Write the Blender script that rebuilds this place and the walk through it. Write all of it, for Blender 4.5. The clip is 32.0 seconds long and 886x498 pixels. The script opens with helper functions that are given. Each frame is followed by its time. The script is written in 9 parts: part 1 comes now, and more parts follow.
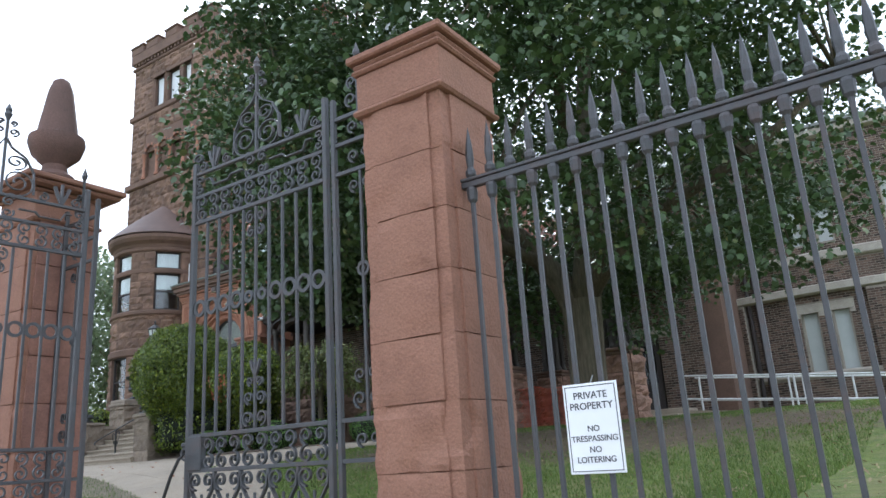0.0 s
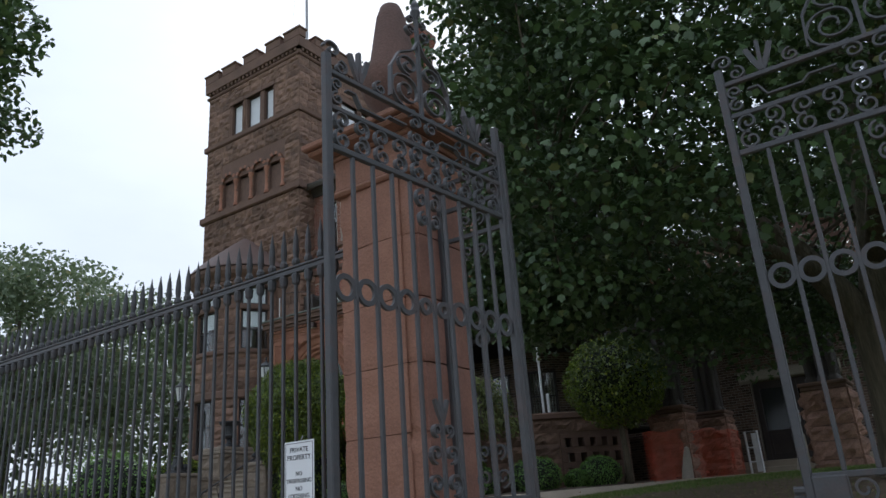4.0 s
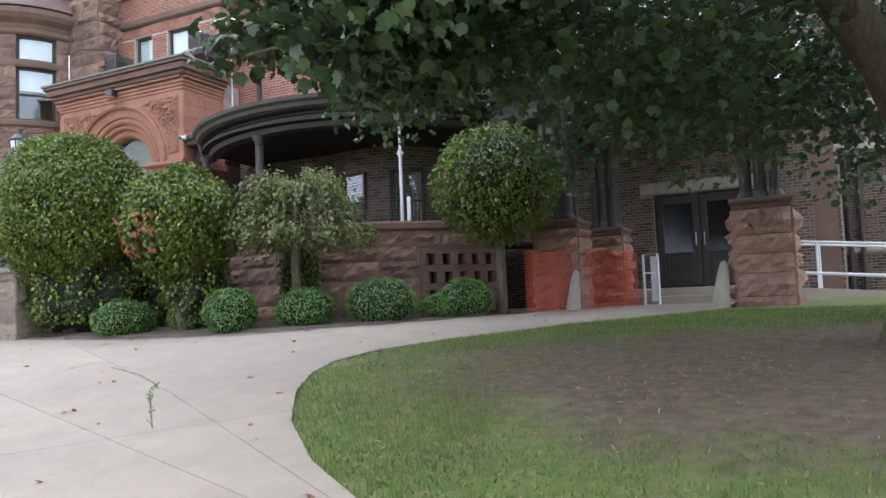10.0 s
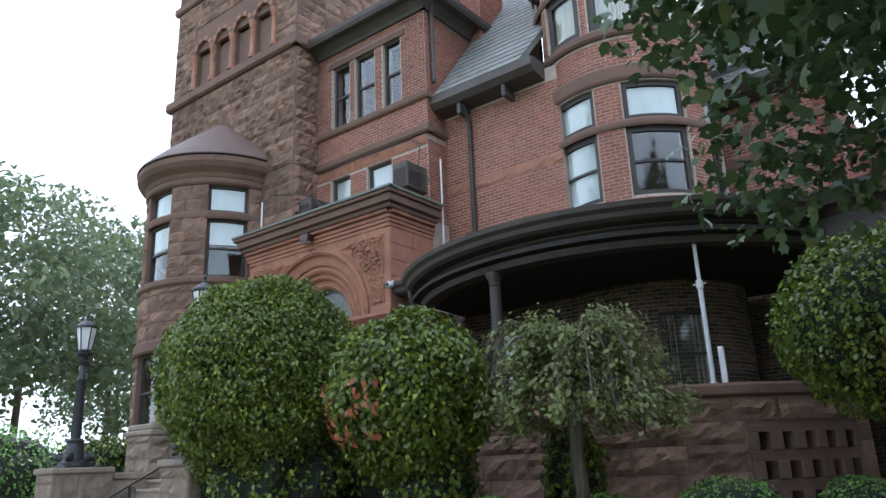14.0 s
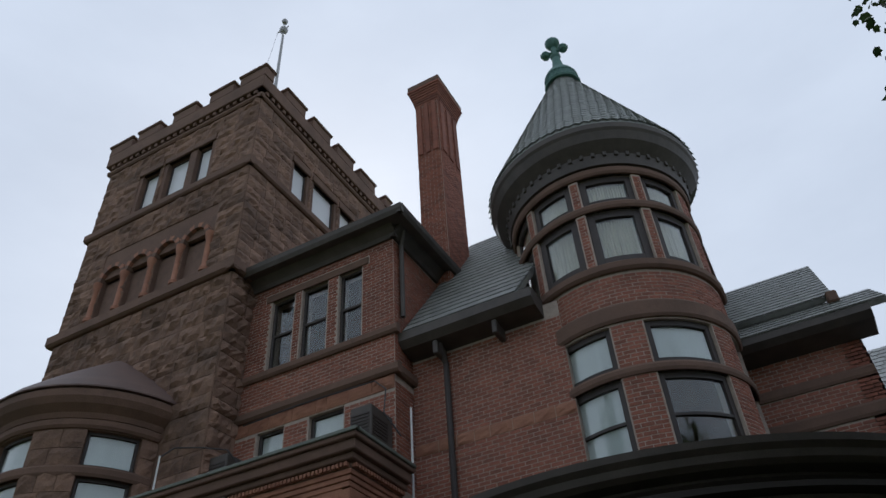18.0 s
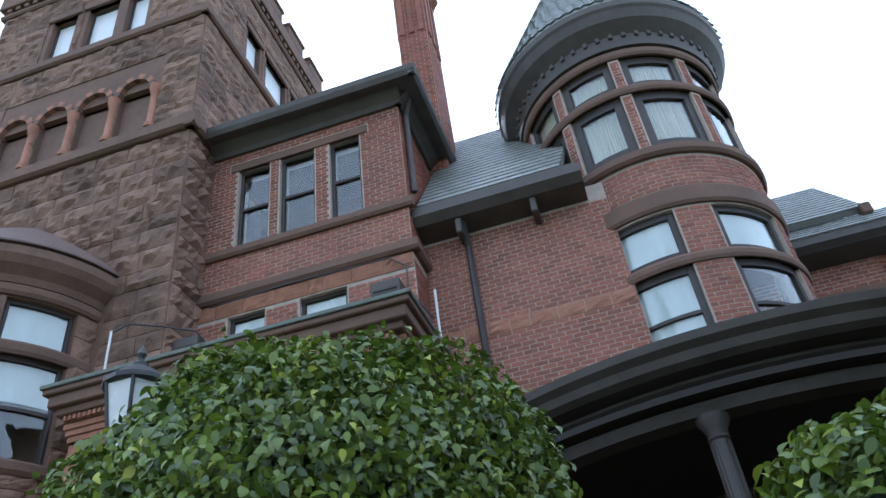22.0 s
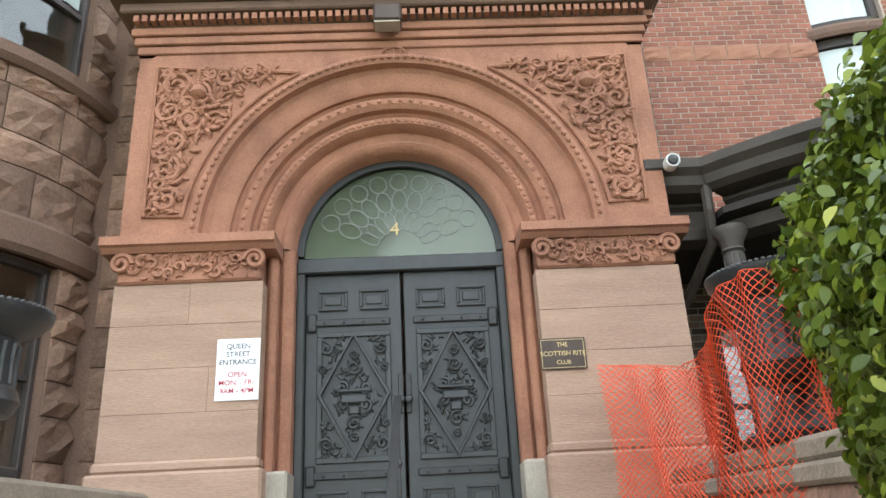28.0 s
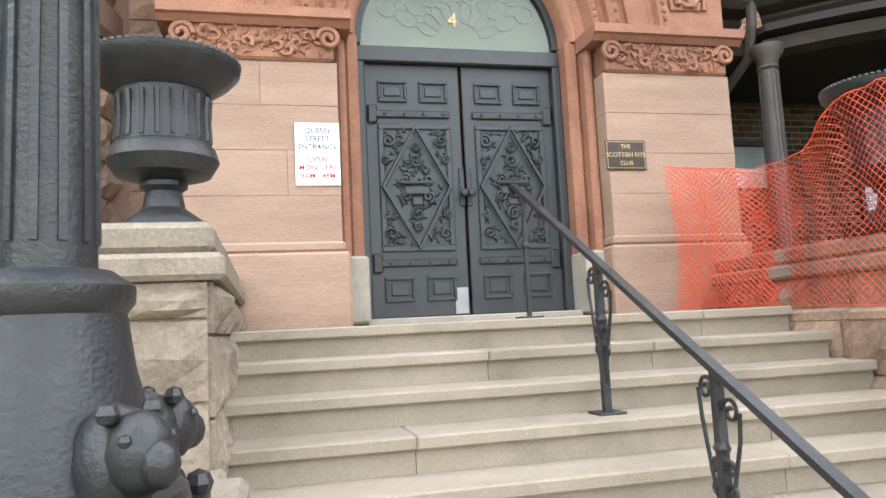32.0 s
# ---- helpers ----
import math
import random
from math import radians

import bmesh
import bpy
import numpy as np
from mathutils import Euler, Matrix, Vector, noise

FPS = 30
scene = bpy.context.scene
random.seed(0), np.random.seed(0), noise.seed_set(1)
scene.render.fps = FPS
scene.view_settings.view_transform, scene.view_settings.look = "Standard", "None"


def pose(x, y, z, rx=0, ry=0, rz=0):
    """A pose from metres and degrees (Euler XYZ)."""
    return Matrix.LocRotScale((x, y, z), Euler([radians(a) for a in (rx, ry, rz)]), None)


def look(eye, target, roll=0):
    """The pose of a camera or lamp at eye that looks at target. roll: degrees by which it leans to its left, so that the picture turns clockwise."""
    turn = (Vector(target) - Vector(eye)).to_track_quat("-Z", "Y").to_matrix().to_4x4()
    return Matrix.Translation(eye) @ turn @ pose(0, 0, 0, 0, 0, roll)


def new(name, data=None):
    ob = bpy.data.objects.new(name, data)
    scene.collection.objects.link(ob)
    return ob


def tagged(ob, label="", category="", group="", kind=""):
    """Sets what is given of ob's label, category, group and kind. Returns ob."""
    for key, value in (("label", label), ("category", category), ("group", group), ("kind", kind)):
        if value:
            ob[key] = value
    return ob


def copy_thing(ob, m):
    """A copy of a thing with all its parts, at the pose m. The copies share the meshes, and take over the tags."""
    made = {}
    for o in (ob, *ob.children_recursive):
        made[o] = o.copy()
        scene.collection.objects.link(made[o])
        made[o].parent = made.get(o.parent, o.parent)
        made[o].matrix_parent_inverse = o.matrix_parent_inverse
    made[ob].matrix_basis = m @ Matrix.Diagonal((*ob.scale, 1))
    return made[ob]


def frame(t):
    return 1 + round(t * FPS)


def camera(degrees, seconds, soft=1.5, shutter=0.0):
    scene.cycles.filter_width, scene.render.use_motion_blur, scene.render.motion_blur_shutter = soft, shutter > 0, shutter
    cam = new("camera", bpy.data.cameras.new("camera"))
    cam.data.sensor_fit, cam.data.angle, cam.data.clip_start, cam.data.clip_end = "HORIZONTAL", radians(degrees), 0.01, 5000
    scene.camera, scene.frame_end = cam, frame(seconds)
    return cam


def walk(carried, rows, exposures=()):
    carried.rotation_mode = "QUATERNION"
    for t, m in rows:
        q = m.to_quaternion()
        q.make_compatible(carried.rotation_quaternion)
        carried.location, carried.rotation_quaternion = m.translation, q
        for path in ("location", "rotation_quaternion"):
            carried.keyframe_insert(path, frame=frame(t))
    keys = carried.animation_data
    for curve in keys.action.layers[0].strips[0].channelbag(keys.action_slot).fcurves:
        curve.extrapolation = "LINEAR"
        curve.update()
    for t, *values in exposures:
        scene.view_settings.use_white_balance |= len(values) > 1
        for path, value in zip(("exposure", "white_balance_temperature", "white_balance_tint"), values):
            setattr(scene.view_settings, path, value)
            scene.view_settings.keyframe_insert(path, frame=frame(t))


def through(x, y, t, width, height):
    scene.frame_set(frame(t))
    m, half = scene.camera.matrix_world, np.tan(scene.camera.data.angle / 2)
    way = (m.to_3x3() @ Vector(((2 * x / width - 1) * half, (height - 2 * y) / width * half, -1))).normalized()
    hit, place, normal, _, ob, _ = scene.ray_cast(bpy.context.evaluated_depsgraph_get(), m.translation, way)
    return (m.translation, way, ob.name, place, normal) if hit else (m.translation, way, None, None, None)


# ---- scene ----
cam = camera(62.0, 32.0)
PATH = [
    (0.0, 4.820, 0.350, 1.370, 105.60, 3.60, 34.70),
    (0.5, 4.325, 0.284, 1.410, 108.60, 3.10, 39.10),
    (1.0, 3.841, 0.268, 1.445, 111.50, 2.60, 42.00),
    (1.5, 3.318, 0.258, 1.504, 113.50, 2.10, 42.90),
    (2.0, 2.761, 0.154, 1.528, 113.90, 1.80, 42.50),
    (2.5, 2.163, 0.158, 1.507, 113.30, 1.90, 41.80),
    (4.5, 0.000, 0.000, 1.620, 107.90, 4.10, 32.30),
    (5.0, -0.510, 0.073, 1.595, 106.30, 4.00, 29.10),
    (5.5, -0.986, 0.137, 1.620, 104.00, 4.40, 24.90),
    (6.0, -1.166, 0.291, 1.595, 101.10, 4.60, 20.10),
    (6.5, -1.021, 0.728, 1.545, 98.20, 4.10, 16.40),
    (7.0, -0.987, 1.303, 1.470, 96.60, 2.70, 15.10),
    (7.5, -0.944, 1.912, 1.645, 95.70, 1.70, 14.80),
    (8.0, -0.863, 2.456, 1.820, 95.20, 1.30, 15.50),
    (8.5, -0.949, 2.988, 1.945, 94.80, 1.30, 16.40),
    (9.0, -0.980, 3.524, 1.995, 94.10, 1.50, 18.30),
    (9.5, -1.044, 4.068, 2.045, 93.70, 1.70, 21.80),
    (10.0, -1.353, 4.582, 2.145, 94.00, 2.30, 25.90),
    (10.5, -1.722, 5.002, 2.220, 94.90, 3.20, 29.70),
    (11.0, -2.164, 5.349, 2.295, 95.80, 4.20, 32.70),
    (11.5, -2.649, 5.671, 2.370, 96.80, 4.80, 34.70),
    (12.0, -3.108, 6.095, 2.445, 98.00, 4.70, 36.50),
    (12.5, -3.636, 6.390, 2.495, 99.60, 4.40, 37.90),
    (13.0, -4.125, 6.767, 2.545, 101.80, 3.60, 38.90),
    (13.5, -4.644, 7.097, 2.645, 104.30, 2.80, 39.30),
    (14.0, -5.141, 7.294, 2.745, 106.90, 2.20, 38.30),
    (14.5, -5.613, 7.594, 2.795, 109.60, 1.20, 36.30),
    (15.0, -6.149, 7.855, 2.870, 113.00, 0.30, 32.50),
    (15.5, -6.565, 8.013, 2.945, 116.80, 0.00, 29.60),
    (17.5, -8.148, 9.046, 3.220, 128.70, 2.40, 29.20),
    (18.0, -8.576, 9.225, 3.220, 130.20, 3.20, 28.80),
    (18.5, -8.992, 9.384, 3.245, 131.10, 3.80, 27.90),
    (19.0, -9.413, 9.598, 3.320, 131.30, 4.20, 27.10),
    (19.5, -9.824, 9.701, 3.320, 131.00, 4.30, 26.10),
    (20.0, -10.258, 9.790, 3.295, 130.10, 4.40, 24.50),
    (20.5, -10.742, 9.966, 3.370, 129.10, 4.80, 21.70),
    (21.0, -11.175, 10.056, 3.420, 128.30, 5.20, 19.10),
    (21.5, -11.686, 10.274, 3.445, 127.80, 6.00, 17.80),
    (22.0, -12.183, 10.471, 3.445, 126.70, 6.40, 17.20),
    (22.5, -12.689, 10.633, 3.495, 125.30, 6.30, 17.10),
    (23.0, -13.199, 10.852, 3.520, 124.30, 6.30, 17.00),
    (23.5, -13.714, 10.980, 3.520, 123.40, 6.40, 16.20),
    (24.0, -14.177, 11.168, 3.495, 122.50, 6.30, 14.60),
    (24.5, -14.619, 11.370, 3.570, 121.40, 6.40, 12.80),
    (25.0, -15.078, 11.502, 3.570, 120.60, 6.50, 10.20),
    (25.5, -15.472, 11.674, 3.545, 120.00, 5.80, 7.40),
    (27.5, -16.485, 12.290, 3.595, 113.40, 2.70, 0.30),
    (28.0, -16.570, 12.239, 3.570, 110.60, 2.80, -1.20),
    (28.5, -16.613, 12.213, 3.545, 107.60, 2.50, -1.80),
    (29.0, -16.647, 12.222, 3.520, 104.80, 1.60, -2.00),
    (29.5, -16.772, 12.234, 3.470, 102.30, 0.40, -2.80),
    (30.0, -16.982, 12.341, 3.395, 100.30, -0.10, -4.90),
    (30.5, -17.291, 12.418, 3.420, 97.80, 0.30, -8.20),
    (31.0, -17.612, 12.371, 3.445, 96.20, 1.00, -12.00),
    (31.5, -17.925, 12.358, 3.420, 95.40, 1.60, -13.90),
    (32.0, -18.290, 12.431, 3.445, 96.10, 2.80, -13.20),
]
# seconds, stops, kelvin, tint
EXPOSURES = [(0.0, 1.95, 5500, 10), (1.0, 1.1, 5450, 10), (2.0, 0.6, 5500, 10), (2.5, 0.4, 5550, 10), (4.5, 1.1, 5600, 10), (5.0, 1.42, 5650, 10),
             (5.5, 1.55, 5750, 11), (6.0, 1.6, 5800, 11), (6.5, 2.1, 5950, 13), (7.0, 2.95, 6000, 12), (8.0, 3.15, 5950, 12), (9.0, 3.35, 6000, 16),
             (10.0, 2.72, 5550, 15), (11.0, 2.67, 5450, 13), (12.0, 2.25, 5400, 12), (13.0, 2.22, 5340, 11), (14.0, 2.05, 5340, 10), (15.0, 1.75, 5400, 10),
             (15.5, 1.25, 5450, 9), (17.5, 0.4, 5620, 10), (19.0, 0.3, 5600, 10), (20.0, 0.6, 5200, 10), (21.0, 1.1, 4880, 9), (22.0, 1.8, 4920, 8),
             (23.0, 2.4, 5020, 6), (24.0, 2.58, 5150, 7), (25.0, 3.05, 5300, 9), (28.0, 2.97, 6050, 6), (30.0, 3.12, 6250, 12), (32.0, 3.3, 6150, 10)]
walk(cam, [(r[0], pose(*r[1:])) for r in PATH], EXPOSURES)


# ---- sky, sun ----
world = bpy.data.worlds.new("overcast_sky")
scene.world = world
world.use_nodes = True
wn, wl = world.node_tree.nodes, world.node_tree.links
wn.clear()
w_out = wn.new("ShaderNodeOutputWorld")
w_bg = wn.new("ShaderNodeBackground")
w_sky = wn.new("ShaderNodeTexSky")
w_sky.sky_type, w_sky.sun_disc = "NISHITA", False
w_sky.sun_elevation, w_sky.sun_rotation = radians(38), radians(-38)
w_sky.air_density, w_sky.dust_density = 1.6, 4.0
w_tc = wn.new("ShaderNodeTexCoord")
w_map = wn.new("ShaderNodeMapping")
w_map.inputs["Scale"].default_value = (1.0, 1.0, 2.6)
w_noise = wn.new("ShaderNodeTexNoise")
w_noise.inputs["Scale"].default_value, w_noise.inputs["Detail"].default_value = 2.2, 7
w_noise.inputs["Roughness"].default_value = 0.55
w_ramp = wn.new("ShaderNodeValToRGB")
w_ramp.color_ramp.elements[0].position, w_ramp.color_ramp.elements[1].position = 0.3, 0.72
w_ramp.color_ramp.elements[0].color = (5.25, 5.4, 5.62, 1)
w_ramp.color_ramp.elements[1].color = (6.3, 6.42, 6.55, 1)
w_mix = wn.new("ShaderNodeMix")
w_mix.data_type = "RGBA"
w_mix.inputs["Factor"].default_value = 0.94
wl.new(w_tc.outputs["Generated"], w_map.inputs["Vector"])
wl.new(w_map.outputs["Vector"], w_noise.inputs["Vector"])
wl.new(w_noise.outputs["Fac"], w_ramp.inputs["Fac"])
wl.new(w_sky.outputs["Color"], w_mix.inputs["A"])
wl.new(w_ramp.outputs["Color"], w_mix.inputs["B"])
# an overcast sky is about three times as bright overhead as at the horizon
w_sep = wn.new("ShaderNodeSeparateXYZ")
w_up = wn.new("ShaderNodeMapRange")
w_up.inputs["From Min"].default_value, w_up.inputs["From Max"].default_value = 0.0, 1.0
w_up.inputs["To Min"].default_value, w_up.inputs["To Max"].default_value = 0.84, 0.96
w_mul = wn.new("ShaderNodeMix")
w_mul.data_type, w_mul.blend_type = "RGBA", "MULTIPLY"
w_mul.inputs["Factor"].default_value = 1.0
wl.new(w_tc.outputs["Generated"], w_sep.inputs["Vector"])
wl.new(w_sep.outputs["Z"], w_up.inputs["Value"])
wl.new(w_mix.outputs["Result"], w_mul.inputs["A"])
wl.new(w_up.outputs["Result"], w_mul.inputs["B"])
wl.new(w_mul.outputs["Result"], w_bg.inputs["Color"])
wl.new(w_bg.outputs["Background"], w_out.inputs["Surface"])
w_bg.inputs["Strength"].default_value = 0.1

sun = new("sun", bpy.data.lights.new("sun", "SUN"))
sun.data.energy, sun.data.angle, sun.data.color = 1.2, radians(12), (1.0, 0.95, 0.86)
sun.matrix_world = look((-30, 40, 42), (0, 0, 0))

# ---- building helpers ----
rnd = random.Random(7)
PI = math.pi


class MB:
    """A mesh in the making."""

    def __init__(self):
        self.v, self.f = [], []

    def add(self, v, f):
        o = len(self.v)
        self.v.extend(v)
        self.f.extend([tuple(i + o for i in q) for q in f])
        return self

    def box(self, x0, y0, z0, x1, y1, z1, c=0.0, warp=None):
        if x1 < x0: x0, x1 = x1, x0
        if y1 < y0: y0, y1 = y1, y0
        if z1 < z0: z0, z1 = z1, z0
        if c <= 0:
            v = [(x, y, z) for z in (z0, z1) for y in (y0, y1) for x in (x0, x1)]
            f = [(0, 2, 3, 1), (4, 5, 7, 6), (0, 1, 5, 4), (2, 6, 7, 3), (0, 4, 6, 2), (1, 3, 7, 5)]
        else:
            c = min(c, 0.45 * min(x1 - x0, y1 - y0, z1 - z0))
            v, ids = [], {}
            X, Y, Z = (x0, x1), (y0, y1), (z0, z1)
            for i in (0, 1):
                for j in (0, 1):
                    for k in (0, 1):
                        sx, sy, sz = (1, -1)[i] * c, (1, -1)[j] * c, (1, -1)[k] * c
                        for a, p in enumerate(((X[i], Y[j] + sy, Z[k] + sz), (X[i] + sx, Y[j], Z[k] + sz), (X[i] + sx, Y[j] + sy, Z[k]))):
                            ids[i, j, k, a] = len(v)
                            v.append(p)
            f = []
            for i in (0, 1):
                q = [ids[i, 0, 0, 0], ids[i, 1, 0, 0], ids[i, 1, 1, 0], ids[i, 0, 1, 0]]
                f.append(q if i else q[::-1])
                q = [ids[0, i, 0, 1], ids[1, i, 0, 1], ids[1, i, 1, 1], ids[0, i, 1, 1]]
                f.append(q[::-1] if i else q)
                q = [ids[0, 0, i, 2], ids[1, 0, i, 2], ids[1, 1, i, 2], ids[0, 1, i, 2]]
                f.append(q if i else q[::-1])
            for i in (0, 1):
                for j in (0, 1):
                    q = [ids[i, j, 0, 0], ids[i, j, 0, 1], ids[i, j, 1, 1], ids[i, j, 1, 0]]
                    f.append(q if i == j else q[::-1])
                    q = [ids[i, 0, j, 0], ids[i, 0, j, 2], ids[i, 1, j, 2], ids[i, 1, j, 0]]
                    f.append(q[::-1] if i == j else q)
                    q = [ids[0, i, j, 1], ids[0, i, j, 2], ids[1, i, j, 2], ids[1, i, j, 1]]
                    f.append(q if i == j else q[::-1])
                    for k in (0, 1):
                        q = [ids[i, j, k, 0], ids[i, j, k, 1], ids[i, j, k, 2]]
                        f.append(q if (i + j + k) % 2 else q[::-1])
        if warp:
            v = [warp(*p) for p in v]
        return self.add(v, f)

    def lathe(self, x, y, prof, n=24, a0=0.0, a1=2 * PI, cap=True):
        full = abs(a1 - a0 - 2 * PI) < 1e-6
        m = n if full else n + 1
        v = [(x + r * math.cos(a0 + (a1 - a0) * i / n), y + r * math.sin(a0 + (a1 - a0) * i / n), z) for r, z in prof for i in range(m)]
        f = []
        for k in range(len(prof) - 1):
            for i in range(n):
                j = (i + 1) % m
                f.append((k * m + i, k * m + j, (k + 1) * m + j, (k + 1) * m + i))
        if cap and full:
            f.append(tuple(range(m))[::-1])
            f.append(tuple((len(prof) - 1) * m + i for i in range(m)))
        return self.add(v, f)

    def tube(self, pts, r, n=6, closed=False, flat=None, cap=True):
        """A round bar along pts; flat=(w, h) makes it a flat bar (w across, h along z-ish side)."""
        P = [Vector(p) for p in pts]
        m = len(P)
        v, f = [], []
        up = Vector((0, 0, 1))
        d0 = (P[1] - P[0]).normalized()
        s = d0.cross(up)
        if s.length < 1e-3:
            s = d0.cross(Vector((0, 1, 0)))
        s.normalize()
        R = r if isinstance(r, (list, tuple)) else [r] * m
        for i in range(m):
            a, b = P[(i - 1) % m] if (i or closed) else P[0], P[(i + 1) % m] if (i < m - 1 or closed) else P[-1]
            d = (b - a).normalized()
            s = s - d * s.dot(d)
            if s.length < 1e-5:
                s = d.orthogonal()
            s.normalize()
            t = d.cross(s)
            for k in range(n):
                a = 2 * PI * (k + 0.5) / n
                if flat:
                    c1, c2 = math.cos(a) * flat[0] * 0.7071, math.sin(a) * flat[1] * 0.7071
                else:
                    c1, c2 = math.cos(a) * R[i], math.sin(a) * R[i]
                v.append(tuple(P[i] + s * c1 + t * c2))
        for i in range(m if closed else m - 1):
            for k in range(n):
                j, l = (i + 1) % m, (k + 1) % n
                f.append((i * n + k, i * n + l, j * n + l, j * n + k))
        if cap and not closed:
            f.append(tuple(range(n))[::-1])
            f.append(tuple((m - 1) * n + k for k in range(n)))
        return self.add(v, f)

    def prism(self, poly, d0, d1, plane="xz"):
        """poly in the given plane (counter-clockwise), swept along the third axis from d0 to d1."""
        n = len(poly)
        put = {"xz": lambda a, b, d: (a, d, b), "xy": lambda a, b, d: (a, b, d), "yz": lambda a, b, d: (d, a, b)}[plane]
        v = [put(a, b, d0) for a, b in poly] + [put(a, b, d1) for a, b in poly]
        f = [tuple(range(n)), tuple(range(2 * n - 1, n - 1, -1))]
        f += [(i, i + n, (i + 1) % n + n, (i + 1) % n) for i in range(n)]
        return self.add(v, f)

    def move(self, m, start=0):
        self.v[start:] = [tuple(m @ Vector(p)) for p in self.v[start:]]
        return self


def obj(name, mb, mat, parent=None, label="", smooth=False, fix=True):
    me = bpy.data.meshes.new(name)
    me.from_pydata(mb.v, [], mb.f)
    if fix and len(mb.f) < 60000:
        bm = bmesh.new()
        bm.from_mesh(me)
        bmesh.ops.recalc_face_normals(bm, faces=bm.faces)
        bm.to_mesh(me)
        bm.free()
    me.materials.append(mat)
    if smooth:
        me.polygons.foreach_set("use_smooth", [True] * len(me.polygons))
        if smooth != "all":
            me.set_sharp_from_angle(angle=radians(40))
    me.update()
    ob = new(name, me)
    if parent is not None:
        hang(ob, parent)
    if label:
        ob["label"] = label
    return ob


def hang(ob, parent):
    ob.parent = parent
    if parent.parent is None:
        ob.matrix_parent_inverse = parent.matrix_basis.inverted()


def again(name, other, m, parent):
    """Another object on the same mesh."""
    ob = new(name, other.data)
    hang(ob, parent)
    ob.matrix_basis = m
    return ob


def thing(name, at, label, category, group="", kind=""):
    ob = new(name)
    ob.empty_display_size = 0.2
    ob.matrix_basis = pose(*at)
    return tagged(ob, label, category, group, kind)


GROUND_Y = [(-400, 0.0), (1.0, 0.0), (3.9, 0.42), (6.0, 0.75), (9.7, 1.38), (14.0, 1.76), (18.0, 1.86), (400, 1.95)]


def gz(y):
    for (a, za), (b, zb) in zip(GROUND_Y, GROUND_Y[1:]):
        if a <= y <= b:
            return za + (zb - za) * (y - a) / (b - a)
    return 0.0


def step01(t):
    t = min(1.0, max(0.0, t))
    return t * t * (3 - 2 * t)


def lawn_z(x, y):
    """Height of the lawn: the driveway's slope, with banks behind the street wall on both sides of it."""
    z = gz(y)
    if 3.9 <= y < 7.5:
        bank = max(step01(((-2.4 - x) * 0.7 + (4.6 - y) * 0.713) / 0.7) * step01((7.1 - y) / 0.7) if x < -1 else 0, step01((x - 2.2) / 1.5))
        want = 1.02 + 0.02 * (y - 3.9)
        z += max(0.0, want - z) * bank * 1.0
    return z

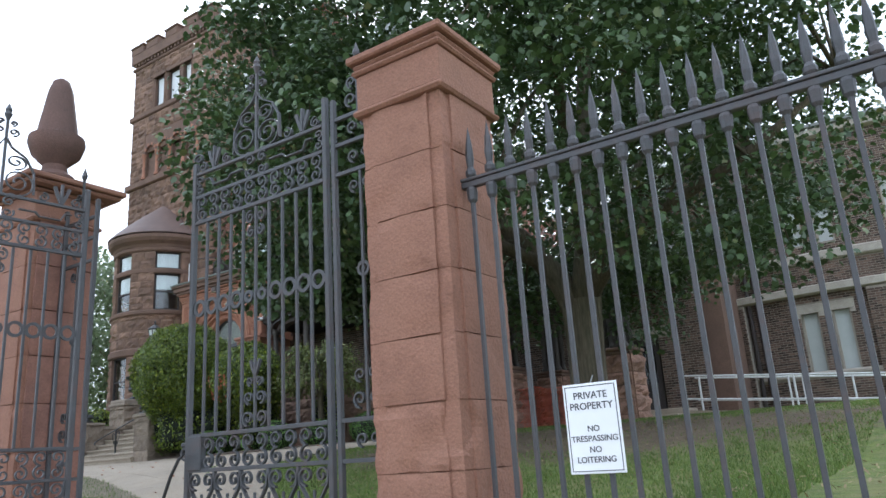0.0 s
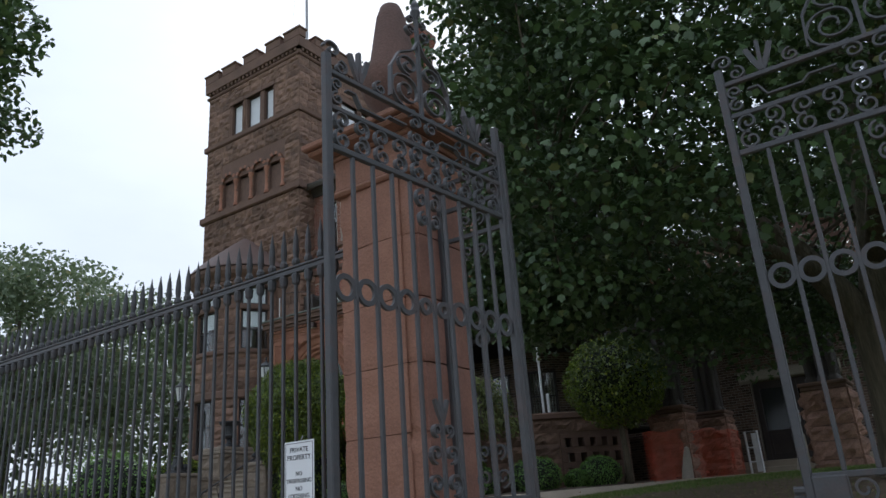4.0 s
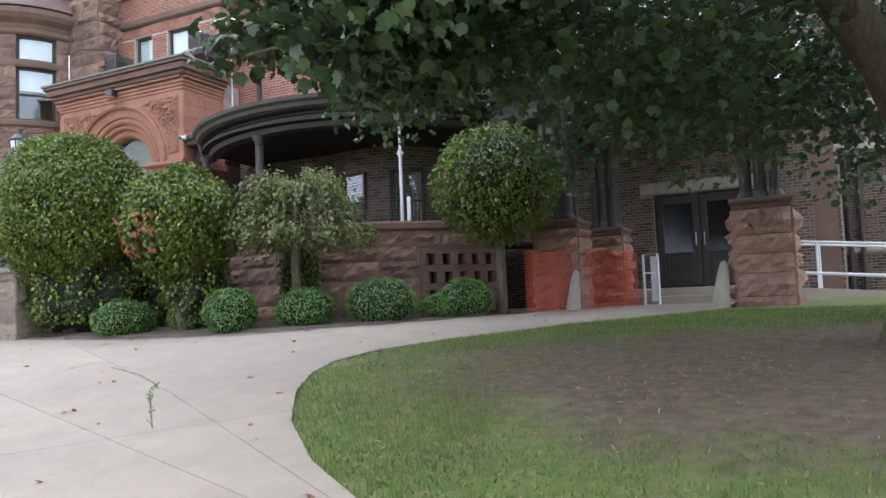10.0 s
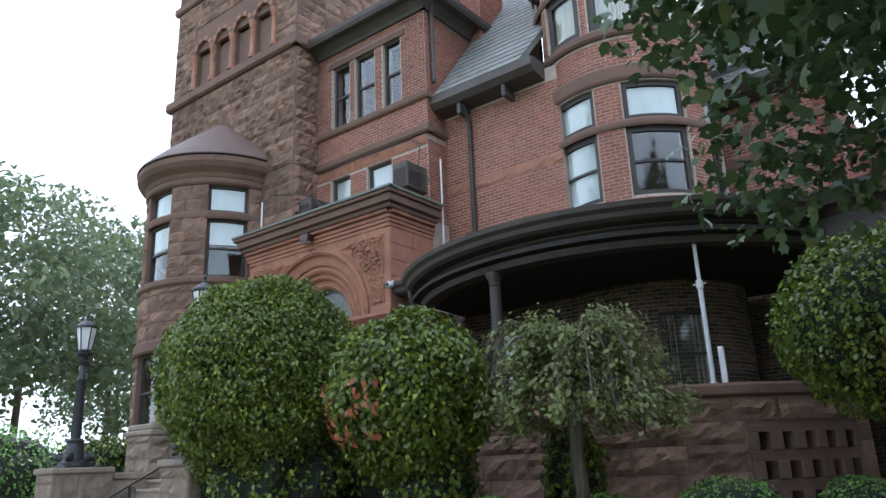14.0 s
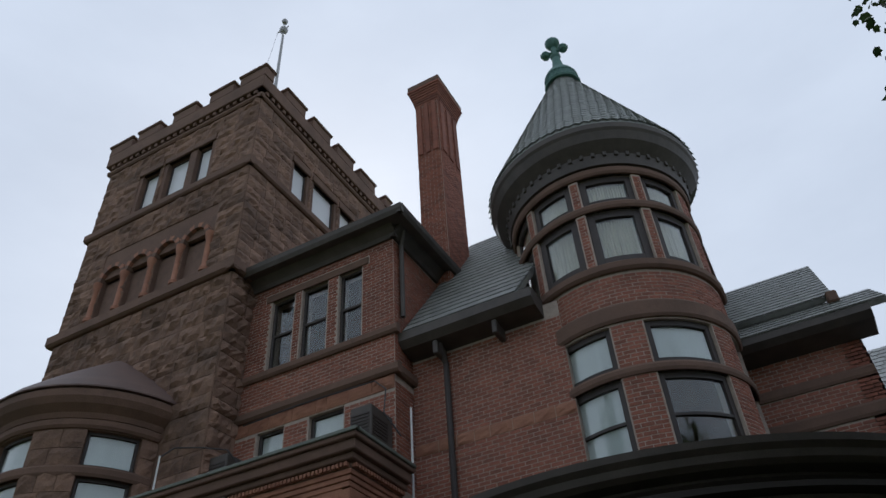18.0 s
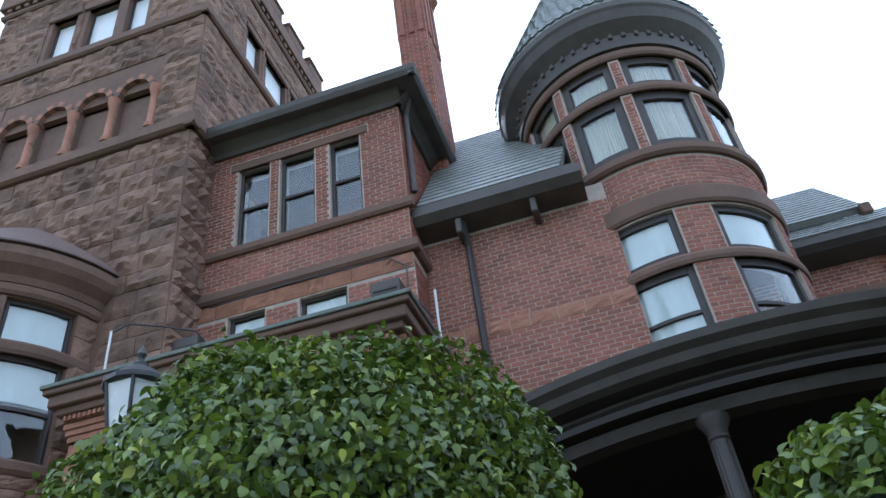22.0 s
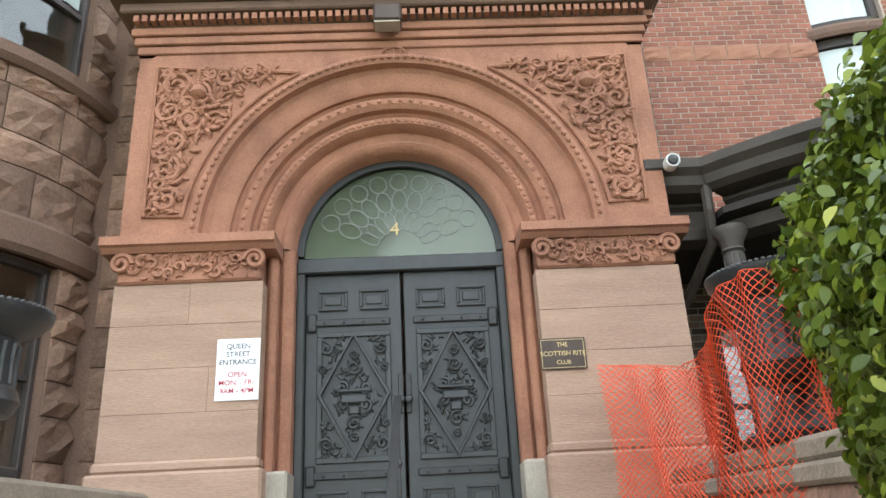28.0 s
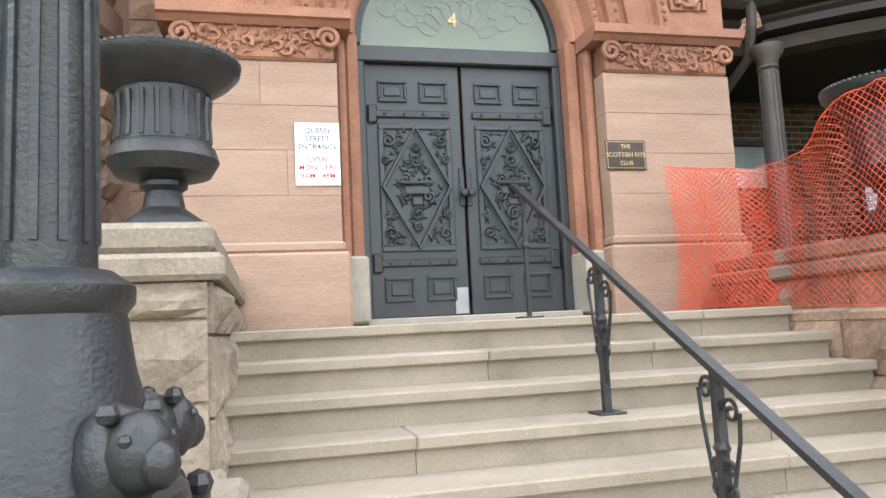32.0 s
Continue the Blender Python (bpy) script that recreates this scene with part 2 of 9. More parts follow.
# ---- materials ----
def material(name, col, rough=0.8, col2=None, scale=6.0, bump=0.2, bump_scale=40.0, metal=0.0, stain=0.0, stain_col=(0.02, 0.018, 0.016),
             stain_scale=0.8, per_piece=0.0, island=False, detail=6, spec=0.5, coat=0.0, stretch=(1, 1, 1)):
    m = bpy.data.materials.new(name)
    m.use_nodes = True
    n, l = m.node_tree.nodes, m.node_tree.links
    bsdf = n["Principled BSDF"]
    tc = n.new("ShaderNodeTexCoord")
    mp = n.new("ShaderNodeMapping")
    mp.inputs["Scale"].default_value = stretch
    geo = n.new("ShaderNodeNewGeometry")
    l.new(geo.outputs["Position"], mp.inputs["Vector"])
    vec = mp.outputs["Vector"]
    n1 = n.new("ShaderNodeTexNoise")
    n1.inputs["Scale"].default_value, n1.inputs["Detail"].default_value = scale, detail
    n1.inputs["Roughness"].default_value = 0.65
    l.new(vec, n1.inputs["Vector"])
    r1 = n.new("ShaderNodeValToRGB")
    r1.color_ramp.elements[0].position, r1.color_ramp.elements[1].position = 0.32, 0.68
    c2 = col2 or tuple(c * 0.72 for c in col)
    r1.color_ramp.elements[0].color, r1.color_ramp.elements[1].color = (*c2, 1), (*col, 1)
    l.new(n1.outputs["Fac"], r1.inputs["Fac"])
    out = r1.outputs["Color"]
    if per_piece:
        hs = n.new("ShaderNodeHueSaturation")
        mr = n.new("ShaderNodeMapRange")
        mr.inputs["To Min"].default_value, mr.inputs["To Max"].default_value = 1 - per_piece, 1 + per_piece
        if island:
            l.new(geo.outputs["Random Per Island"], mr.inputs["Value"])
        else:
            oi = n.new("ShaderNodeObjectInfo")
            l.new(oi.outputs["Random"], mr.inputs["Value"])
        l.new(mr.outputs["Result"], hs.inputs["Value"])
        l.new(out, hs.inputs["Color"])
        out = hs.outputs["Color"]
    if stain:
        n2 = n.new("ShaderNodeTexNoise")
        n2.inputs["Scale"].default_value, n2.inputs["Detail"].default_value = stain_scale, 8
        n2.inputs["Roughness"].default_value = 0.7
        l.new(vec, n2.inputs["Vector"])
        r2 = n.new("ShaderNodeValToRGB")
        r2.color_ramp.elements[0].position, r2.color_ramp.elements[1].position = 0.48, 0.72
        r2.color_ramp.elements[0].color, r2.color_ramp.elements[1].color = (0, 0, 0, 1), (stain, stain, stain, 1)
        l.new(n2.outputs["Fac"], r2.inputs["Fac"])
        mx = n.new("ShaderNodeMix")
        mx.data_type = "RGBA"
        l.new(r2.outputs["Color"], mx.inputs["Factor"])
        l.new(out, mx.inputs["A"])
        mx.inputs["B"].default_value = (*stain_col, 1)
        out = mx.outputs["Result"]
    if bump:
        n4 = n.new("ShaderNodeTexNoise")
        n4.inputs["Scale"].default_value, n4.inputs["Detail"].default_value, n4.inputs["Roughness"].default_value = bump_scale * 1.3, 6, 0.8
        l.new(vec, n4.inputs["Vector"])
        h4 = n.new("ShaderNodeHueSaturation")
        m4 = n.new("ShaderNodeMapRange")
        m4.inputs["From Min"].default_value, m4.inputs["From Max"].default_value = 0.25, 0.75
        grain = 0.34 * min(1.0, bump / 0.3)
        m4.inputs["To Min"].default_value, m4.inputs["To Max"].default_value = 1 - grain, 1 + grain
        l.new(n4.outputs["Fac"], m4.inputs["Value"])
        l.new(m4.outputs["Result"], h4.inputs["Value"])
        l.new(out, h4.inputs["Color"])
        out = h4.outputs["Color"]
    l.new(out, bsdf.inputs["Base Color"])
    bsdf.inputs["Metallic"].default_value = metal
    bsdf.inputs["Specular IOR Level"].default_value = spec
    bsdf.inputs["Coat Weight"].default_value = coat
    rr = n.new("ShaderNodeMapRange")
    rr.inputs["To Min"].default_value, rr.inputs["To Max"].default_value = max(0.02, rough - 0.1), min(1.0, rough + 0.1)
    l.new(n1.outputs["Fac"], rr.inputs["Value"])
    l.new(rr.outputs["Result"], bsdf.inputs["Roughness"])
    if bump:
        n3 = n.new("ShaderNodeTexNoise")
        n3.inputs["Scale"].default_value, n3.inputs["Detail"].default_value = bump_scale, 5
        l.new(vec, n3.inputs["Vector"])
        b = n.new("ShaderNodeBump")
        b.inputs["Strength"].default_value, b.inputs["Distance"].default_value = bump, 0.02
        l.new(n3.outputs["Fac"], b.inputs["Height"])
        l.new(b.outputs["Normal"], bsdf.inputs["Normal"])
    return m


def leaf_material(name, a, b, c, rough=0.5, through=0.25):
    m = bpy.data.materials.new(name)
    m.use_nodes = True
    n, l = m.node_tree.nodes, m.node_tree.links
    bsdf, out = n["Principled BSDF"], n["Material Output"]
    geo = n.new("ShaderNodeNewGeometry")
    r = n.new("ShaderNodeValToRGB")
    r.color_ramp.elements[0].color, r.color_ramp.elements[1].color = (*a, 1), (*b, 1)
    e = r.color_ramp.elements.new(0.94)
    e.color = (*b, 1)
    r.color_ramp.elements[-1].color = (*c, 1)
    l.new(geo.outputs["Random Per Island"], r.inputs["Fac"])
    n1 = n.new("ShaderNodeTexNoise")
    n1.inputs["Scale"].default_value = 1.3
    l.new(geo.outputs["Position"], n1.inputs["Vector"])
    hs = n.new("ShaderNodeHueSaturation")
    mr = n.new("ShaderNodeMapRange")
    mr.inputs["To Min"].default_value, mr.inputs["To Max"].default_value = 0.65, 1.35
    l.new(n1.outputs["Fac"], mr.inputs["Value"])
    l.new(mr.outputs["Result"], hs.inputs["Value"])
    l.new(r.outputs["Color"], hs.inputs["Color"])
    l.new(hs.outputs["Color"], bsdf.inputs["Base Color"])
    bsdf.inputs["Roughness"].default_value = rough
    tr = n.new("ShaderNodeBsdfTranslucent")
    l.new(hs.outputs["Color"], tr.inputs["Color"])
    mx = n.new("ShaderNodeMixShader")
    mx.inputs["Fac"].default_value = through
    l.new(bsdf.outputs["BSDF"], mx.inputs[1])
    l.new(tr.outputs["BSDF"], mx.inputs[2])
    l.new(mx.outputs["Shader"], out.inputs["Surface"])
    return m


def glass_material(name, tint=(0.9, 0.95, 0.95), ior=1.5, rough=0.02):
    m = bpy.data.materials.new(name)
    m.use_nodes = True
    n, l = m.node_tree.nodes, m.node_tree.links
    n.remove(n["Principled BSDF"])
    t = n.new("ShaderNodeBsdfTransparent")
    t.inputs["Color"].default_value = (*tint, 1)
    g = n.new("ShaderNodeBsdfGlossy")
    g.inputs["Roughness"].default_value = rough
    lw = n.new("ShaderNodeLayerWeight")
    lw.inputs["Blend"].default_value = 0.5
    pw = n.new("ShaderNodeMath")
    pw.operation = "POWER"
    pw.inputs[1].default_value = 4.0
    fr = n.new("ShaderNodeMath")
    fr.operation = "MULTIPLY_ADD"
    fr.inputs[1].default_value, fr.inputs[2].default_value = 0.85, ((ior - 1) / (ior + 1)) ** 2
    l.new(lw.outputs["Facing"], pw.inputs[0])
    l.new(pw.outputs["Value"], fr.inputs[0])
    mx = n.new("ShaderNodeMixShader")
    l.new(fr.outputs["Value"], mx.inputs["Fac"])
    l.new(t.outputs["BSDF"], mx.inputs[1])
    l.new(g.outputs["BSDF"], mx.inputs[2])
    nz = n.new("ShaderNodeTexNoise")
    nz.inputs["Scale"].default_value = 0.9
    nz.inputs["Detail"].default_value = 0.0
    pn_ = n.new("ShaderNodeNewGeometry")
    l.new(pn_.outputs["Position"], nz.inputs["Vector"])
    bp = n.new("ShaderNodeBump")
    bp.inputs["Strength"].default_value, bp.inputs["Distance"].default_value = 0.03, 0.02
    l.new(nz.outputs["Fac"], bp.inputs["Height"])
    l.new(bp.outputs["Normal"], g.inputs["Normal"])
    l.new(mx.outputs["Shader"], n["Material Output"].inputs["Surface"])
    return m


PILLARSTONE = material("weathered_red_sandstone", (0.295, 0.15, 0.098), 0.88, (0.21, 0.102, 0.066), 2.4, 0.45, 50, stain=0.6, stain_col=(0.115, 0.062, 0.044), stain_scale=1.2)
SAND = material("red_sandstone", (0.365, 0.176, 0.108), 0.85, (0.265, 0.12, 0.074), 3.0, 0.35, 55, stain=0.55, stain_col=(0.13, 0.06, 0.04), stain_scale=1.4)
# sandstone for caps and finial, their backlit darkness put into the colour
BACKLITSTONE = material("backlit_dark_sandstone", (0.16, 0.09, 0.07), 0.9, (0.09, 0.055, 0.045), 4.0, 0.4, 50, stain=0.5, stain_col=(0.05, 0.04, 0.038), stain_scale=2.0)
# darker copy of the red stone, with one side's shade in its colour
SANDSHADE = material("shaded_red_sandstone", (0.28, 0.14, 0.1), 0.88, (0.19, 0.095, 0.07), 3.0, 0.35, 50, stain=0.6, stain_col=(0.1, 0.06, 0.05), stain_scale=1.1)
SAND_PALE = material("pale_red_sandstone", (0.385, 0.262, 0.19), 0.85, (0.3, 0.195, 0.14), 3.0, 0.25, 60, stain=0.6, stain_col=(0.24, 0.155, 0.11), stain_scale=1.0, per_piece=0.06, stretch=(0.35, 0.35, 2.2))
ROCK = material("rock_faced_brownstone", (0.25, 0.155, 0.108), 0.92, (0.15, 0.092, 0.066), 4.0, 0.6, 26, stain=0.6, stain_col=(0.045, 0.034, 0.028), stain_scale=1.1, per_piece=0.28)
ROCKRED = material("rough_red_brownstone", (0.33, 0.195, 0.14), 0.95, (0.2, 0.12, 0.088), 5.0, 0.8, 24, stain=0.35, stain_col=(0.08, 0.055, 0.042), per_piece=0.15)
ROCK_J = material("rock_faced_brownstone_joined", (0.25, 0.155, 0.108), 0.92, (0.15, 0.092, 0.066), 4.0, 0.6, 26, stain=0.6, stain_col=(0.045, 0.034, 0.028), stain_scale=1.1, per_piece=0.28, island=True)
DARKSTONE = material("weathered_brown_stone", (0.19, 0.115, 0.082), 0.9, (0.12, 0.074, 0.054), 3.0, 0.3, 40, stain=0.5, stain_scale=1.5)
BRICK = material("red_brick", (0.255, 0.094, 0.058), 0.85, (0.165, 0.062, 0.041), 9.0, 0.25, 70, per_piece=0.22, stain=0.4, stain_col=(0.07, 0.03, 0.022), stain_scale=1.0)
BRICK_J = material("red_brick_joined", (0.30, 0.112, 0.07), 0.85, (0.2, 0.075, 0.048), 9.0, 0.25, 70, per_piece=0.22, island=True, stain=0.4, stain_col=(0.07, 0.03, 0.022), stain_scale=1.0)
MORTAR = material("grey_brown_mortar", (0.47, 0.39, 0.325), 0.95, (0.34, 0.28, 0.235), 8.0, 0.3, 80)
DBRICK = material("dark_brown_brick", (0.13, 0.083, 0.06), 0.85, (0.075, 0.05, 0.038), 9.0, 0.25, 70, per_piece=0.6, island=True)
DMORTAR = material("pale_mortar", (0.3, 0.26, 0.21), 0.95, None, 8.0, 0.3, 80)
LIME = material("pale_limestone", (0.4, 0.36, 0.3), 0.85, (0.31, 0.275, 0.23), 5.0, 0.2, 60, stain=0.3, stain_col=(0.16, 0.13, 0.1))
SLATE = material("grey_slate", (0.23, 0.235, 0.22), 0.5, (0.16, 0.165, 0.155), 7.0, 0.2, 50, per_piece=0.16, island=True)
CONESLATE = material("grey_green_slate", (0.26, 0.275, 0.255), 0.5, (0.2, 0.21, 0.195), 5.0, 0.15, 50, per_piece=0.1, island=True)
DARKWOOD = material("dark_brown_paint", (0.045, 0.034, 0.030), 0.6, (0.028, 0.022, 0.02), 5.0, 0.1, 60, stain=0.3, stain_col=(0.1, 0.085, 0.075))
PORCHTRIM = material("brown_grey_porch_trim", (0.085, 0.072, 0.062), 0.6, (0.055, 0.046, 0.04), 3.0, 0.12, 40, stain=0.35, stain_col=(0.03, 0.025, 0.022))
# near-black wood: the deep shade inside the porch is put into this colour
SHADOWWOOD = material("shade_dark_wood", (0.03, 0.024, 0.02), 0.8, None, 5.0, 0.1, 40)
COPPER = material("verdigris_copper", (0.095, 0.2, 0.172), 0.65, (0.055, 0.125, 0.11), 9.0, 0.2, 60)
BAYTIN = material("brown_weathered_metal_roof", (0.155, 0.10, 0.082), 0.6, (0.11, 0.07, 0.058), 3.0, 0.12, 40, stain=0.35, stain_col=(0.075, 0.055, 0.048))
REDTIN = material("red_brown_tin_roof", (0.21, 0.10, 0.085), 0.55, (0.15, 0.07, 0.06), 3.0, 0.1, 40)
IRON = material("worn_grey_iron_paint", (0.058, 0.059, 0.062), 0.5, (0.04, 0.041, 0.044), 9.0, 0.09, 70, stain=0.35, stain_col=(0.10, 0.045, 0.03), stain_scale=5.0)
BLACKIRON = material("black_iron_paint", (0.022, 0.023, 0.025), 0.42, (0.014, 0.015, 0.016), 12.0, 0.2, 90, stain=0.2, stain_col=(0.09, 0.08, 0.07), stain_scale=6.0)
DOORPAINT = material("dark_green_grey_door_paint", (0.034, 0.038, 0.039), 0.45, (0.022, 0.025, 0.026), 6.0, 0.1, 60, stain=0.15, stain_col=(0.11, 0.11, 0.1))
CONCRETE = material("pale_concrete", (0.36, 0.30, 0.225), 0.92, (0.3, 0.248, 0.185), 2.5, 0.25, 90, stain=0.35, stain_col=(0.22, 0.2, 0.18), stain_scale=0.7, per_piece=0.05)
STEP = material("pale_stone_steps", (0.34, 0.288, 0.222), 0.9, (0.285, 0.238, 0.18), 1.6, 0.18, 60, stain=0.6, stain_col=(0.17, 0.14, 0.105), stain_scale=1.9, per_piece=0.08)
ROCKTAN = material("stained_tan_brown_stone", (0.3, 0.205, 0.142), 0.92, (0.19, 0.125, 0.085), 5.0, 0.8, 24, stain=0.6, stain_col=(0.12, 0.075, 0.05), stain_scale=2.2, per_piece=0.2)
COPING = material("grey_brown_coping", (0.285, 0.235, 0.18), 0.9, (0.195, 0.16, 0.122), 4.0, 0.4, 40, stain=0.4, stain_col=(0.08, 0.068, 0.055))
ROCKGREY = material("grey_brown_rock_face", (0.25, 0.2, 0.148), 0.95, (0.16, 0.125, 0.092), 5.0, 0.8, 24, stain=0.4, stain_col=(0.07, 0.06, 0.05), per_piece=0.18)
ASPHALT = material("asphalt", (0.055, 0.055, 0.056), 0.9, (0.04, 0.04, 0.04), 20, 0.4, 200)
SOIL = material("bare_soil", (0.115, 0.082, 0.06), 0.97, (0.075, 0.055, 0.04), 5.0, 0.8, 60, stain=0.4, stain_col=(0.16, 0.12, 0.09))
BARK = material("grey_brown_bark", (0.135, 0.108, 0.072), 0.95, (0.05, 0.042, 0.025), 26.0, 1.0, 34, stain=0.35, stain_col=(0.1, 0.11, 0.06), stretch=(1, 1, 0.1))
TWIG = material("thin_bark", (0.10, 0.08, 0.065), 0.95, None, 16.0, 0.5, 40)
WHITEPAINT = material("white_rail_paint", (0.72, 0.72, 0.71), 0.45, (0.6, 0.6, 0.6), 5.0, 0.05, 60, stain=0.2, stain_col=(0.4, 0.36, 0.32))
SIGNWHITE = material("white_sign_enamel", (0.78, 0.79, 0.8), 0.4, (0.72, 0.73, 0.74), 3.0, 0.0)
PRINT = material("black_print", (0.03, 0.03, 0.035), 0.6, None, 5.0, 0.0)
REDPRINT = material("red_print", (0.52, 0.05, 0.06), 0.6, None, 5.0, 0.0)
BRONZE = material("dark_bronze", (0.07, 0.05, 0.04), 0.4, (0.05, 0.036, 0.03), 8.0, 0.05, metal=0.5)
GOLD = material("gilt_letters", (0.55, 0.42, 0.20), 0.4, None, 8.0, 0.0, metal=0.6)
ORANGE = material("orange_plastic_mesh", (0.80, 0.13, 0.05), 0.5, (0.66, 0.09, 0.035), 3.0, 0.0)
BLIND = material("off_white_blind", (0.76, 0.77, 0.75), 0.8, (0.52, 0.53, 0.51), 2.0, 0.1, 30, stretch=(1, 1, 0.1))
CURTAIN = material("cream_curtain", (0.68, 0.64, 0.54), 0.85, (0.52, 0.48, 0.39), 10.0, 0.3, 12, stretch=(3, 3, 0.1))
PANELWHITE = material("white_window_panel", (0.43, 0.45, 0.43), 0.6, (0.36, 0.38, 0.36), 1.2, 0.05, 40, stain=0.3, stain_col=(0.38, 0.38, 0.35))
SHEETWHITE = material("weathered_white_sheet", (0.72, 0.74, 0.76), 0.35, (0.62, 0.64, 0.66), 1.6, 0.04, 30, stain=0.25, stain_col=(0.45, 0.45, 0.44))
FROST = material("frosted_lamp_glass", (0.62, 0.63, 0.62), 0.25, (0.52, 0.54, 0.54), 4.0, 0.0)
ALUM = material("grey_metal", (0.35, 0.35, 0.35), 0.45, (0.26, 0.26, 0.26), 8.0, 0.05, metal=0.5)
EDGE_GREEN = material("oxidised_metal_edge", (0.15, 0.17, 0.145), 0.6, (0.1, 0.11, 0.09), 6.0, 0.1, 40)
GLASS = glass_material("window_glass", (0.92, 0.95, 0.95), 1.7)
DOORGLASS = glass_material("dusty_door_glass", (0.7, 0.72, 0.7), 1.35, 0.12)
LUNGLASS = glass_material("leaded_lunette_glass", (0.74, 0.77, 0.72), 1.5, 0.05)
GRASS = material("lawn_turf", (0.185, 0.22, 0.05), 0.95, (0.085, 0.125, 0.024), 9.0, 1.0, 70, stain=0.9, stain_col=(0.25, 0.205, 0.1), stain_scale=1.7, detail=10)


def worn_patch(mat, cx, cy, rx, ry, col):
    """Bare earth showing through the turf, with a soft ragged edge."""
    n, l = mat.node_tree.nodes, mat.node_tree.links
    bsdf = n["Principled BSDF"]
    geo = n.new("ShaderNodeNewGeometry")
    mp = n.new("ShaderNodeMapping")
    mp.vector_type = "TEXTURE"
    mp.inputs["Location"].default_value, mp.inputs["Scale"].default_value = (cx, cy, 1.6), (rx, ry, 40)
    l.new(geo.outputs["Position"], mp.inputs["Vector"])
    ln = n.new("ShaderNodeVectorMath")
    ln.operation = "LENGTH"
    l.new(mp.outputs["Vector"], ln.inputs[0])
    nz = n.new("ShaderNodeTexNoise")
    nz.inputs["Scale"].default_value, nz.inputs["Detail"].default_value, nz.inputs["Roughness"].default_value = 1.1, 9, 0.72
    l.new(geo.outputs["Position"], nz.inputs["Vector"])
    ad = n.new("ShaderNodeMath")
    ad.operation = "MULTIPLY_ADD"
    ad.inputs[1].default_value = 1.5
    l.new(nz.outputs["Fac"], ad.inputs[0])
    l.new(ln.outputs["Value"], ad.inputs[2])
    mr = n.new("ShaderNodeMapRange")
    mr.interpolation_type = "SMOOTHSTEP"
    mr.inputs["From Min"].default_value, mr.inputs["From Max"].default_value = 1.55, 2.05
    mr.inputs["To Min"].default_value, mr.inputs["To Max"].default_value = 1.0, 0.0
    l.new(ad.outputs["Value"], mr.inputs["Value"])
    fine = n.new("ShaderNodeTexNoise")
    fine.inputs["Scale"].default_value, fine.inputs["Detail"].default_value = 9, 6
    l.new(geo.outputs["Position"], fine.inputs["Vector"])
    ramp = n.new("ShaderNodeValToRGB")
    ramp.color_ramp.elements[0].position, ramp.color_ramp.elements[1].position = 0.35, 0.68
    ramp.color_ramp.elements[0].color, ramp.color_ramp.elements[1].color = (*[c * 0.6 for c in col], 1), (*col, 1)
    l.new(fine.outputs["Fac"], ramp.inputs["Fac"])
    mx = n.new("ShaderNodeMix")
    mx.data_type = "RGBA"
    l.new(mr.outputs["Result"], mx.inputs["Factor"])
    l.new(bsdf.inputs["Base Color"].links[0].from_socket, mx.inputs["A"])
    l.new(ramp.outputs["Color"], mx.inputs["B"])
    l.new(mx.outputs["Result"], bsdf.inputs["Base Color"])


worn_patch(GRASS, -0.1, 11.3, 4.6, 2.45, (0.185, 0.134, 0.082))
CAME = material("grey_lead_came", (0.2, 0.215, 0.195), 0.5, (0.15, 0.16, 0.145), 8.0, 0.0)
FANBACK = material("dim_fanlight_backing", (0.36, 0.37, 0.32), 0.7, (0.27, 0.28, 0.245), 1.5, 0.0)
SHUTTER = material("brown_weathered_boarding", (0.17, 0.105, 0.078), 0.85, (0.12, 0.075, 0.055), 5.0, 0.2, 50, stain=0.3, stain_col=(0.07, 0.05, 0.04))
LEAF_TREE = leaf_material("maple_leaf", (0.04, 0.074, 0.026), (0.082, 0.132, 0.042), (0.17, 0.175, 0.058), 0.42, 0.18)
LEAF_BALL = leaf_material("topiary_leaf", (0.046, 0.078, 0.01), (0.17, 0.225, 0.02), (0.4, 0.42, 0.05), 0.33, 0.3)
LEAF_BOX = leaf_material("boxwood_leaf", (0.085, 0.17, 0.03), (0.15, 0.28, 0.05), (0.24, 0.36, 0.08), 0.5, 0.25)
LEAF_WEEP = leaf_material("weeping_leaf", (0.11, 0.14, 0.04), (0.22, 0.25, 0.075), (0.3, 0.19, 0.08), 0.5, 0.35)
# paler and greyer than near leaves: distance haze put into the colour
LEAF_FAR = leaf_material("hazed_far_leaf", (0.1, 0.135, 0.075), (0.15, 0.19, 0.1), (0.22, 0.22, 0.11), 0.6, 0.4)
LEAF_RED = leaf_material("rusty_leaf", (0.25, 0.07, 0.03), (0.36, 0.12, 0.05), (0.2, 0.2, 0.05), 0.5, 0.3)
# near-black solid core: the shade deep among leaves put into its colour
HEDGECORE = material("shaded_foliage_core", (0.016, 0.024, 0.01), 0.95, (0.01, 0.014, 0.007), 9.0, 0.6, 30)

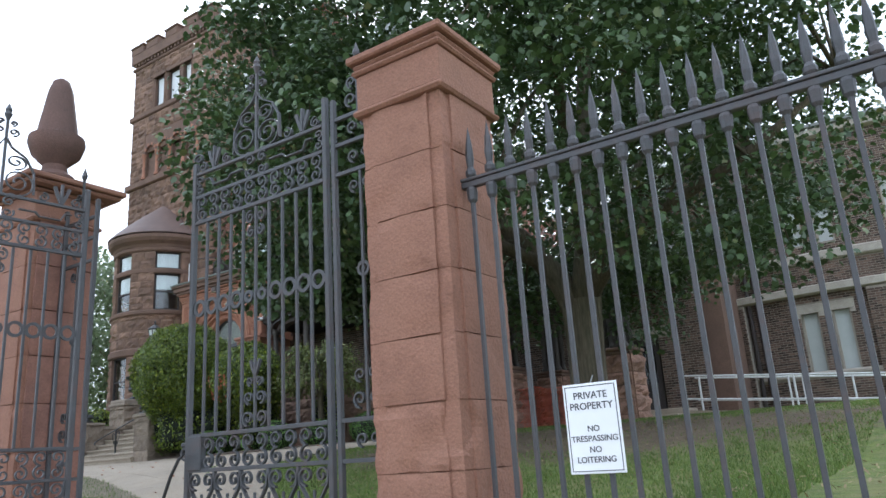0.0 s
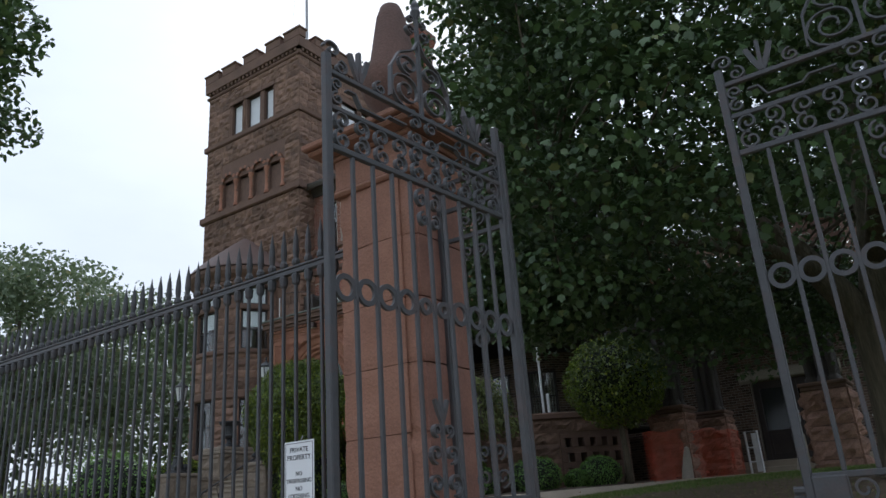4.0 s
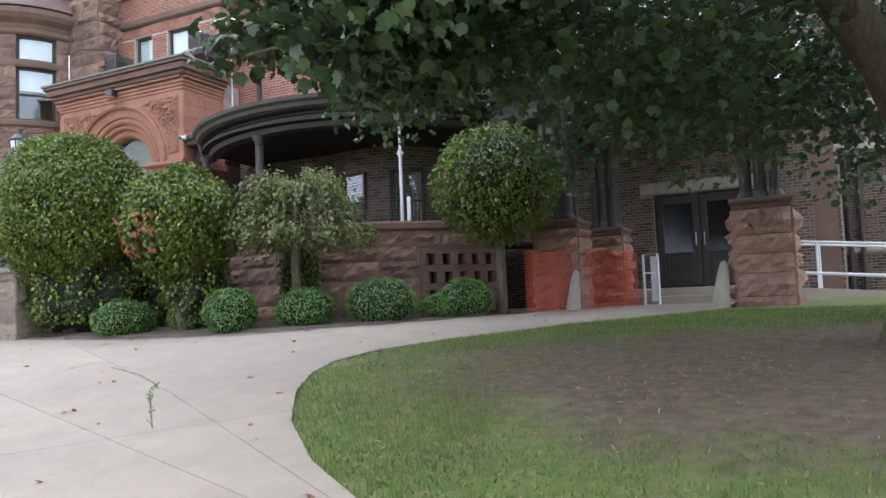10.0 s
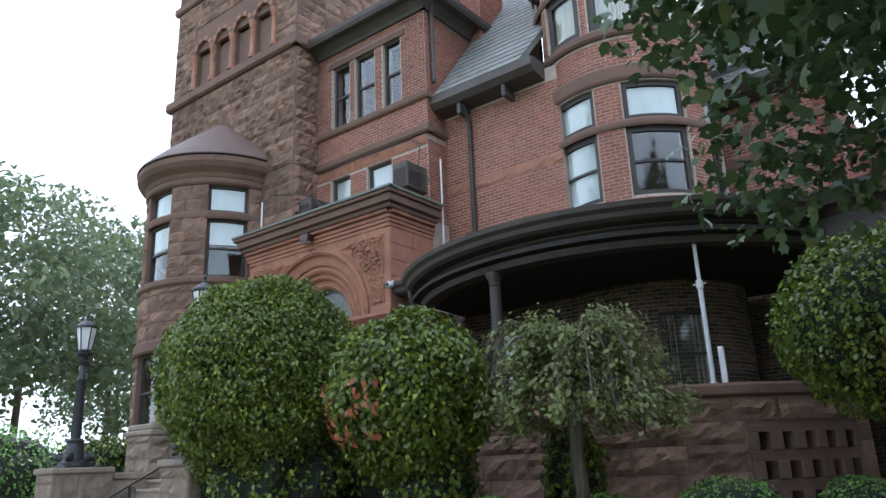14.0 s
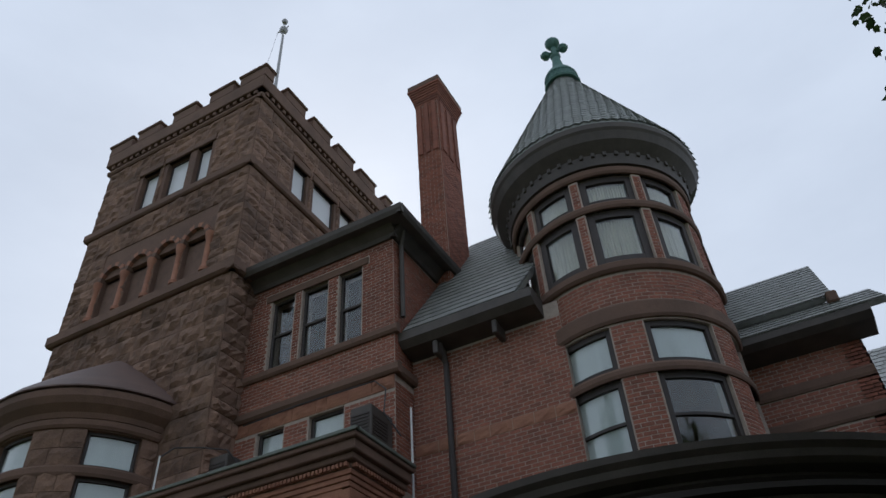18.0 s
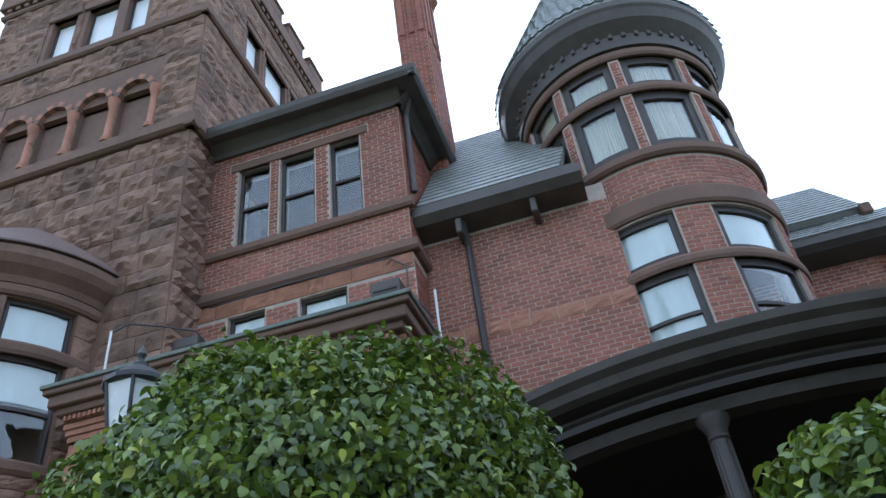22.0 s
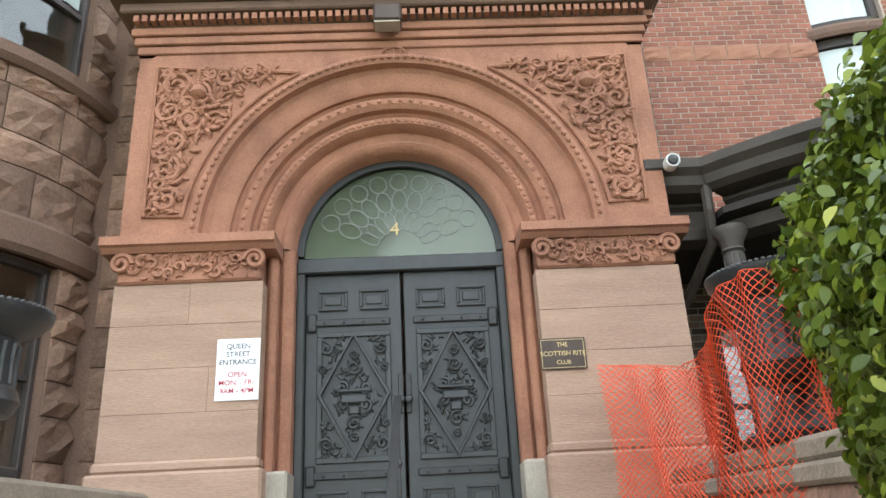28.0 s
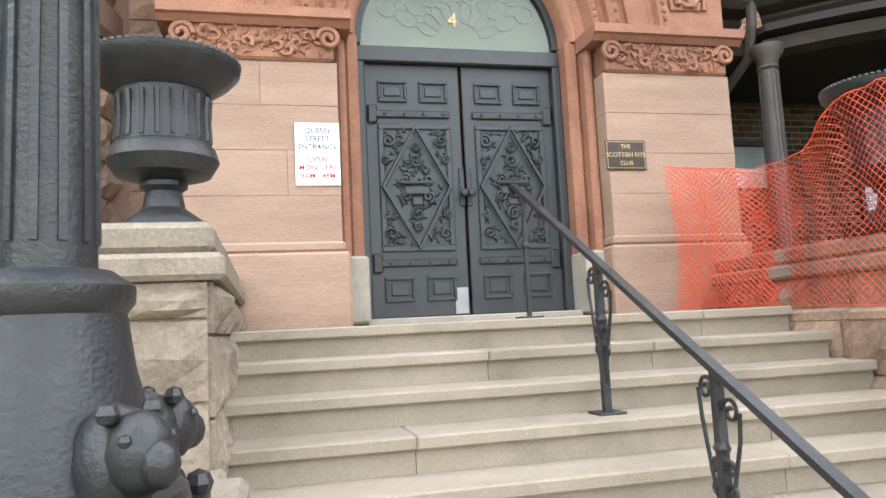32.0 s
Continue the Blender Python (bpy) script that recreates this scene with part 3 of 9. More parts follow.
# ---- ground, pavement, driveway ----
def ground_sheet():
    xs = [-400, -200, -100, -60, -40, -30] + [-25 + 0.5 * i for i in range(81)] + [18, 22, 30, 45, 70, 120, 250, 400]
    ys = [-400, -150, -60, -25, -10, -3.5, 0, 1.0, 2.4, 3.6, 3.9] + [4.4 + 0.4 * i for i in range(4)] + [6.0 + 0.37 * i for i in range(11)] + [10.2 + 0.5 * i for i in range(8)] + [14.0, 15, 16, 17, 18, 20, 23, 27, 35, 50, 80, 150, 400]
    mb = MB()
    n = len(xs)
    for y in ys:
        for x in xs:
            drop = -0.16 if y < -3.4 else 0.0
            mb.v.append((x, y, (lawn_z(x, y) if y > 3.7 else gz(y) - 0.03) + drop))
    for j in range(len(ys) - 1):
        for i in range(n - 1):
            mb.f.append((j * n + i, j * n + i + 1, (j + 1) * n + i + 1, (j + 1) * n + i))
    ob = obj("ground", mb, GRASS, smooth="all")
    return tagged(ob, "mown lawn with straw patches and bare earth under the tree", "lawn", kind="structure")


ground_sheet()


def sheet(name, outline, lift, mat, label, category, parent=None, cuts=()):
    """A flat paving that follows the ground's slope."""
    bm = bmesh.new()
    fc = bm.faces.new([bm.verts.new((x, y, 0)) for x, y in outline])
    if fc.normal.z < 0:
        bmesh.ops.reverse_faces(bm, faces=[fc])
    bmesh.ops.triangulate(bm, faces=bm.faces[:])
    for co, no in cuts:
        bmesh.ops.bisect_plane(bm, geom=bm.verts[:] + bm.edges[:] + bm.faces[:], plane_co=(*co, 0), plane_no=(*no, 0), clear_outer=True)
    for y in [g[0] for g in GROUND_Y[1:-1]]:
        bmesh.ops.bisect_plane(bm, geom=bm.verts[:] + bm.edges[:] + bm.faces[:], plane_co=(0, y, 0), plane_no=(0, 1, 0))
    if not bm.faces:
        bm.free()
        return None
    for v in bm.verts:
        v.co.z = gz(v.co.y) + lift
    rim = bmesh.ops.extrude_face_region(bm, geom=bm.faces[:])
    for e in rim["geom"]:
        if isinstance(e, bmesh.types.BMVert):
            e.co.z -= 0.1
    bmesh.ops.recalc_face_normals(bm, faces=bm.faces)
    bmesh.ops.triangulate(bm, faces=[f for f in bm.faces if len(f.verts) > 4])
    me = bpy.data.meshes.new(name)
    bm.to_mesh(me)
    bm.free()
    me.materials.append(mat)
    ob = new(name, me)
    if parent:
        hang(ob, parent)
    else:
        tagged(ob, label, category, kind="structure")
    return ob


DRIVE = [(-1.9, 3.6), (1.8, 3.6), (1.3, 4.2), (0.35, 4.7), (-0.37, 5.2), (-1.3, 6.15), (-2.5, 7.2), (-3.3, 7.8), (-4.17, 8.42), (-4.85, 9.1), (-5.4, 9.9),
         (-5.8, 10.7), (-5.96, 11.3), (-5.85, 12.0), (-5.3, 12.85), (-4.4, 13.7), (-3.5, 14.9), (-2.6, 16.4), (-2.5, 20.6), (-5.1, 20.6), (-5.4, 18.2), (-5.9, 17.1),
         (-6.64, 15.63), (-7.4, 14.5), (-8.2, 13.85), (-9.2, 13.47), (-11.2, 13.25), (-13.0, 13.3), (-14.9, 13.6), (-15.0, 14.3), (-18.7, 14.3), (-19.6, 14.5), (-24, 15.2), (-40, 17),
         (-40, 11.5), (-24, 11.2), (-16, 10.8), (-12.5, 10.2), (-10.56, 9.5), (-9.2, 9.0), (-8.2, 8.53), (-6.6, 7.85), (-5.3, 7.24), (-4.8, 6.96), (-4.3, 6.5), (-3.6, 5.85), (-2.95, 5.15), (-2.45, 4.55)]


def driveway():
    road = thing("driveway", (-4, 8, gz(8)), "pale jointed concrete driveway curving up from the gates to the steps", "driveway", kind="structure")
    # joints: a point on each and the way across it
    lines = [((0, 6.4), (0.35, 1.0)), ((-6.3, 8.45), (0.56, -0.83)), ((-7.0, 9.87), (0.5, 0.86)), ((-9.5, 10.9), (1.0, 0.3)), ((-5.9, 12.6), (0.55, 0.83)), ((-13.5, 12), (1, 0.05)), ((-17.5, 12), (1, 0)), ((-21, 12), (1, 0)), ((-4, 17.6), (0, 1))]

    def split(cuts, rest):
        if not rest:
            sheet("slab", DRIVE, 0.02, CONCRETE, "", "", road, cuts)
            return
        (co, no), more = rest[0], rest[1:]
        k = math.hypot(*no)
        no = (no[0] / k, no[1] / k)
        g = 0.0035
        split(cuts + [((co[0] - no[0] * g, co[1] - no[1] * g), no)], more)
        split(cuts + [((co[0] + no[0] * g, co[1] + no[1] * g), (-no[0], -no[1]))], more)

    split([], lines[:6])


driveway()
tagged(sheet("pavement", [(-60, -3.0), (60, -3.0), (60, 3.3), (-60, 3.3)], 0.0, CONCRETE, "", ""), "pale concrete pavement along the street wall", "pavement", kind="structure")
road_mb = MB().box(-120, -14, -0.4, 120, -3.15, -0.15)
tagged(obj("road", road_mb, ASPHALT), "grey asphalt street beside the pavement", "road", kind="structure")
kerb_mb = MB().box(-60, -3.15, -0.3, 60, -3.0, 0.0, 0.02)
tagged(obj("kerb", kerb_mb, CONCRETE), "concrete kerb between pavement and street", "kerb", kind="structure")
# worn soil under the tree and the planting bed
BED = [(-5.4, 18.6), (-6.0, 17.1), (-6.74, 15.63), (-7.5, 14.55), (-8.25, 13.95), (-9.2, 13.57), (-11.2, 13.35), (-13.0, 13.4), (-14.7, 13.7), (-14.6, 18.4), (-10, 18.8)]


def soil_sheet(name, outline, label, lift, rough):
    """Bare earth, with an uneven outline and surface."""
    bm = bmesh.new()
    pts = []
    for (ax, ay), (bx, by) in zip(outline, outline[1:] + outline[:1]):
        n = max(1, int(math.hypot(bx - ax, by - ay) / 0.25))
        for i in range(n):
            x, y = ax + (bx - ax) * i / n, ay + (by - ay) * i / n
            k = noise.noise((x * 1.3, y * 1.3, 3.0)) * rough
            pts.append((x + k, y + k * 0.8))
    bm.faces.new([bm.verts.new((x, y, 0)) for x, y in pts])
    for i in range(-50, 20):
        bmesh.ops.bisect_plane(bm, geom=bm.verts[:] + bm.edges[:] + bm.faces[:], plane_co=(i * 0.5, 0, 0), plane_no=(1, 0, 0)) if -16 < i * 0.5 < 4 else None
    for y in [g[0] for g in GROUND_Y[1:-1]] + [8.5 + 0.5 * i for i in range(21)]:
        bmesh.ops.bisect_plane(bm, geom=bm.verts[:] + bm.edges[:] + bm.faces[:], plane_co=(0, y, 0), plane_no=(0, 1, 0))
    for v in bm.verts:
        v.co.z = gz(v.co.y) + lift * (0.0 if v.is_boundary else 1.0) - (0.012 if v.is_boundary else 0) + 0.004
    bmesh.ops.recalc_face_normals(bm, faces=bm.faces)
    for f in bm.faces:
        if f.normal.z < 0:
            f.normal_flip()
    me = bpy.data.meshes.new(name)
    bm.to_mesh(me)
    bm.free()
    me.materials.append(SOIL)
    return tagged(new(name, me), label, "soil", kind="structure")


soil_sheet("planting_bed", BED, "dark soil planting bed along the porch wall", 0.05, 0.1)

# ---- walls with openings ----
def flat(ox, oy, ux, uy):
    """A wall plane: u runs along (ux, uy); depth d is measured outwards (to the right of u)."""
    k = math.hypot(ux, uy)
    ux, uy = ux / k, uy / k
    return lambda u, d, z: (ox + ux * u + uy * d, oy + uy * u - ux * d, z)


def round_wall(cx, cy, r, a0):
    """A round wall: u is arc length anticlockwise seen from above, from the angle a0 (degrees)."""
    a0 = radians(a0)
    return lambda u, d, z: (cx + (r + d) * math.cos(a0 + u / r), cy + (r + d) * math.sin(a0 + u / r), z)


def holes_free(u0, u1, z0, z1, holes):
    """The stretches of [u0, u1] that no hole takes in the course z0 to z1."""
    got = [(u0, u1)]
    for a, b, c, d in holes:
        if c < z1 - 0.01 and d > z0 + 0.01:
            nxt = []
            for s, e in got:
                if b <= s or a >= e:
                    nxt.append((s, e))
                else:
                    if a > s: nxt.append((s, a))
                    if b < e: nxt.append((b, e))
            got = nxt
    return [(s, e) for s, e in got if e - s > 0.02]


def backing(mp, w, z0, z1, holes, thick=0.35, step=0.0):
    """The wall's body behind its facing, with its openings."""
    us = sorted({0.0, w, *[max(0, min(w, h[0])) for h in holes], *[max(0, min(w, h[1])) for h in holes]})
    zs = sorted({z0, z1, *[max(z0, min(z1, h[2])) for h in holes], *[max(z0, min(z1, h[3])) for h in holes]})
    if step:
        more = []
        for a, b in zip(us, us[1:]):
            n = max(1, math.ceil((b - a) / step))
            more += [a + (b - a) * i / n for i in range(n)]
        us = more + [us[-1]]
    mb = MB()
    for c, d in zip(zs, zs[1:]):
        for a, b in zip(us, us[1:]):
            if b - a < 1e-4 or d - c < 1e-4:
                continue
            um, zm = (a + b) / 2, (c + d) / 2
            if any(h[0] < um < h[1] and h[2] < zm < h[3] for h in holes):
                continue
            mb.box(a, -thick, c, b, 0, d, warp=mp)
    return mb


def rock(mb, mp, u0, u1, z0, z1, depth, rough, gap=0.012):
    """One rock-faced stone with an uneven face."""
    a, b, c, d = u0 + gap / 2, u1 - gap / 2, z0 + gap / 2, z1 - gap / 2
    nu = max(3, min(8, int((b - a) / 0.085)))
    nz = 4
    base = len(mb.v)
    seed = rnd.random() * 90
    for j in range(nz + 1):
        for i in range(nu + 1):
            u, z = a + (b - a) * i / nu, c + (d - c) * j / nz
            rim = i in (0, nu) or j in (0, nz)
            q = noise.noise((u * 5 + seed, z * 7, seed)) * 1.1 + noise.noise((u * 13, z * 17 + seed, seed)) * 0.6
            near = i in (1, nu - 1) or j in (1, nz - 1)
            dep = depth * 0.35 + rough * 0.15 * q if rim else depth * (0.85 if near else 1.0) + rough * (q + rnd.uniform(-0.25, 0.25))
            if not rim:
                u += rnd.uniform(-0.25, 0.25) * (b - a) / nu
                z += rnd.uniform(-0.25, 0.25) * (d - c) / nz
            mb.v.append(mp(u, dep, z))
    m = nu + 1
    for j in range(nz):
        for i in range(nu):
            q = base + j * m + i
            mb.f.append((q, q + 1, q + m + 1, q + m))
    k = len(mb.v)
    for u, z in ((a, c), (b, c), (b, d), (a, d)):
        mb.v.append(mp(u, -0.03, z))
    p = [base, base + nu, base + nz * m + nu, base + nz * m]
    rims = [[base + i for i in range(nu + 1)], [base + nu + j * m for j in range(nz + 1)], [base + nz * m + nu - i for i in range(nu + 1)], [base + nz * m - j * m for j in range(nz + 1)]]
    for s in range(4):
        mb.f.append(tuple(rims[s][::-1]) + (k + s, k + (s + 1) % 4))


def stonework(parent, mp, w, z0, z1, holes, course=0.32, length=0.62, depth=0.05, rough=0.035, single=True, mat=None, joined=None, gap=0.012, vary=0.25, name="stone"):
    """Rock-faced courses: single stones as parts, or all joined into one."""
    z = z0
    whole = MB()
    while z < z1 - 0.05:
        h = min(course * rnd.choice((0.8, 1.0, 1.0, 1.2)), z1 - z)
        if z1 - z - h < 0.12:
            h = z1 - z
        for s, e in holes_free(0, w, z, z + h, holes):
            n = max(1, round((e - s) / (length * rnd.uniform(0.85, 1.15))))
            cuts = [s + (e - s) * i / n for i in range(n + 1)]
            for i in range(1, n):
                cuts[i] += rnd.uniform(-vary, vary) * (e - s) / n
            for a, b in zip(cuts, cuts[1:]):
                if single:
                    one = MB()
                    rock(one, mp, a, b, z, z + h, depth, rough, gap)
                    obj(name, one, mat or ROCK, parent, fix=False)
                else:
                    rock(whole, mp, a, b, z, z + h, depth, rough, gap)
        z += h
    if not single and whole.v:
        tagged(obj(name + "work", whole, joined or ROCK_J, parent, fix=False), kind="stuff")


def brickwork(parent, mp, w, z0, z1, holes, single=0, bl=0.21, bh=0.072, proud=0.006, mat=None, joined=None, joint=0.016):
    """Running-bond brick facing; the first `single` bricks are parts of their own, the rest one joined part."""
    whole = MB()
    z, row, made = z0, 0, 0
    F = [(0, 1, 2, 3), (0, 4, 5, 1), (1, 5, 6, 2), (2, 6, 7, 3), (3, 7, 4, 0)]
    while z + bh <= z1 + 0.01:
        for s, e in holes_free(0, w, z, z + bh, holes):
            u = s - (bl / 2 if row % 2 else 0)
            while u < e - 0.02:
                a, b = max(u, s), min(u + bl, e)
                if b - a > 0.04:
                    p = proud + rnd.uniform(-0.003, 0.003)
                    a2, b2, c, d = a + joint / 2, b - joint / 2, z + joint / 2, z + bh - joint / 2
                    v = [mp(a2, p, c), mp(b2, p, c), mp(b2, p, d), mp(a2, p, d), mp(a2, -0.01, c), mp(b2, -0.01, c), mp(b2, -0.01, d), mp(a2, -0.01, d)]
                    if made < single:
                        obj("brick", MB().add(v, F), mat or BRICK, parent, fix=False)
                        made += 1
                    else:
                        whole.add(v, F)
                u += bl
        z += bh
        row += 1
    if whole.v:
        tagged(obj("brickwork", whole, joined or BRICK_J, parent, fix=False), kind="stuff")


def moulding(mp, u0, u1, prof, step=0.0):
    """A moulding: profile of (depth, z) points swept along the wall from u0 to u1."""
    n = 1 if not step else max(1, math.ceil((u1 - u0) / step))
    mb = MB()
    k = len(prof)
    for i in range(n + 1):
        u = u0 + (u1 - u0) * i / n
        mb.v += [mp(u, d, z) for d, z in prof]
    for i in range(n):
        for j in range(k):
            a, b = i * k + j, i * k + (j + 1) % k
            mb.f.append((a, b, b + k, a + k))
    mb.f.append(tuple(range(k)))
    mb.f.append(tuple(n * k + j for j in range(k))[::-1])
    return mb


def band(d, z0, z1):
    """A plain projecting string course profile with a sloped top."""
    return [(-0.05, z0), (d * 0.6, z0), (d, z0 + 0.05), (d, z1 - 0.05), (d * 0.4, z1), (-0.05, z1)]


def window(parent, mp, u0, u1, z0, z1, sash=True, blind=0.0, curtain=0.0, deep=0.14, frame_mat=None, step=0.0, bars=(), name="window", t=0.055):
    """A sash window set into its opening: frame, meeting rail, panes, and what hangs behind them."""
    fm = frame_mat or DARKWOOD
    mb = MB()
    n = 1 if not step else max(2, math.ceil((u1 - u0) / step))
    mb.box(u0, -deep - 0.06, z0, u0 + t, -deep + 0.02, z1, 0.008, mp)
    mb.box(u1 - t, -deep - 0.06, z0, u1, -deep + 0.02, z1, 0.008, mp)
    us = [u0 + t + (u1 - u0 - 2 * t) * i / n for i in range(n + 1)]
    for a, b in zip(us, us[1:]):
        mb.box(a, -deep - 0.06, z0, b, -deep + 0.02, z0 + t, 0.0, mp)
        mb.box(a, -deep - 0.06, z1 - t, b, -deep + 0.02, z1, 0.0, mp)
    win = obj(name, mb, fm, parent)
    zm = z0 + (z1 - z0) * 0.5
    if sash:
        obj("meeting_rail", moulding(mp, us[0], us[-1], [(-deep - 0.05, zm - 0.025), (-deep + 0.005, zm - 0.025), (-deep + 0.005, zm + 0.025), (-deep - 0.05, zm + 0.025)], step), fm, win)
    for k, (c, d, off) in enumerate((((z0 + t, zm - 0.025, -0.035), (zm + 0.025, z1 - t, -0.015)) if sash else ((z0 + t, z1 - t, -0.02),))):
        pane = MB()
        for a, b in zip(us, us[1:]):
            pane.box(a, -deep + off - 0.005, c, b, -deep + off, d, 0.0, mp)
        ob = obj("pane", pane, GLASS, win)
        ob.visible_shadow = False
    if blind:
        bl = MB()
        zb = z1 - t - (z1 - z0 - 2 * t) * blind
        for a, b in zip(us, us[1:]):
            bl.box(a, -deep - 0.06, zb, b, -deep - 0.05, z1 - t, 0.0, mp)
        obj("blind", bl, BLIND, win)
    if curtain:
        cu = MB()
        m = 22
        for side in (0, 1):
            a, b = (u0 + t, u0 + t + (u1 - u0 - 2 * t) * curtain) if side == 0 else (u1 - t - (u1 - u0 - 2 * t) * curtain, u1 - t)
            o = len(cu.v)
            for i in range(m + 1):
                u = a + (b - a) * i / m
                dd = -deep - 0.1 + 0.025 * math.sin(i * 1.9) + 0.01 * math.sin(i * 0.7)
                cu.v += [mp(u, dd, z0 + t), mp(u, dd, z1 - t)]
            cu.f += [(o + 2 * i, o + 2 * i + 2, o + 2 * i + 3, o + 2 * i + 1) for i in range(m)]
        obj("curtain", cu, CURTAIN, win, fix=False)
    return win

# ---- the mansion ----
house = thing("mansion", (-16, 21, 1.8), "red brick and brownstone mansion with battlemented tower and slate turret", "house")


def weld(ob):
    """Join the cells of a wall into one body."""
    bm = bmesh.new()
    bm.from_mesh(ob.data)
    bmesh.ops.remove_doubles(bm, verts=bm.verts, dist=0.0005)
    bm.to_mesh(ob.data)
    bm.free()
    return ob


def wall(name, mp, w, z0, z1, holes, mat, thick=0.35, step=0.0):
    return weld(obj(name, backing(mp, w, z0, z1, holes, thick, step), mat, house))


def boarded(mp, u0, u1, z0, z1, deep):
    """A window closed with a pale sheet inside its dark frame."""
    t = 0.05
    fr = MB()
    for q in ((u0, z0, u0 + t, z1), (u1 - t, z0, u1, z1), (u0 + t, z0, u1 - t, z0 + t), (u0 + t, z1 - t, u1 - t, z1)):
        fr.box(q[0], -deep - 0.06, q[1], q[2], -deep + 0.02, q[3], 0.006, mp)
    win = obj("window", fr, DARKWOOD, house)
    obj("sheet", MB().box(u0 + t, -deep - 0.03, z0 + t, u1 - t, -deep - 0.01, z1 - t, 0.0, mp), SHEETWHITE, win, "pale sheet closing the window")


# tower
TX0, TX1, TY0, TY1 = -23.8, -18.2, 18.35, 24.6
t_front, t_side = flat(TX0, TY0, 1, 0), flat(TX1, TY0, 0, 1)
t_left, t_back = flat(TX0, TY1, 0, -1), flat(TX1, TY1, -1, 0)
TW, TD = TX1 - TX0, TY1 - TY0
top_win = [(1.55, 2.2, 17.2, 18.65), (2.5, 3.3, 17.2, 18.65), (3.55, 4.1, 17.2, 18.65)]
loggia = [(1.15 + 0.92 * i, 1.85 + 0.92 * i, 13.95, 15.1) for i in range(4)]
side_win = [(1.6, 2.2, 17.2, 18.4), (2.5, 3.5, 17.2, 18.4), (3.8, 4.4, 17.2, 18.4)]
ENDS = [(-1, 0.4, 0, 30), (TW - 0.4, TW + 1, 0, 30)]
wt = wall("tower_wall", t_front, TW, 1.8, 20.2, top_win + loggia + ENDS, DARKSTONE, 0.4)
ws = wall("tower_wall", t_side, TD, 1.8, 20.2, side_win, DARKSTONE, 0.4)
wall("tower_wall", t_left, TD, 1.8, 20.2, [], DARKSTONE, 0.4)
wall("tower_wall", t_back, TW, 1.8, 20.2, ENDS, DARKSTONE, 0.4)
stonework(wt, t_front, TW, 10.2, 13.5, [], 0.34, 0.62, 0.07, 0.07, single=True)
stonework(wt, t_front, TW, 13.82, 16.88, loggia + [(1.0, 4.8, 15.1, 15.7)], 0.30, 0.5, 0.06, 0.055, single=True)
stonework(wt, t_front, TW, 17.15, 19.5, [(a - 0.12, b + 0.12, c, d + 0.2) for a, b, c, d in top_win], 0.32, 0.55, 0.06, 0.055, single=True)
stonework(wt, t_front, TW, 1.8, 10.2, [(0.6, 4.5, 1.8, 10.2)], 0.34, 0.6, single=False)
stonework(ws, t_side, TD, 8.2, 13.5, [], 0.34, 0.62, 0.07, 0.07, single=False)
stonework(ws, t_side, TD, 13.82, 16.88, [], 0.3, 0.5, single=False)
stonework(ws, t_side, TD, 17.15, 19.5, [(a - 0.1, b + 0.1, c, d + 0.2) for a, b, c, d in side_win], 0.32, 0.55, single=False)


def ring_band(z0, z1, d, name="string_course", mat=None):
    for mp, w in ((t_front, TW), (t_side, TD), (t_left, TD), (t_back, TW)):
        obj(name, moulding(mp, -d + 0.004, w + d - 0.004 if mp in (t_front, t_back) else w - 0.004, band(d, z0, z1)), mat or DARKSTONE, house)


ring_band(13.5, 13.82, 0.16)
ring_band(16.88, 17.15, 0.12)
ring_band(19.5, 19.66, 0.1)
for mp, w in ((t_front, TW), (t_side, TD)):
    n = int(w / 0.24)
    for i in range(n):
        u = w * (i + 0.5) / n
        obj("corbel", MB().box(u - 0.06, -0.02, 19.66, u + 0.06, 0.125, 19.8, 0.012, mp), DARKSTONE, house)
for mp, w in ((t_front, TW), (t_side, TD), (t_left, TD), (t_back, TW)):
    obj("parapet", MB().box(-0.15, -0.25, 19.8, w + (0.15 if mp in (t_front, t_back) else -0.26), 0.17, 20.28, 0.02, mp), DARKSTONE, house)
    n = 5 if w < 6 else 6
    for i in range(n):
        u = (w) * i / (n - 1)
        if mp in (t_side, t_left) and i in (0, n - 1):
            continue
        hw = 0.44
        if mp in (t_front, t_back) and i in (0, n - 1):
            u += -0.27 if i else 0.27
            hw = 0.46
        mer = obj("merlon", MB().box(u - hw, -0.22, 20.28, u + hw, 0.165, 20.64, 0.02, mp), DARKSTONE, house)
        obj("merlon_cap", MB().box(u - hw - 0.045, -0.27, 20.64, u + hw + 0.045, 0.215, 20.74, 0.03, mp), DARKSTONE, mer)
obj("tower_roof", MB().box(TX0 + 0.3, TY0 + 0.3, 19.9, TX1 - 0.3, TY1 - 0.3, 20.1), REDTIN, house)
for a, b, c, d in top_win:
    boarded(t_front, a, b, c, d, 0.16)
    obj("lintel", MB().box(a - 0.12, -0.1, d, b + 0.12, 0.06, d + 0.2, 0.015, t_front), DARKSTONE, house)
for a, b, c, d in side_win:
    boarded(t_side, a, b, c, d, 0.1)
    obj("lintel", MB().box(a - 0.1, -0.1, d, b + 0.1, 0.06, d + 0.2, 0.015, t_side), DARKSTONE, house)
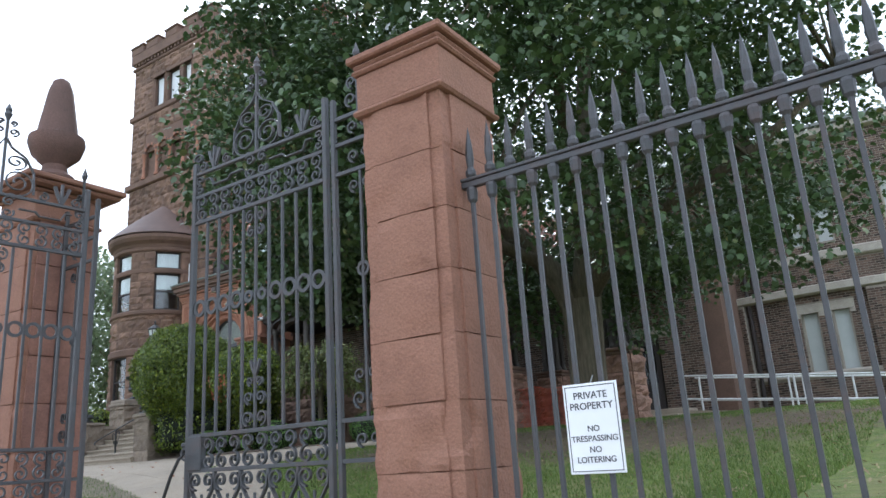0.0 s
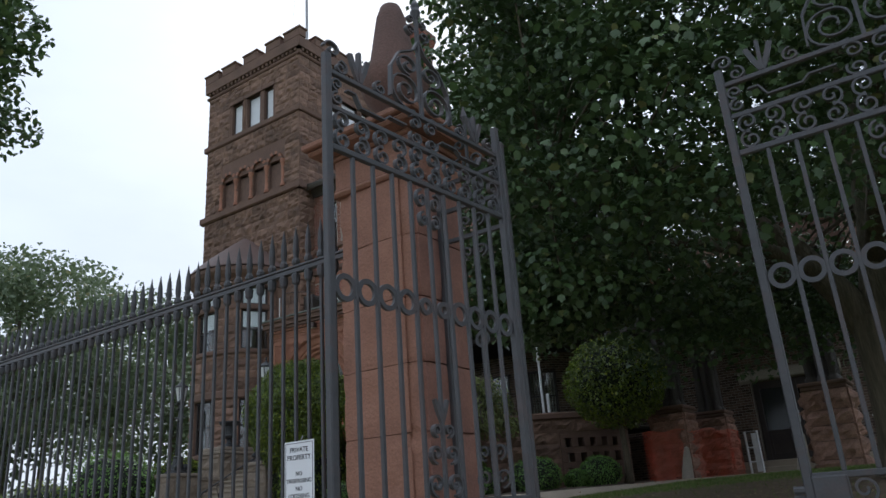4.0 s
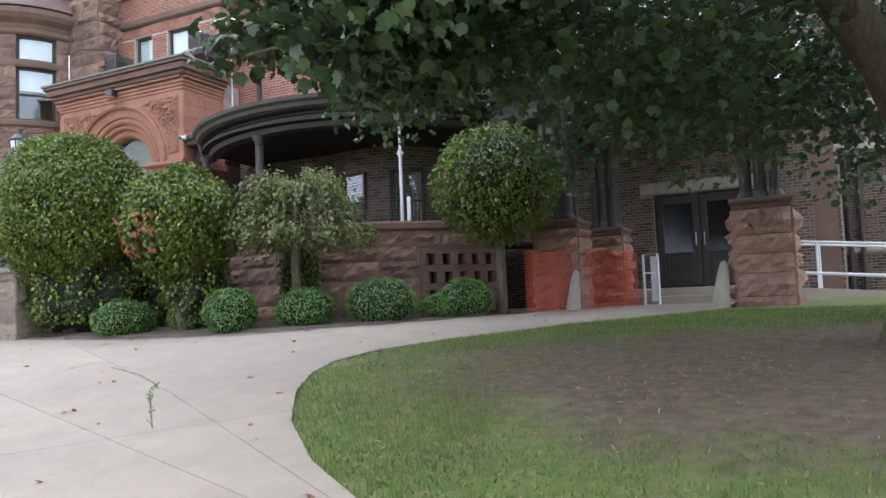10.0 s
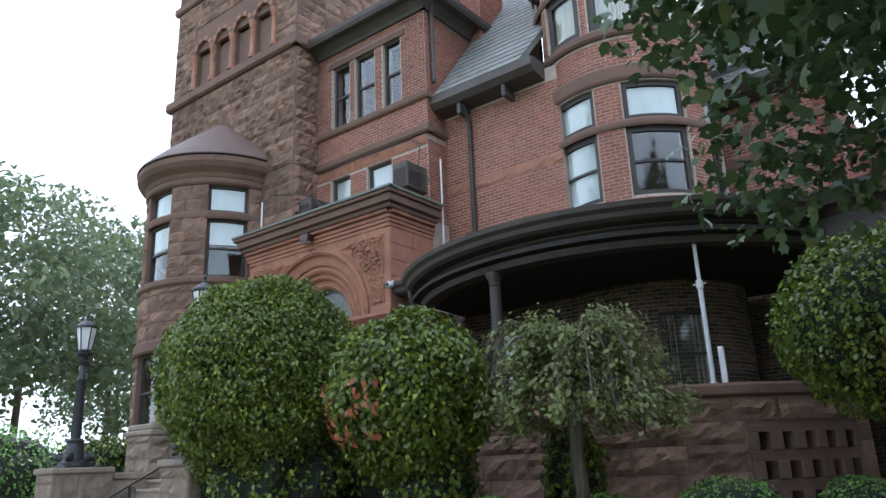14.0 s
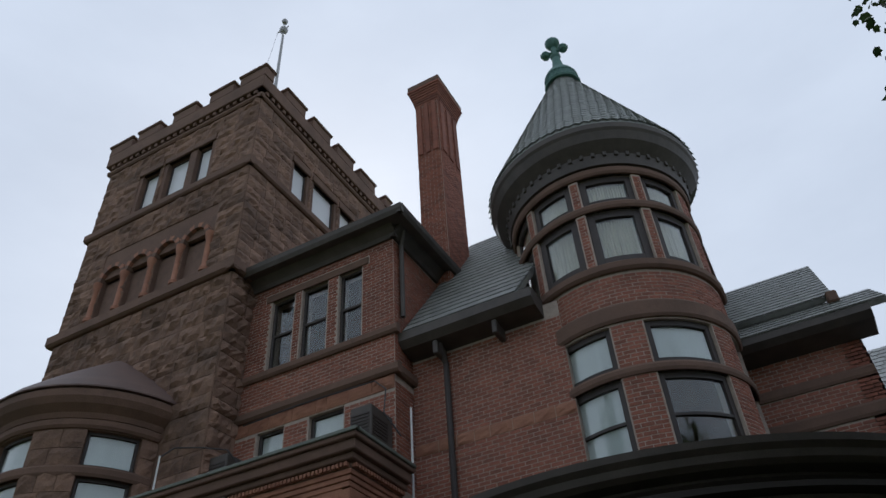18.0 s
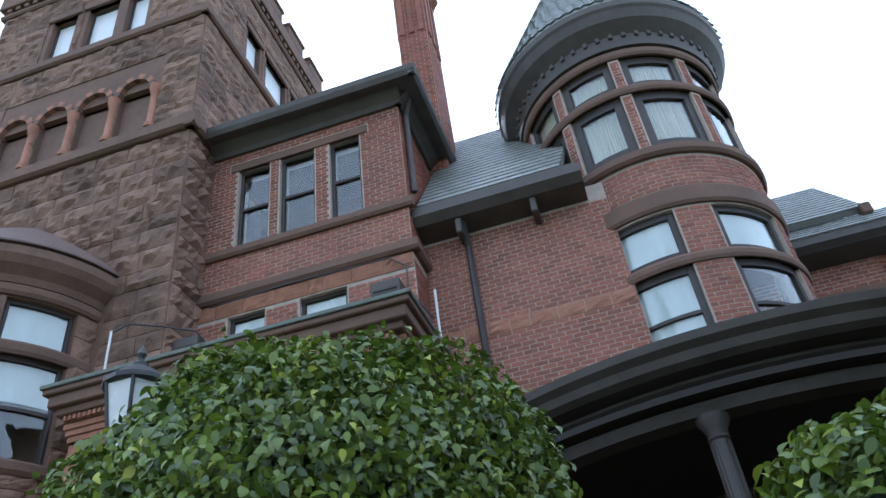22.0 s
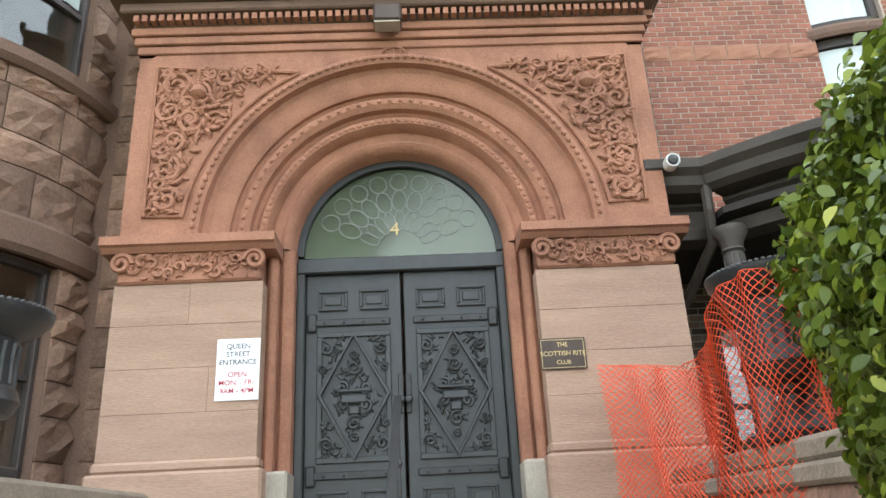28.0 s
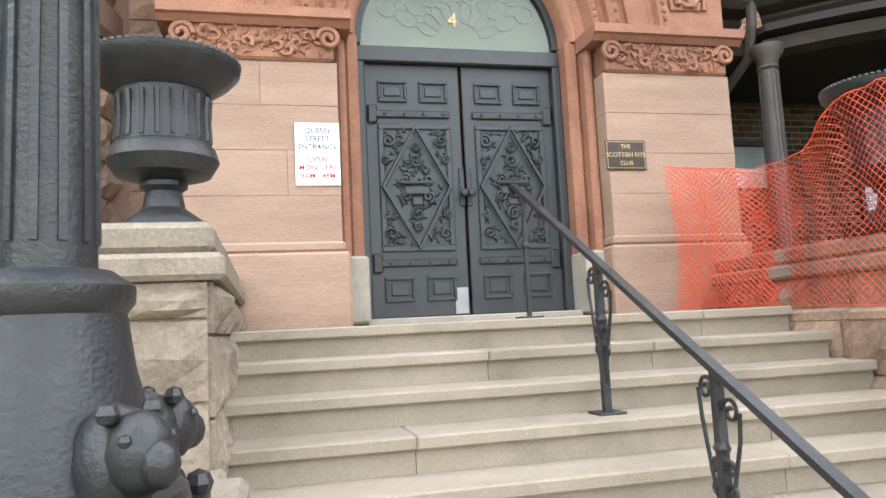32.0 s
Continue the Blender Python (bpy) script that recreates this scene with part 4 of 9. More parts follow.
for i, (a, b, c, d) in enumerate(loggia):
    obj("boarding", MB().box(a, -0.16, c, b, -0.12, d, 0.0, t_front), SHUTTER, house, "brown boarding closing the tower arch")
    uc, r = (a + b) / 2, 0.46
    for k in range(9):
        p0, p1 = PI * k / 9, PI * (k + 1) / 9 - 0.015
        poly = [(uc - r * math.cos(p0), d - 0.08 + r * math.sin(p0)), (uc - r * math.cos(p1), d - 0.08 + r * math.sin(p1)),
                (uc - 0.33 * math.cos(p1), d - 0.08 + 0.33 * math.sin(p1)), (uc - 0.33 * math.cos(p0), d - 0.08 + 0.33 * math.sin(p0))]
        mb = MB().prism(poly, -0.06, 0.1)
        mb.v = [t_front(x, -y if False else y, z) for x, y, z in mb.v]
        obj("voussoir", mb, SAND if k % 2 else DARKSTONE, house)
    arch = MB().prism([(uc - 0.33 * math.cos(PI * k / 12), d - 0.08 + 0.33 * math.sin(PI * k / 12)) for k in range(13)], -0.3, -0.12)
    arch.v = [t_front(x, y, z) for x, y, z in arch.v]
    obj("tympanum", arch, SHUTTER, house)
for i in range(5):
    u = 1.04 + 0.92 * i
    px, py, _ = t_front(u, 0.03, 0)
    col = obj("colonnette", MB().lathe(px, py, [(0.11, 13.85), (0.11, 13.95), (0.075, 13.99), (0.07, 14.75), (0.085, 14.8), (0.12, 14.92), (0.12, 15.02)], 12), SAND, house, smooth=True)
PX, PY = -21.03, 21.65
pole = MB().lathe(PX, PY, [(0.075, 20.1), (0.065, 25.0), (0.045, 29.1)], 10)
pole.lathe(PX, PY, [(0.05, 29.05), (0.12, 29.12), (0.17, 29.25), (0.15, 29.36), (0.04, 29.44), (0.02, 29.5), (0.02, 29.74)], 12)
pole.lathe(PX, PY, [(0.0, 29.72), (0.09, 29.77), (0.125, 29.87), (0.09, 29.97), (0.0, 30.02)], 12)
pole.tube([(PX + 0.1, PY, 29.26), (PX + 0.24, PY, 29.4)], 0.02, 6)
pole.tube([(PX - 0.12, PY - 0.05, 29.2), (PX - 0.2, PY - 0.1, 29.12)], 0.03, 6)
pole.tube([(PX - 0.2, PY - 0.1, 29.12), (PX - 0.5, PY - 0.5, 24.0), (PX - 0.6, PY - 0.6, 20.15)], 0.008, 4)
obj("flagpole", pole, ALUM, house, "tall thin grey flagpole with a ball finial and halyard", smooth=True)

# round bay at the foot of the tower
BX, BY, BR = -21.3, 18.55, 1.87
b_map = round_wall(BX, BY, BR, -200)
BA = lambda deg: BR * radians(deg + 200)
BW = BA(20)
bay_dirs = [(-166, -136), (-106, -76), (-46, -16)]
bay_holes = []
for a, b in bay_dirs:
    bay_holes += [(BA(a), BA(b), 9.1, 9.78), (BA(a), BA(b), 7.45, 8.9), (BA(a), BA(b), 3.9, 5.7)]
wb = wall("bay_wall", b_map, BW, 1.8, 10.2, bay_holes, DARKSTONE, 0.3, 0.25)
stonework(wb, b_map, BW, 1.8, 3.7, [], 0.34, 0.55, single=False)
stonework(wb, b_map, BW, 3.9, 5.7, bay_holes, 0.34, 0.5, 0.05, 0.05, single=True)
stonework(wb, b_map, BW, 6.0, 7.3, [], 0.34, 0.55, 0.05, 0.05, single=True)
stonework(wb, b_map, BW, 7.45, 9.8, bay_holes, 0.34, 0.4, single=True)
for z0, z1, d in ((3.7, 3.9, 0.1), (5.7, 6.0, 0.1), (7.25, 7.45, 0.12), (8.9, 9.1, 0.06), (9.8, 10.0, 0.09)):
    obj("string_course", moulding(b_map, 0.02, BW - 0.02, band(d, z0, z1), 0.2), DARKSTONE, house)
obj("bay_cornice", moulding(b_map, 0, BW, [(-0.05, 9.98), (0.08, 9.98), (0.12, 10.08), (0.26, 10.2), (0.33, 10.32), (0.33, 10.46), (-0.05, 10.5)], 0.15), DARKSTONE, house)
roof = MB()
prof = [(BR + 0.36, 10.50)]
for k in range(7):
    t0, t1 = k / 7, (k + 1) / 7
    r0, r1 = (BR + 0.36) * (1 - t0 ** 1.12), (BR + 0.36) * (1 - t1 ** 1.12)
    prof += [(r0, 10.53 + 1.9 * t0), (r1 + 0.05, 10.49 + 1.9 * t1)]
roof.lathe(BX, BY, prof + [(0.08, 12.42), (0.08, 12.5), (0.0, 12.6)], 40)
obj("bay_roof", roof, BAYTIN, house, "brown ribbed metal roof of the round bay", smooth=True)
for a, b in bay_dirs:
    window(house, b_map, BA(a), BA(b), 9.1, 9.78, sash=False, blind=1.0, deep=0.1, step=0.2)
    window(house, b_map, BA(a), BA(b), 7.45, 8.9, blind=0.42, deep=0.1, step=0.2)
    window(house, b_map, BA(a), BA(b), 3.9, 5.7, sash=True, deep=0.1, step=0.2)

# brick block between tower and turret
KX0, KX1, KY = -18.2, -14.55, 19.1
k_front, k_side = flat(KX0, KY, 1, 0), flat(KX1, KY, 0, 1)
KW = KX1 - KX0
w3 = [(0.58, 1.19, 11.15, 12.88), (1.39, 2.05, 11.15, 12.88), (2.33, 2.9, 11.15, 12.88)]
w2 = [(0.56, 1.2, 8.35, 9.78), (1.78, 2.56, 8.35, 9.78)]
wk = wall("brick_wall", k_front, KW, 7.9, 13.55, w3 + w2 + [(KW - 0.35, KW + 1, 0, 30)], MORTAR)
wk2 = wall("brick_wall", k_side, 3.2, 6.0, 13.55, [], MORTAR)
brickwork(wk, k_front, KW, 11.15, 13.3, [(a - 0.02, b + 0.02, c, d) for a, b, c, d in w3] + [(0.4, 3.08, 12.88, 13.06)], single=300)
brickwork(wk, k_front, KW, 10.3, 10.95, [])
brickwork(wk, k_front, KW, 8.3, 9.8, [(a - 0.02, b + 0.02, c, d) for a, b, c, d in w2])
brickwork(wk2, k_side, 3.2, 8.0, 13.3, [(0, 3.2, 10.0, 10.3)])
obj("string_course", moulding(k_front, 0, KW + 0.1, band(0.09, 10.95, 11.15)), DARKSTONE, house)
obj("string_course", moulding(k_front, 0, KW + 0.12, band(0.11, 10.08, 10.3)), DARKSTONE, house)
obj("string_course", moulding(k_side, 0, 3.2, band(0.11, 10.08, 10.3)), DARKSTONE, house)
obj("lintel_course", MB().box(0.42, -0.05, 12.88, 3.06, 0.03, 13.06, 0.01, k_front), DARKSTONE, house)
stonework(wk, k_front, KW, 9.8, 10.08, [], 0.28, 0.5, depth=0.045, rough=0.025, mat=SAND)
for a, b, c, d in w3:
    window(house, k_front, a, b, c, d, deep=0.1)
for a, b, c, d in w2:
    window(house, k_front, a, b, c, d, sash=False, deep=0.1, blind=0.5)
eave = MB()
EO, EZ0 = 0.4, 13.52
eave.box(KX0 + 0.05, KY - EO, EZ0, KX1 + EO, KY + 2.3, EZ0 + 0.05)
eave.add([(KX0 + 0.05, KY - EO, EZ0 + 0.06), (KX1 + EO, KY - EO, EZ0 + 0.06), (KX1 + EO, KY + 2.3, EZ0 + 0.06), (KX0 + 0.05, KY + 2.3, EZ0 + 0.06), (KX0 + 0.05, KY + 2.3, EZ0 + 0.75), (KX1 - 0.9, KY + 2.3, EZ0 + 0.75)],
         [(0, 1, 5, 4), (1, 2, 5), (2, 3, 4, 5), (0, 4, 3), (3, 2, 1, 0)])
obj("block_roof", eave, PORCHTRIM, house, "dark overhanging eave with gutter")
GUT = [(EO - 0.02, EZ0 - 0.04), (EO + 0.05, EZ0 - 0.04), (EO + 0.1, EZ0 + 0.05), (EO + 0.12, EZ0 + 0.15), (EO - 0.02, EZ0 + 0.17)]
obj("gutter", moulding(k_front, 0.05, KW + EO + 0.1, GUT), PORCHTRIM, house)
obj("gutter", moulding(k_side, -EO - 0.08, 2.3, GUT), PORCHTRIM, house)
obj("bed_moulding", moulding(k_front, 0.05, KW + 0.1, [(-0.02, 13.28), (0.06, 13.28), (0.1, 13.36), (0.2, 13.46), (0.24, 13.52), (-0.02, 13.52)]), PORCHTRIM, house)
obj("bed_moulding", moulding(k_side, -0.1, 2.3, [(-0.02, 13.28), (0.06, 13.28), (0.1, 13.36), (0.2, 13.46), (0.24, 13.52), (-0.02, 13.52)]), PORCHTRIM, house)
obj("downpipe", MB().tube([(KX1 + 0.2, KY + 0.1, 13.5), (KX1 + 0.08, KY + 0.2, 13.2), (KX1 + 0.08, KY + 0.2, 11.4)], 0.05, 8), PORCHTRIM, house)

# recessed brick wall with its gutter and slate roof
RY = 19.75
r_map = flat(KX1, RY, 1, 0)
# mortar and brick below the porch roof are darkened in colour for its shade
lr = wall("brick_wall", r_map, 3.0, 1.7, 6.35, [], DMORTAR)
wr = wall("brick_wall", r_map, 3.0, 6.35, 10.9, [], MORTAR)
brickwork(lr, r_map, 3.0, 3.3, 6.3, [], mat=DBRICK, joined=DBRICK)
brickwork(wr, r_map, 3.0, 6.4, 8.7, [])
brickwork(wr, r_map, 3.0, 8.92, 10.62, [], single=0)
stonework(wr, r_map, 3.0, 8.7, 8.92, [], 0.22, 0.4, depth=0.03, rough=0.02, mat=SAND)
obj("gutter", moulding(r_map, 0.02, 2.72, [(-0.02, 10.62), (0.42, 10.68), (0.55, 10.8), (0.55, 10.98), (0.4, 11.02), (-0.02, 11.02)]), PORCHTRIM, house)
for u in (0.7, 1.9):
    obj("gutter_bracket", MB().box(u - 0.05, 0.0, 10.4, u + 0.05, 0.4, 10.68, 0.02, r_map), PORCHTRIM, house)
obj("downpipe", MB().tube([(KX1 + 0.75, RY - 0.3, 10.65), (KX1 + 0.75, RY - 0.08, 10.3), (KX1 + 0.75, RY - 0.08, 7.0)], 0.055, 8), DARKWOOD, house)
obj("conduit", MB().tube([(KX1 + 0.22, RY - 0.5, 7.4), (KX1 + 0.22, RY - 0.5, 9.4)], 0.02, 8), WHITEPAINT, house, "thin white pipe on the wall")


def slates(name, corners, rows, cols, label):
    """A slated slope over a four-cornered plane (bottom left, bottom right, top right, top left)."""
    a, b, c, d = [Vector(p) for p in corners]
    base = MB()
    nrm = (b - a).cross(d - a).normalized()
    base.add([tuple(p + nrm * o) for o in (-0.12, -0.02) for p in (a, b, c, d)], [(0, 1, 2, 3), (4, 5, 6, 7), (0, 1, 5, 4), (1, 2, 6, 5), (2, 3, 7, 6), (3, 0, 4, 7)])
    ob = obj(name, base, SLATE, house, label)
    mb = MB()
    for j in range(rows):
        v0, v1 = j / rows, min(1, (j + 1.12) / rows)
        for i in range(cols + 1):
            u0, u1 = (i - 0.5 * (j % 2)) / cols, (i + 1 - 0.5 * (j % 2)) / cols
            u0, u1 = max(0, u0) + 0.002, min(1, u1) - 0.002
            if u1 - u0 < 0.004:
                continue
            at = lambda u, v, o: tuple((a + (b - a) * u) * (1 - v) + (d + (c - d) * u) * v + nrm * o)
            mb.add([at(u0, v0, 0.018), at(u1, v0, 0.018), at(u1, v1, 0.002), at(u0, v1, 0.002), at(u0, v0, -0.01), at(u1, v0, -0.01)], [(0, 1, 2, 3), (0, 4, 5, 1)])
    tagged(obj("slatework", mb, SLATE, ob, fix=False), kind="stuff")
    return ob


slates("slate_roof", [(KX1 + 0.1, 19.22, 11.0), (-12.12, 19.22, 11.0), (-11.4, 22.9, 15.8), (KX1 + 0.1, 22.9, 15.8)], 22, 12, "grey slate roof slope")

# chimney
CX0, CX1, CY0, CY1 = -14.84, -14.16, 20.93, 22.05
chim = obj("chimney", MB().box(CX0, CY0, 10, CX1, CY1, 19.7), MORTAR, house, "tall red brick chimney with a flared cap")
for ox, oy, ux, uy, w in ((CX0, CY0, 1, 0, CX1 - CX0), (CX1, CY0, 0, 1, CY1 - CY0), (CX0, CY1, 0, -1, CY1 - CY0)):
    mp = flat(ox, oy, ux, uy)
    brickwork(chim, mp, w, 12, 19.6, [], proud=0.012)
    for k in range(3):
        u = w * (k + 0.5) / 3
        obj("pilaster", MB().box(u - w * 0.09, 0.0, 17.6, u + w * 0.09, 0.05, 19.6, 0.01, mp), BRICK, chim)
for k in range(8):
    h = 0.02 + 0.014 * k + 0.001 * k * k
    obj("corbel_course", MB().box(CX0 - h, CY0 - h, 19.58 + 0.085 * k, CX1 + h, CY1 + h, 19.66 + 0.085 * k, 0.006), BRICK, chim)
obj("chimney_cap", MB().box(CX0 - 0.16, CY0 - 0.16, 20.26, CX1 + 0.16, CY1 + 0.16, 20.46, 0.02), DARKSTONE, chim)

# turret
UX, UY, UR = -10.79, 21.4, 1.81
u_map = round_wall(UX, UY, UR, -190)
UA = lambda deg: UR * radians(deg + 190)
UW = UA(10)
row1 = [(-126, -88), (-70, -31), (-13, 8)]
row2 = [(-158, -128), (-122, -92), (-86, -53), (-47, -17)]
u_holes = []
for a, b in row1:
    u_holes += [(UA(a), UA(b), 7.55, 8.95), (UA(a), UA(b), 9.12, 9.92)]
for a, b in row2:
    u_holes += [(UA(a), UA(b), 11.2, 12.42), (UA(a), UA(b), 12.6, 13.3)]
# turret foot under the porch: shade put into darker brick and mortar
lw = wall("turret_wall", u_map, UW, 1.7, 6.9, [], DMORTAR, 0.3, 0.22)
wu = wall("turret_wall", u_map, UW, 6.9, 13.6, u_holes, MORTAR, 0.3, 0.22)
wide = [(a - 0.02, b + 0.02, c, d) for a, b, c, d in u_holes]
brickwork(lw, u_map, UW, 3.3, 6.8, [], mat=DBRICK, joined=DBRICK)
brickwork(wu, u_map, UW, 7.0, 8.98, wide)
brickwork(wu, u_map, UW, 9.12, 9.95, wide)
brickwork(wu, u_map, UW, 10.32, 10.95, [])
brickwork(wu, u_map, UW, 11.15, 12.42, wide)
brickwork(wu, u_map, UW, 12.6, 13.3, wide)
for z0, z1, d in ((8.95, 9.12, 0.05), (9.95, 10.3, 0.07), (10.95, 11.17, 0.1), (12.42, 12.6, 0.06), (13.3, 13.5, 0.07), (6.8, 7.0, 0.08)):
    obj("string_course", moulding(u_map, 0.02, UW - 0.02, band(d, z0, z1), 0.16), DARKSTONE, house)
obj("turret_cornice", moulding(u_map, 0, UW, [(-0.05, 13.5), (0.1, 13.5), (0.14, 13.75), (0.34, 13.95), (0.41, 14.12), (0.45, 14.18), (0.46, 14.3), (-0.05, 14.33)], 0.12), PORCHTRIM, house)
for i in range(30):
    u = UW * (i + 0.5) / 30
    obj("cornice_bracket", MB().box(u - 0.035, 0.08, 13.68, u + 0.035, 0.17, 13.84, 0.01, u_map), PORCHTRIM, house)
for a, b in row1:
    window(house, u_map, UA(a), UA(b), 7.55, 8.95, deep=0.08, step=0.2, blind=0.97 if a < -100 else 0.0, t=0.1)
    window(house, u_map, UA(a), UA(b), 9.12, 9.92, sash=False, blind=1.0, deep=0.08, step=0.2, t=0.1)
for a, b in row2:
    window(house, u_map, UA(a), UA(b), 11.2, 12.42, sash=False, curtain=0.5, deep=0.08, step=0.2, t=0.15)
    window(house, u_map, UA(a), UA(b), 12.6, 13.3, sash=False, curtain=0.5, deep=0.08, step=0.2, t=0.13)
cone = obj("turret_roof", MB().lathe(UX, UY, [(2.26, 14.28), (2.26, 14.34), (0.33, 18.35), (0.3, 18.38)], 64), CONESLATE, house, "conical grey slate roof of the turret", smooth=True)
mb = MB()
rows = 30
for j in range(rows):
    t0, t1 = j / rows, (j + 1.7) / rows
    r0, r1 = 2.28 - 1.95 * t0, 2.28 - 1.95 * t1
    z0, z1 = 14.34 + 4.01 * t0, 14.34 + 4.01 * t1
    n = max(12, int(2 * PI * r0 / 0.19))
    c = lambda r, a, z: (UX + r * math.cos(a), UY + r * math.sin(a), z)
    for i in range(n):
        am, h = 2 * PI * (i + 0.5 * (j % 2)) / n, PI / n * 0.95
        rr, zz = r0 - 0.05, z0 + 0.1
        mb.add([c(r0 + 0.034, am, z0), c(rr + 0.03, am + h, zz), c(r1 + 0.012, am + h * 0.9, z1), c(r1 + 0.012, am - h * 0.9, z1), c(rr + 0.03, am - h, zz), c(r0, am, z0), c(rr, am + h, zz), c(rr, am - h, zz)], [(0, 1, 2), (0, 2, 3), (0, 3, 4), (0, 5, 6, 1), (0, 4, 7, 5)])
tagged(obj("slatework", mb, CONESLATE, cone, fix=False), kind="stuff")
fin = MB().lathe(UX, UY, [(0.45, 17.88), (0.47, 17.94), (0.43, 18.0), (0.41, 18.16), (0.44, 18.2), (0.42, 18.26), (0.34, 18.42), (0.22, 18.56), (0.17, 18.62), (0.13, 18.9), (0.1, 19.12), (0.14, 19.18), (0.14, 19.24), (0.08, 19.3), (0.07, 19.6)], 20)
fin.lathe(UX, UY, [(0.0, 19.58), (0.13, 19.63), (0.2, 19.75), (0.2, 19.84), (0.12, 19.95), (0.0, 19.99)], 14)
for s in (-1, 1):
    fin.tube([(UX, UY, 19.4), (UX + s * 0.16, UY, 19.42)], 0.055, 8)
    o = len(fin.v)
    fin.lathe(0, 0, [(0.0, -0.13), (0.1, -0.09), (0.145, 0), (0.1, 0.09), (0, 0.13)], 10)
    fin.move(pose(UX + s * 0.25, UY, 19.43), o)
for k in range(28):
    a = 2 * PI * k / 28
    fin.tube([(UX + 0.43 * math.cos(a), UY + 0.43 * math.sin(a), 18.0), (UX + 0.43 * math.cos(a + 0.11), UY + 0.43 * math.sin(a + 0.11), 18.18)], 0.014, 4)
fin.move(pose(0, 0, 0.45))
obj("finial", fin, COPPER, house, "green verdigris copper cross finial", smooth=True)

# wing behind the turret
WX0, WX1, WY = -9.6, -1.0, 22.6
w_map = flat(WX0, WY, 1, 0)
door_hole = (5.2, 7.25, 2.2, 4.45)
ww = wall("brick_wall", w_map, WX1 - WX0, 1.7, 6.4, [door_hole], DMORTAR)
UPX = -7.05
up = wall("brick_wall", w_map, UPX - WX0, 6.4, 10.2, [], MORTAR)
brickwork(up, w_map, UPX - WX0, 6.4, 8.6, [])
brickwork(up, w_map, UPX - WX0, 8.85, 9.3, [])
brickwork(up, w_map, UPX - WX0, 9.5, 10.1, [])
e_side = flat(UPX, WY, 0, 1)
ws = wall("brick_wall", e_side, 4.4, 6.4, 10.2, [], MORTAR)
brickwork(ws, e_side, 4.4, 6.4, 10.1, [])
for z0, z1 in ((8.6, 8.85), (9.3, 9.5)):
    obj("string_course", moulding(w_map, 0, UPX - WX0, band(0.05, z0, z1)), DARKSTONE, house)
brickwork(ww, w_map, WX1 - WX0, 1.8, 6.4, [door_hole, (4.9, 7.6, 4.45, 4.75)], mat=DBRICK, joined=DBRICK)
obj("lintel", MB().box(4.9, -0.05, 4.47, 7.6, 0.04, 4.73, 0.015, w_map), LIME, house)
obj("gutter", moulding(w_map, 0, UPX - WX0 + 0.3, [(-0.02, 10.0), (0.45, 10.1), (0.58, 10.2), (0.58, 10.36), (-0.02, 10.4)]), PORCHTRIM, house)
slates("slate_roof", [(WX0, 22.0, 10.35), (UPX + 0.6, 22.0, 10.35), (UPX + 0.5, 22.75, 11.0), (WX0, 22.75, 11.0)], 5, 16, "grey slate lower roof slope of the wing")
obj("gable_wall", MB().prism([(22.7, 10.3), (25.9, 10.3), (24.3, 12.66)], WX0, -7.28, "yz"), DARKSTONE, house)
slates("slate_roof", [(WX0, 22.5, 10.98), (-7.15, 22.5, 10.98), (-7.15, 24.3, 12.86), (WX0, 24.3, 12.86)], 14, 14, "grey slate roof of the wing")
slates("slate_roof", [(-7.15, 26.1, 10.98), (WX0, 26.1, 10.98), (WX0, 24.3, 12.86), (-7.15, 24.3, 12.86)], 6, 8, "grey slate rear roof slope of the wing")
obj("kneeler", MB().box(-7.28, 22.42, 10.78, -7.08, 22.66, 11.02, 0.03), DARKSTONE, house)
slates("slate_roof", [(UPX + 0.05, 22.2, 6.35), (WX1, 22.2, 6.35), (WX1, 26.8, 8.4), (UPX + 0.05, 26.8, 8.4)], 16, 26, "lean-to slate roof over the side door")
slates("slate_roof", [(UPX + 0.4, 26.5, 10.3), (WX1, 26.5, 10.3), (WX1, 30.5, 13.6), (UPX + 0.4, 30.5, 13.6)], 14, 24, "grey slate roof behind the wing")
# closing walls and roof masses behind
obj("rear_wall", MB().box(-24.0, 24.6, 1.7, -9.0, 25.0, 13.0), DARKSTONE, house)
obj("rear_wall", MB().box(-9.0, 26.8, 1.7, -1.0, 27.1, 10.4), DARKSTONE, house)
obj("rear_wall", MB().box(-18.2, 21.3, 13.0, -14.9, 24.8, 13.6), DARKSTONE, house)
obj("rear_wall", MB().prism([(22.9, 14.3), (24.9, 12.5), (24.9, 12.3), (22.7, 14.2)], -14.5, -9.0, "yz"), DARKSTONE, house)

# ---- entrance portico ----
EX, EY, EZ = -16.70, 17.70, 3.50
e_map = flat(EX, EY, 1, 0)


def arch_sweep(prof, z0, a0=0.0, a1=PI, n=40, x=EX):
    """A profile of (radius, y) swept round the arch."""
    mb = MB()
    k = len(prof)
    for i in range(n + 1):
        a = a0 + (a1 - a0) * i / n
        mb.v += [(x + r * math.cos(a), y, z0 + r * math.sin(a)) for r, y in prof]
    for i in range(n):
        for j in range(k - 1):
            p = i * k + j
            mb.f.append((p, p + 1, p + k + 1, p + k))
    return mb


def spiral(cx, cz, r, turns, start, hand=1, n=26, y=0.0, tail=None):
    pts = []
    for i in range(n + 1):
        t = i / n
        a = start + hand * turns * 2 * PI * t
        rr = r * (1 - 0.82 * t)
        pts.append((cx + rr * math.cos(a), y, cz + rr * math.sin(a)))
    if tail:
        pts = tail + pts
    return pts


